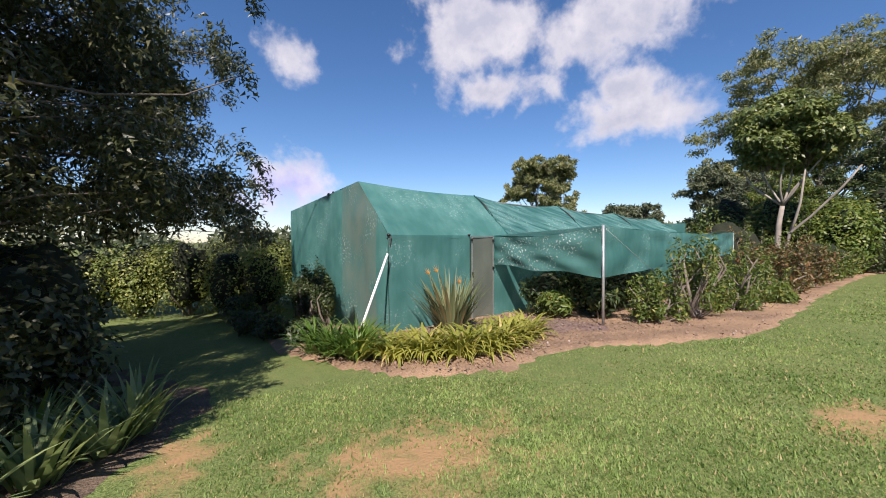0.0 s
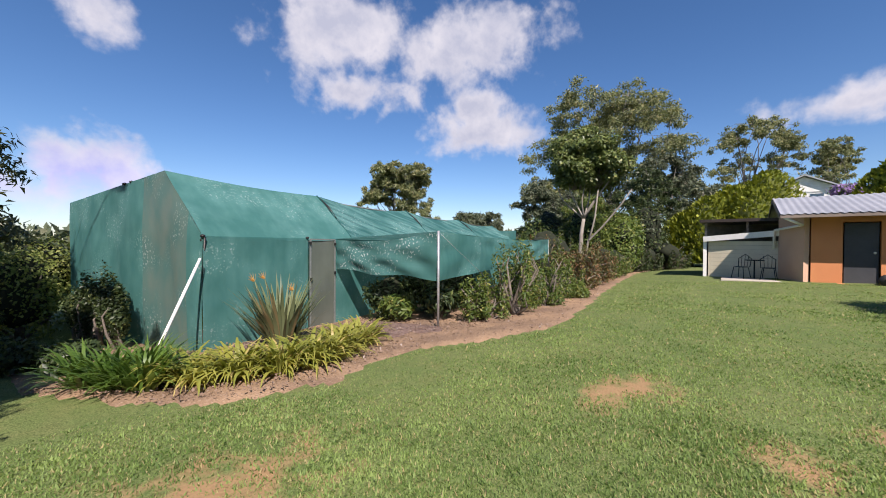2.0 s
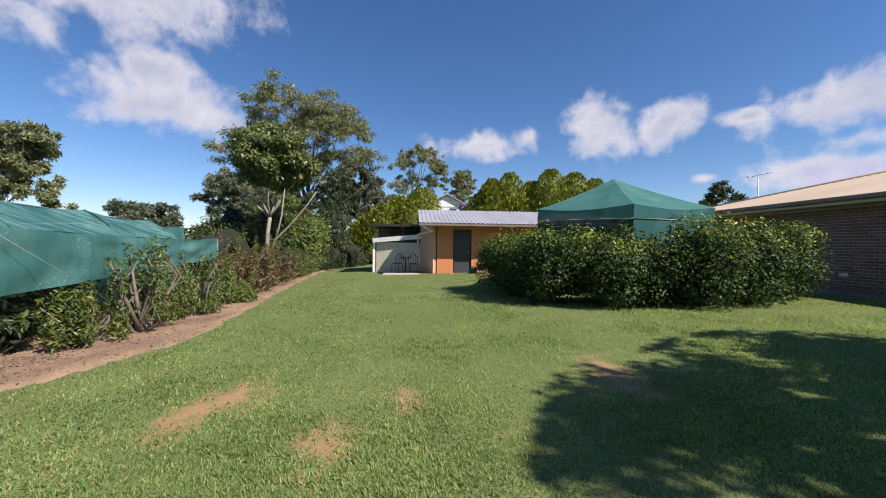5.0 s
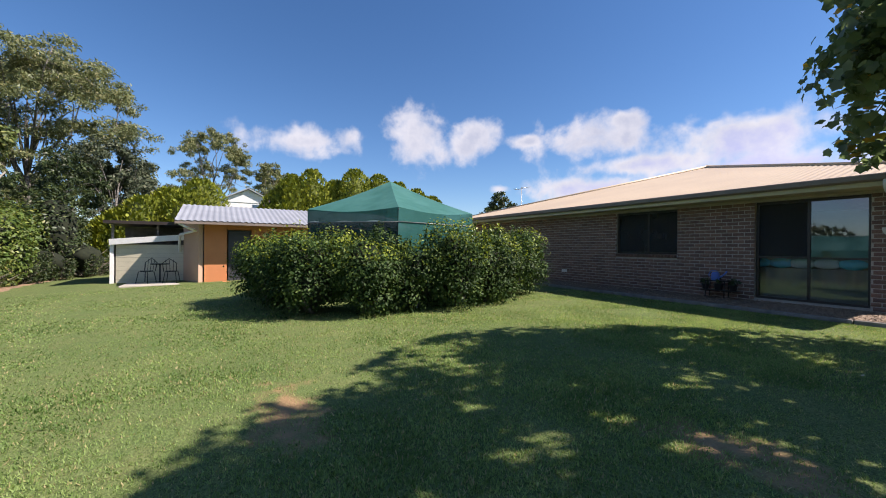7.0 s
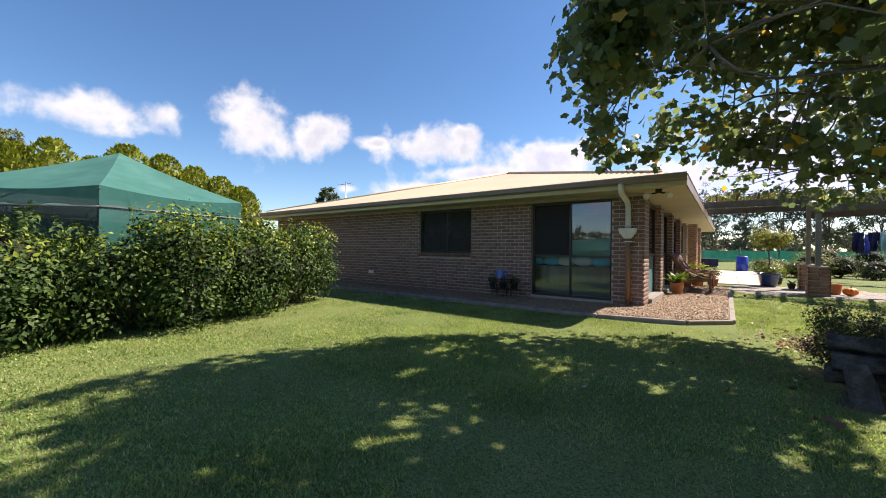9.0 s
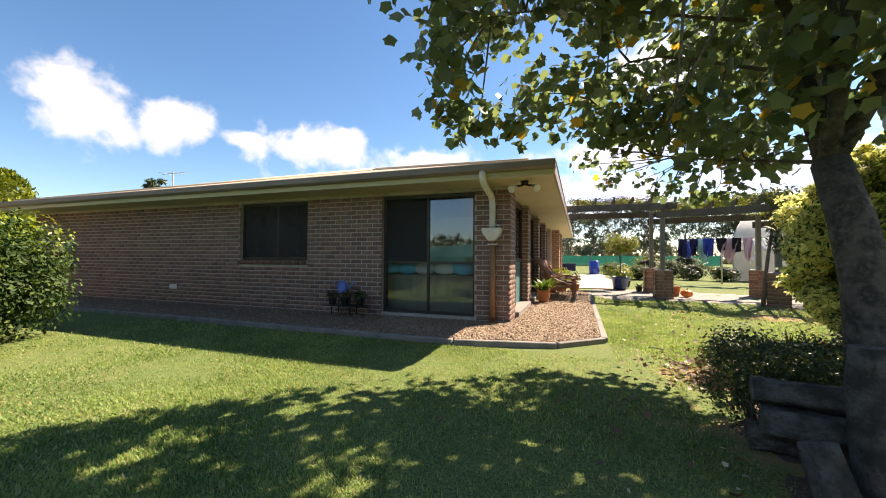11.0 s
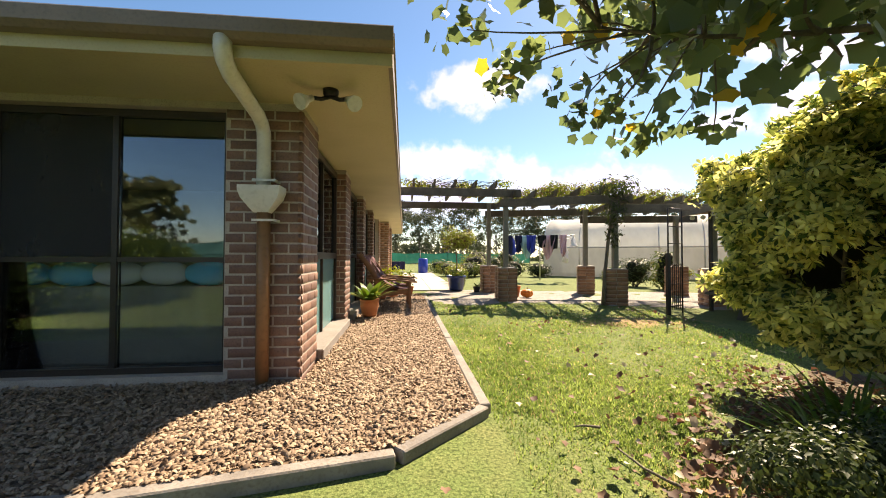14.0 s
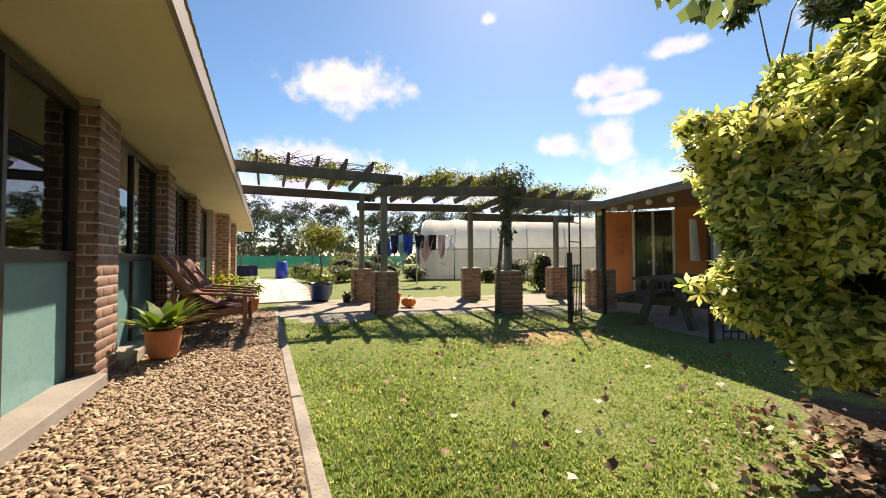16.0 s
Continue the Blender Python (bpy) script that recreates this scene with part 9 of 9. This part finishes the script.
for i, (x, y, rx, h) in enumerate(((4.3, -1.7, 0.6, 0.7), (4.6, -2.2, 0.7, 0.9), (4.1, -3.2, 0.7, 0.8), (3.3, -4.2, 0.5, 0.5), (5.6, -2.2, 0.9, 1.5), (3.45, -3.55, 0.5, 0.75), (3.6, -2.6, 0.5, 0.8))):
    shrub("shrub", x, y, rx, rx, h, 3600, 0.05, "lf_dark", "low dark ground-cover shrub under the tree", 560 + i, group="ground cover under the tree", foot=0.02)
for i, (x, y, rx, h) in enumerate(((2.3, -2.95, 0.36, 0.75), (2.6, -3.0, 0.32, 0.78), (2.55, -1.9, 0.34, 0.44), (2.88, -1.95, 0.34, 0.46), (3.35, -2.0, 0.4, 0.55), (3.75, -1.75, 0.42, 0.6), (3.0, -2.45, 0.4, 0.5))):
    shrub("shrub", x, y, rx, rx, h, 4500, 0.028, "lf_dark", "low airy small-leaved shrub at the bed edge", 556 + i, group="ground cover under the tree", foot=0.05, core=False, bumps=14)
for i, (x, y) in enumerate(((2.5, -2.15), (2.95, -2.2), (3.1, -1.5), (3.4, -1.35), (3.3, -1.75), (3.75, -1.45), (2.85, -1.75), (3.6, -1.8))):
    clump("strap_plant", (x, y), 46, 0.56, 0.02, "lf_aga", "tuft of narrow green strap leaves in leaf litter", "plant", 0.9, 0.1, 1.0, 0.0, 580 + i)
gum(9.1, 1.35, 0, 6.6, 1.3, 590, 40, 11000, 0.15, "lf_dark", "dark evergreen tree behind the umbrella bush", 0.9, 0.2)


def fallen():
    rng_ = np.random.default_rng(600)
    n = 1500
    t = rng_.random(n)
    x, y = 2.0 + 2.2 * t + rng_.normal(0.1, 0.28, n), -1.9 + 1.6 * t + rng_.normal(-0.12, 0.33, n)
    m = 120
    x, y = np.concatenate([x, rng_.normal(2.2, 0.9, m)]), np.concatenate([y, rng_.normal(-3.2, 1.3, m)])
    m = 260
    x, y = np.concatenate([x, rng_.uniform(1.6, 5.6, m)]), np.concatenate([y, rng_.uniform(-1.2, 4.2, m)])
    k = ~((x < 1.5) & (y > -1.55)) & (np.hypot(x - 2.47, y + 3.5) > 0.55) & (y > -9)
    x, y = x[k], y[k]
    n = len(x)
    P = np.stack([x, y, ground_np(x, y) + 0.045 + 0.02 * rng_.random(n)], 1)
    Z = unit(np.array([[0, 0, 1.0]]) + 0.45 * rng_.normal(size=(n, 3)))
    a = rng_.normal(size=(n, 3))
    X = unit(a - Z * (a * Z).sum(1, keepdims=True))
    s = (0.022 + 0.04 * rng_.random(n) ** 1.5)[:, None]
    v, f = lobed()
    v = [(p[0], p[1], p[2] * 2.2) for p in v]
    me = scatter("fallen_leaves", v, f, P, X * s, np.cross(Z, X) * s, Z * s)
    solo("fallen_leaves", me, "lf_fallen", "brown and orange fallen leaves on the grass", "leaves", kind="stuff")


fallen()
stick = Bag()
srng = np.random.default_rng(605)
for k in range(7):
    x, y = srng.uniform(1.9, 3.4), srng.uniform(-2.9, -0.6)
    limb(stick, (x, y, ground(x, y) + 0.03), (x + srng.normal() * 0.35, y + srng.normal() * 0.2, ground(x, y) + 0.05), 0.01, 0.005, srng, 0.08, 4, 5)
solo("fallen_sticks", stick, "bark", "dry sticks lying in the leaf litter", "stick", kind="stuff")


# ---- distant trees all round ----
def far_trees():
    rr = np.random.default_rng(700)
    k = 0
    for x, y, h, w in ((-10, 58, 9, 3.5), (-4, 56, 9.5, 3.6), (-0.5, 60, 11, 3.2), (3.2, 55, 8.2, 3.2), (7.2, 58, 10.5, 3.6), (11.0, 57, 10.0, 3.0), (14.5, 52, 7.5, 3.0), (18.5, 52, 9.0, 3.4), (22.5, 52, 8.0, 3.2), (27, 50, 9.5, 3.8), (31, 47, 8.4, 3.4),
                       (36, 44, 9.0, 3.8), (41, 39, 8.5, 3.8), (46, 34, 8.5, 4.0)):
        gum(x, y, 0, h, w * 1.25, 700 + k, 80, 3000, 0.42, "lf_far", "distant dark gum tree beyond the fence", 0.8, 0.12)
        k += 1
    # a closing belt of woodland behind everything
    n = 26000
    a = rr.uniform(0, math.tau, n)
    R = rr.uniform(85, 100, n)
    top = 4.5 + 1.8 * np.sin(a * 9) + 1.5 * np.sin(a * 23 + 1) + 0.8 * np.sin(a * 51)
    P = np.stack([R * np.cos(a), R * np.sin(a), rr.random(n) ** 0.8 * top - 1.0], 1)
    Y = unit(rr.normal(size=(n, 3)))
    X = unit(np.cross(Y, rr.normal(size=(n, 3))))
    s = rr.uniform(1.0, 1.8, n)[:, None]
    me = scatter("woodland", *RHOMB, P, X * s, Y * s, np.cross(X, Y) * s)
    solo("woodland", me, "lf_far", "dark belt of distant woodland", "trees", kind="stuff")


far_trees()


# ---- bricks of the near walls ----
brickwork()
